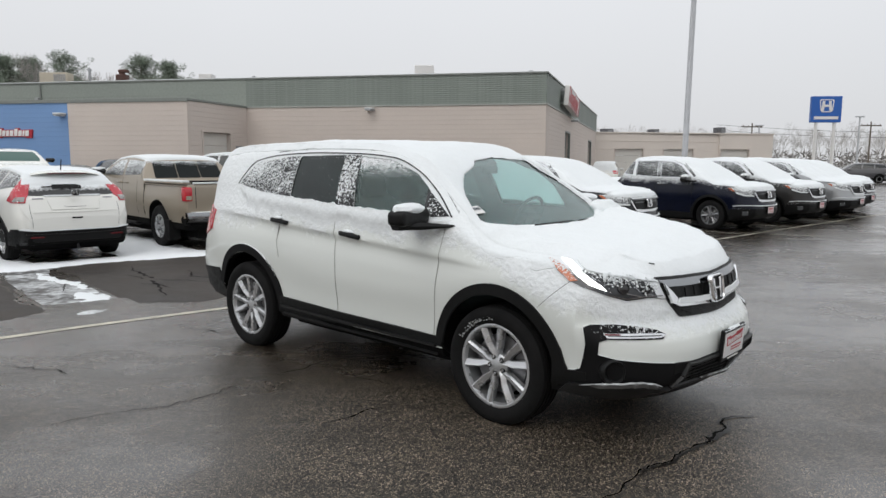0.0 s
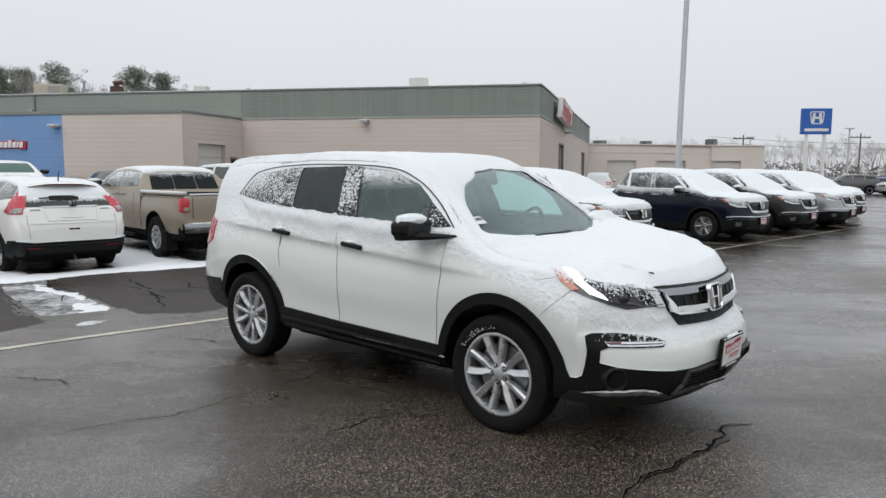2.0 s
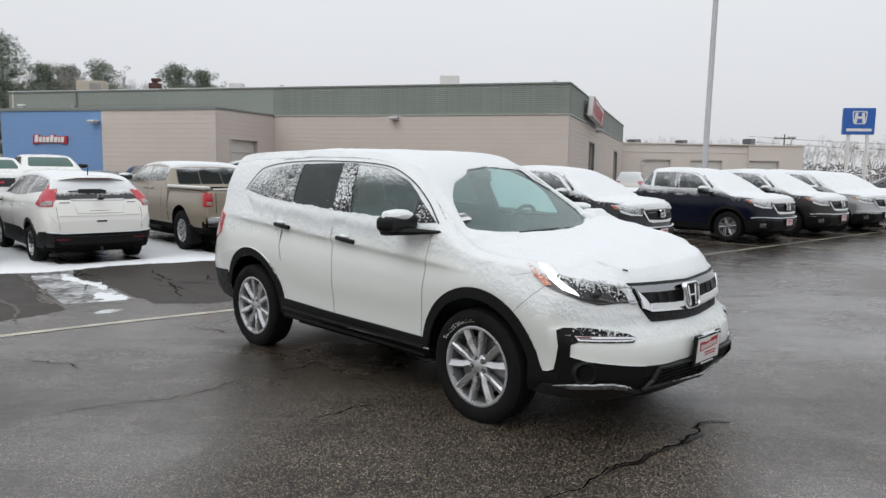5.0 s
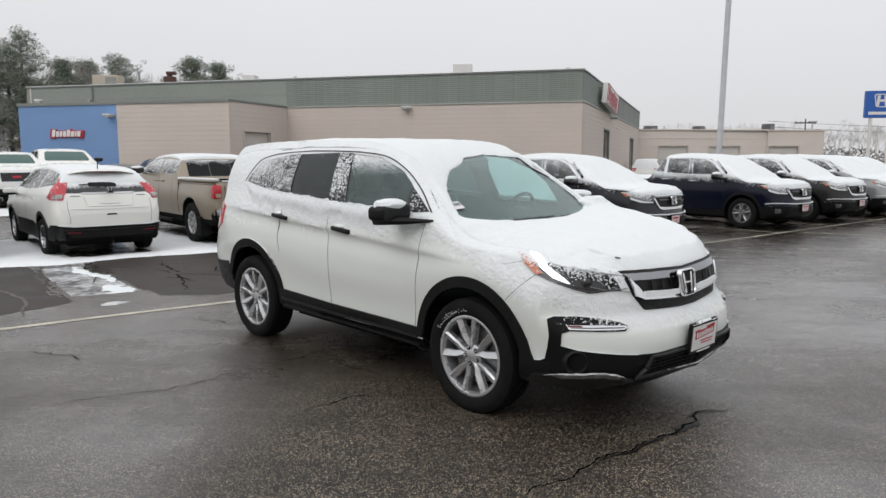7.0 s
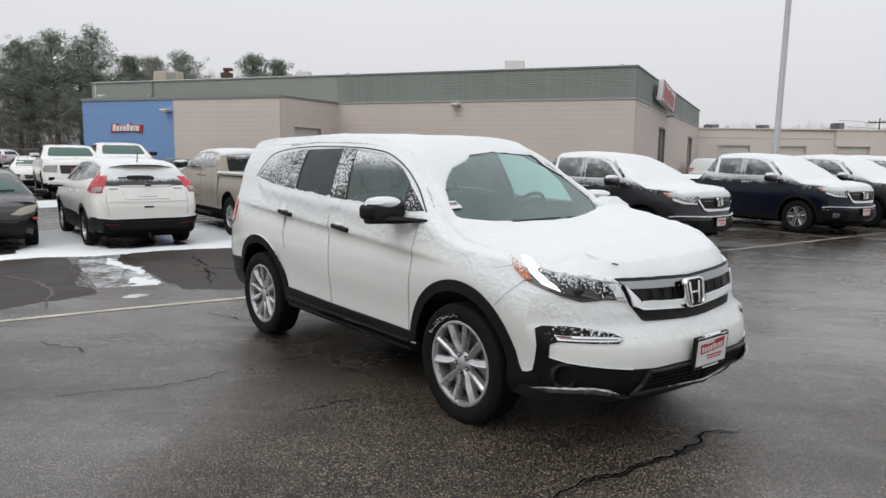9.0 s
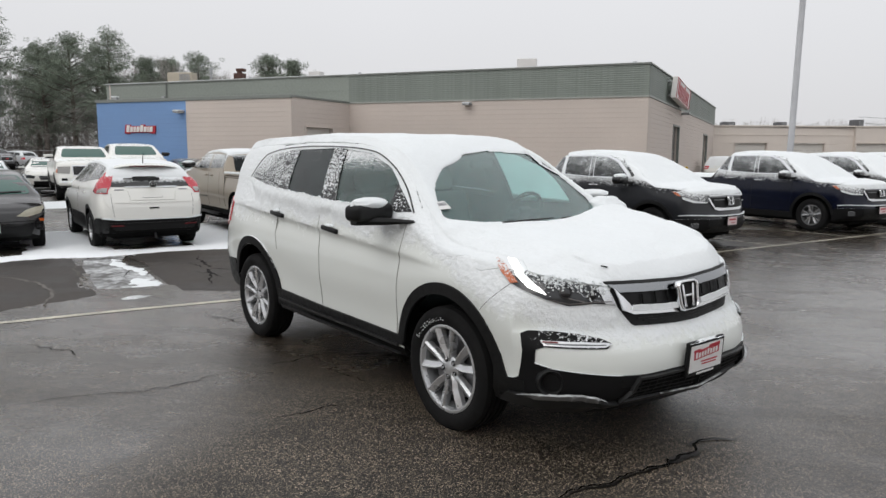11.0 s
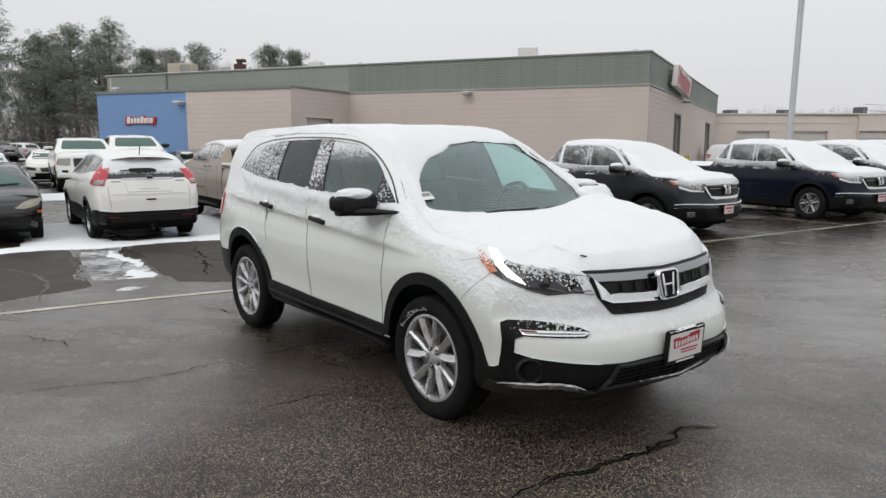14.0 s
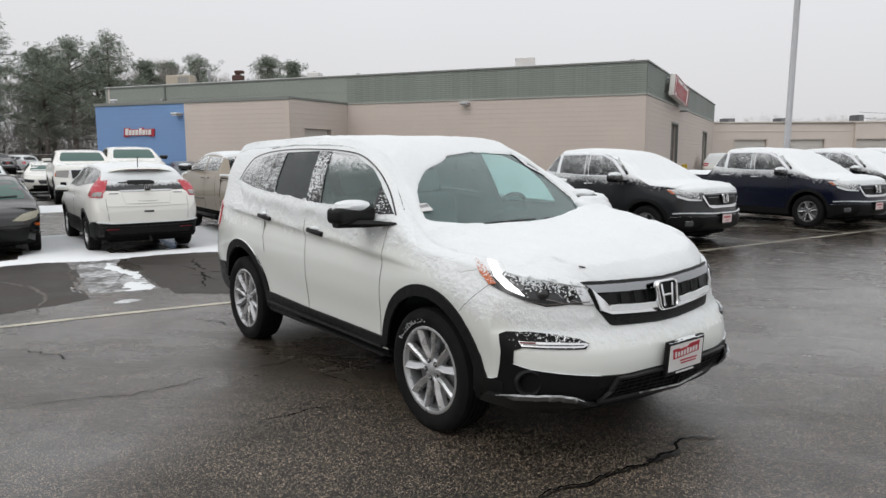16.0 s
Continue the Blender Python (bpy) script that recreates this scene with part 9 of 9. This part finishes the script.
for sc, d in ((1.0, -0.198), (1.0, -0.225), (0.86, -0.225), (0.86, -0.198)):
    rows.append([(a * sc, d, cz + (b - cz) * sc) for a, b in outer])
grid_mesh(bm, rows, close_v=True)
for sx in (-1, 1):
    box(bm, -0.11, 0.11, -0.225, -0.2, -0.42, 0.42, m=pose(sx * 0.29, 0, 6.57, 0, sx * -6, 0))
box(bm, -0.25, 0.25, -0.225, -0.2, 6.47, 6.67)
bmesh.ops.recalc_face_normals(bm, faces=bm.faces)
part("emblem", bm, SIGN_WHITE, py)
bm = bmesh.new()
box(bm, -1.0, 1.0, -0.225, -0.2, 5.42, 5.66)
part("bar", bm, SIGN_WHITE, py, "white bar in place of lettering")

# poles along the far road
for x, y, h, kind in ((57.7, 100, 8.1, 0), (51.3, 120, 8.3, 1), (66.0, 100, 9.0, 0), (45.5, 104, 7.0, 0), (70, 118, 8.5, 1)):
    up = thing("utility_pole" if kind else "street_lamp", "weathered wooden utility pole with a crossarm" if kind else "grey steel lamp post beside the far road", "pole", "far poles", pose(x, y, 0))
    bm = bmesh.new()
    tube(bm, (0, 0, 0), (0, 0, h), 0.15, 0.11, 8)
    part("pole", bm, WOOD_POLE if kind else POLE_GREY, up, "", True)
    bm = bmesh.new()
    if kind:
        box(bm, -1.7, 1.7, -0.08, 0.08, h - 0.75, h - 0.55)
        for xx in (-1.5, -0.6, 0.6, 1.5):
            tube(bm, (xx, 0, h - 0.55), (xx, 0, h - 0.35), 0.05, 0.05, 6)
    else:
        box(bm, -0.6, 0.6, -0.2, 0.2, h - 0.05, h + 0.12, 0.03)
    part("crossarm" if kind else "head", bm, WOOD_POLE if kind else POLE_GREY, up)
for z in (7.0, 7.9):
    bm = bmesh.new()
    run = [Vector((45 + 55 * t, 119 - 2 * t, z - 1.1 * math.sin(t * math.pi))) for t in np.linspace(0, 1, 13)]
    grid_mesh(bm, [[p + Vector((0, 0.025 * math.cos(q), 0.025 * math.sin(q))) for q in (0, 2.09, 4.19)] for p in run], close_v=True)
    bmesh.ops.recalc_face_normals(bm, faces=bm.faces)
    tagged(link_mesh("overhead_wire", bm, PLASTIC), "thin dark overhead wire along the road", "cable")

# ---- things in the place ----
HEAD, ROW, AWAY = -42.02, -48.0, 132.0
build_suv(pose(0.939, 5.082, 0, 0, 0, HEAD))
row_suv("silver suv under snow beside a charcoal truck", PAINT_SILVER, pose(0.67, 11.80, 0, 0, 0, -41.5) @ Matrix.Diagonal((1, 1, 0.92, 1)), 16)
row_truck("charcoal crew cab truck with snow on roof and bonnet", PAINT_CHARCOAL, pose(3.20, 14.45, 0, 0, 0, -41.5) @ Matrix.Diagonal((1, 1, 0.98, 1)), 11)
row_truck("navy blue crew cab truck with snow on it", PAINT_NAVY, pose(7.2, 18.0, 0, 0, 0, ROW), 12)
row_truck("gunmetal grey crew cab truck with snow on it", PAINT_GUNMETAL, pose(9.58, 20.14, 0, 0, 0, ROW), 13)
row_suv("silver suv with snow on roof and bonnet", PAINT_SILVER, pose(11.8, 22.1, 0, 0, 0, ROW), 14)
row_suv("dark suv with snow on roof and bonnet", PAINT_CHARCOAL, pose(13.6, 24.55, 0, 0, 0, ROW), 15)


def from_rear(x, y, heading, base):
    """A vehicle's pose from the place of its rear axle."""
    a = radians(heading)
    return pose(x + base * math.cos(a), y + base * math.sin(a), 0, 0, 0, heading)


vehicle("crossover", "white compact crossover with a snowy rear window", XOVER, PAINT_WHITE_PLAIN, from_rear(-6.69, 12.09, 134.5, 2.62) @ Matrix.Diagonal((1, 1, 0.93, 1)), WAGON_WINS, snow=0.035, seed=21, clad=PLASTIC, keep=lambda x, y, z: max(0.0, min(1.0, (x + 3.28) / 0.08)), extras=xover_rear, mirror=(-0.55, 0.88, 1.12), mirror_mat=PAINT_WHITE_PLAIN, side_mat=GLASS_FLECKED, seams=([(-1.35, 1.15), (-1.36, 0.5)],))
vehicle("pickup_truck", "tan metallic pickup truck with snow on roof and bed rails", TRUCK, PAINT_TAN, from_rear(-4.86, 14.2, 134.5, 3.26), TRUCK_WINS, cuts=[bed_cut(TRUCK, -4.38, -2.66, 0.80, 1.6, 0.82)], snow=0.03, seed=22, extras=truck_rear, mirror=(-0.50, 0.97, 1.42), side_mat=GLASS_DENSE, keep=lambda x, y, z: 1.0 if x > -2.28 else 0.0, seams=([(-1.45, 1.33), (-1.45, 0.55)], [(-2.22, 1.35), (-2.25, 0.6)]))
vehicle("hatchback", "black hatchback with hazed headlamps and a pale plate", HATCH, PAINT_BLACK, pose(-8.76, 10.8, 0, 0, 0, ROW) @ Matrix.Diagonal((1, 1, 0.93, 1)), HATCH_WINS, ws=[(-0.66, 1.02), (0.66, 1.02), (0.50, 1.345), (-0.50, 1.345)], ws_mat=GLASS_GREEN, snow=0, extras=small_front, mirror=(-0.30, 0.83, 1.02))
vehicle("pickup_truck", "white pickup truck with a black grille", TRUCK, PAINT_WHITE_PLAIN, pose(-16.0, 23.1, 0, 0, 0, ROW) @ Matrix.Diagonal((1.0, 1.0, 1.09, 1)), TRUCK_WINS, ws=[(-0.74, 1.375), (0.74, 1.375), (0.64, 1.655), (-0.64, 1.655)], ws_mat=GLASS_GREEN, snow=0, extras=truck_front, mirror=(-0.50, 0.97, 1.42), mirror_mat=PAINT_WHITE_PLAIN)
vehicle("pickup_truck", "white pickup truck with a green-tinted windshield", TRUCK, PAINT_WHITE_PLAIN, pose(-14.75, 24.35, 0, 0, 0, ROW) @ Matrix.Diagonal((1.06, 1.0, 1.16, 1)), TRUCK_WINS, ws=[(-0.74, 1.375), (0.74, 1.375), (0.64, 1.655), (-0.64, 1.655)], ws_mat=GLASS_GREEN, snow=0, extras=truck_front, mirror=(-0.50, 0.97, 1.42))


# -- the rest of the lot, farther off --
SAL_WS = [(-0.64, 1.05), (0.64, 1.05), (0.52, 1.38), (-0.52, 1.38)]
WAG_WS = [(-0.66, 1.20), (0.66, 1.20), (0.56, 1.58), (-0.56, 1.58)]
WAG_RW = [(-0.60, 1.25), (0.60, 1.25), (0.52, 1.56), (-0.52, 1.56)]


def far_saloon(label, paint, x, y, heading, snow=0.0, seed=1, glassy=GLASS_GREEN):
    vehicle("saloon_car", label, SALOON, paint, pose(x, y, 0, 0, 0, heading), SALOON_WINS, ws=SAL_WS, ws_mat=glassy, snow=snow, seed=seed, extras=plain_front, mirror=(-0.32, 0.86, 1.03), mirror_mat=paint, detail=False)


def far_suv(label, paint, x, y, heading, snow=0.0, seed=1, scale=1.0, glassy=GLASS_FAR):
    vehicle("suv", label, WAGON_SUV, paint, pose(x, y, 0, 0, 0, heading) @ Matrix.Diagonal((1, 1, scale, 1)), WAGON_WINS, ws=WAG_WS, rw=WAG_RW, ws_mat=glassy, snow=snow, seed=seed, extras=plain_front, mirror=(-0.52, 0.90, 1.18), mirror_mat=paint, detail=False)


far_saloon("silver saloon car parked behind the black hatchback", PAINT_SILVER, -14.3, 16.6, ROW)
far_saloon("white saloon car with a clear roof", PAINT_WHITE_PLAIN, -17.9, 20.4, ROW)
far_saloon("white saloon car beside the pickup", PAINT_WHITE_PLAIN, -20.9, 27.3, ROW)
far_suv("white suv with a green-tinted windshield", PAINT_WHITE_PLAIN, -21.6, 23.2, ROW, scale=1.12, glassy=GLASS_GREEN)
vehicle("pickup_truck", "dark grey pickup truck at the far fence", TRUCK, PAINT_GREY, pose(-47.0, 54.0, 0, 0, 0, -20) @ Matrix.Diagonal((1, 1, 1.14, 1)), TRUCK_WINS, ws=[(-0.74, 1.375), (0.74, 1.375), (0.64, 1.655), (-0.64, 1.655)], snow=0, extras=truck_front, detail=False)
far_suv("grey suv with red tail lamps by the fence", PAINT_SILVER, -53.5, 62.0, 165, scale=1.05)
far_suv("black suv with a clear roof", PAINT_BLACK, -9.5, 22.7, ROW)
far_saloon("black saloon car with a green-tinted windshield", PAINT_BLACK, -5.6, 18.7, ROW)
far_suv("silver van with dark windows by the annex", PAINT_SILVER, -9.5, 26.5, 170, 0.012, 32, 1.15)
far_saloon("dark grey saloon car by the annex", PAINT_GREY, -14.2, 27.6, ROW)
far_saloon("dark grey saloon car near the annex wall", PAINT_GREY, -16.4, 28.3, ROW)
far_suv("white suv with red tail lamps by the side wall", PAINT_WHITE_PLAIN, 11.42, 50.4, 74, 0.03, 33)
row_suv("white suv under snow at the end of the row", PAINT_WHITE_PLAIN, pose(16.1, 28.9, 0, 0, 0, ROW), 16)
far_suv("silver suv with red tail lamps across the lane", PAINT_SILVER, 35.0, 54.8, 160)
far_saloon("bright blue saloon car across the lane", PAINT_BLUE, 36.6, 61.5, 150)
far_saloon("dark grey saloon car across the lane", PAINT_GREY, 38.5, 54.6, 160)
far_suv("dark suv across the lane", PAINT_GREY, 33.6, 60.5, 160)
far_suv("grey suv in the far row", PAINT_GREY, 43.0, 66.0, 160)
far_suv("silver suv in the far row", PAINT_SILVER, 47.5, 65.0, 160)
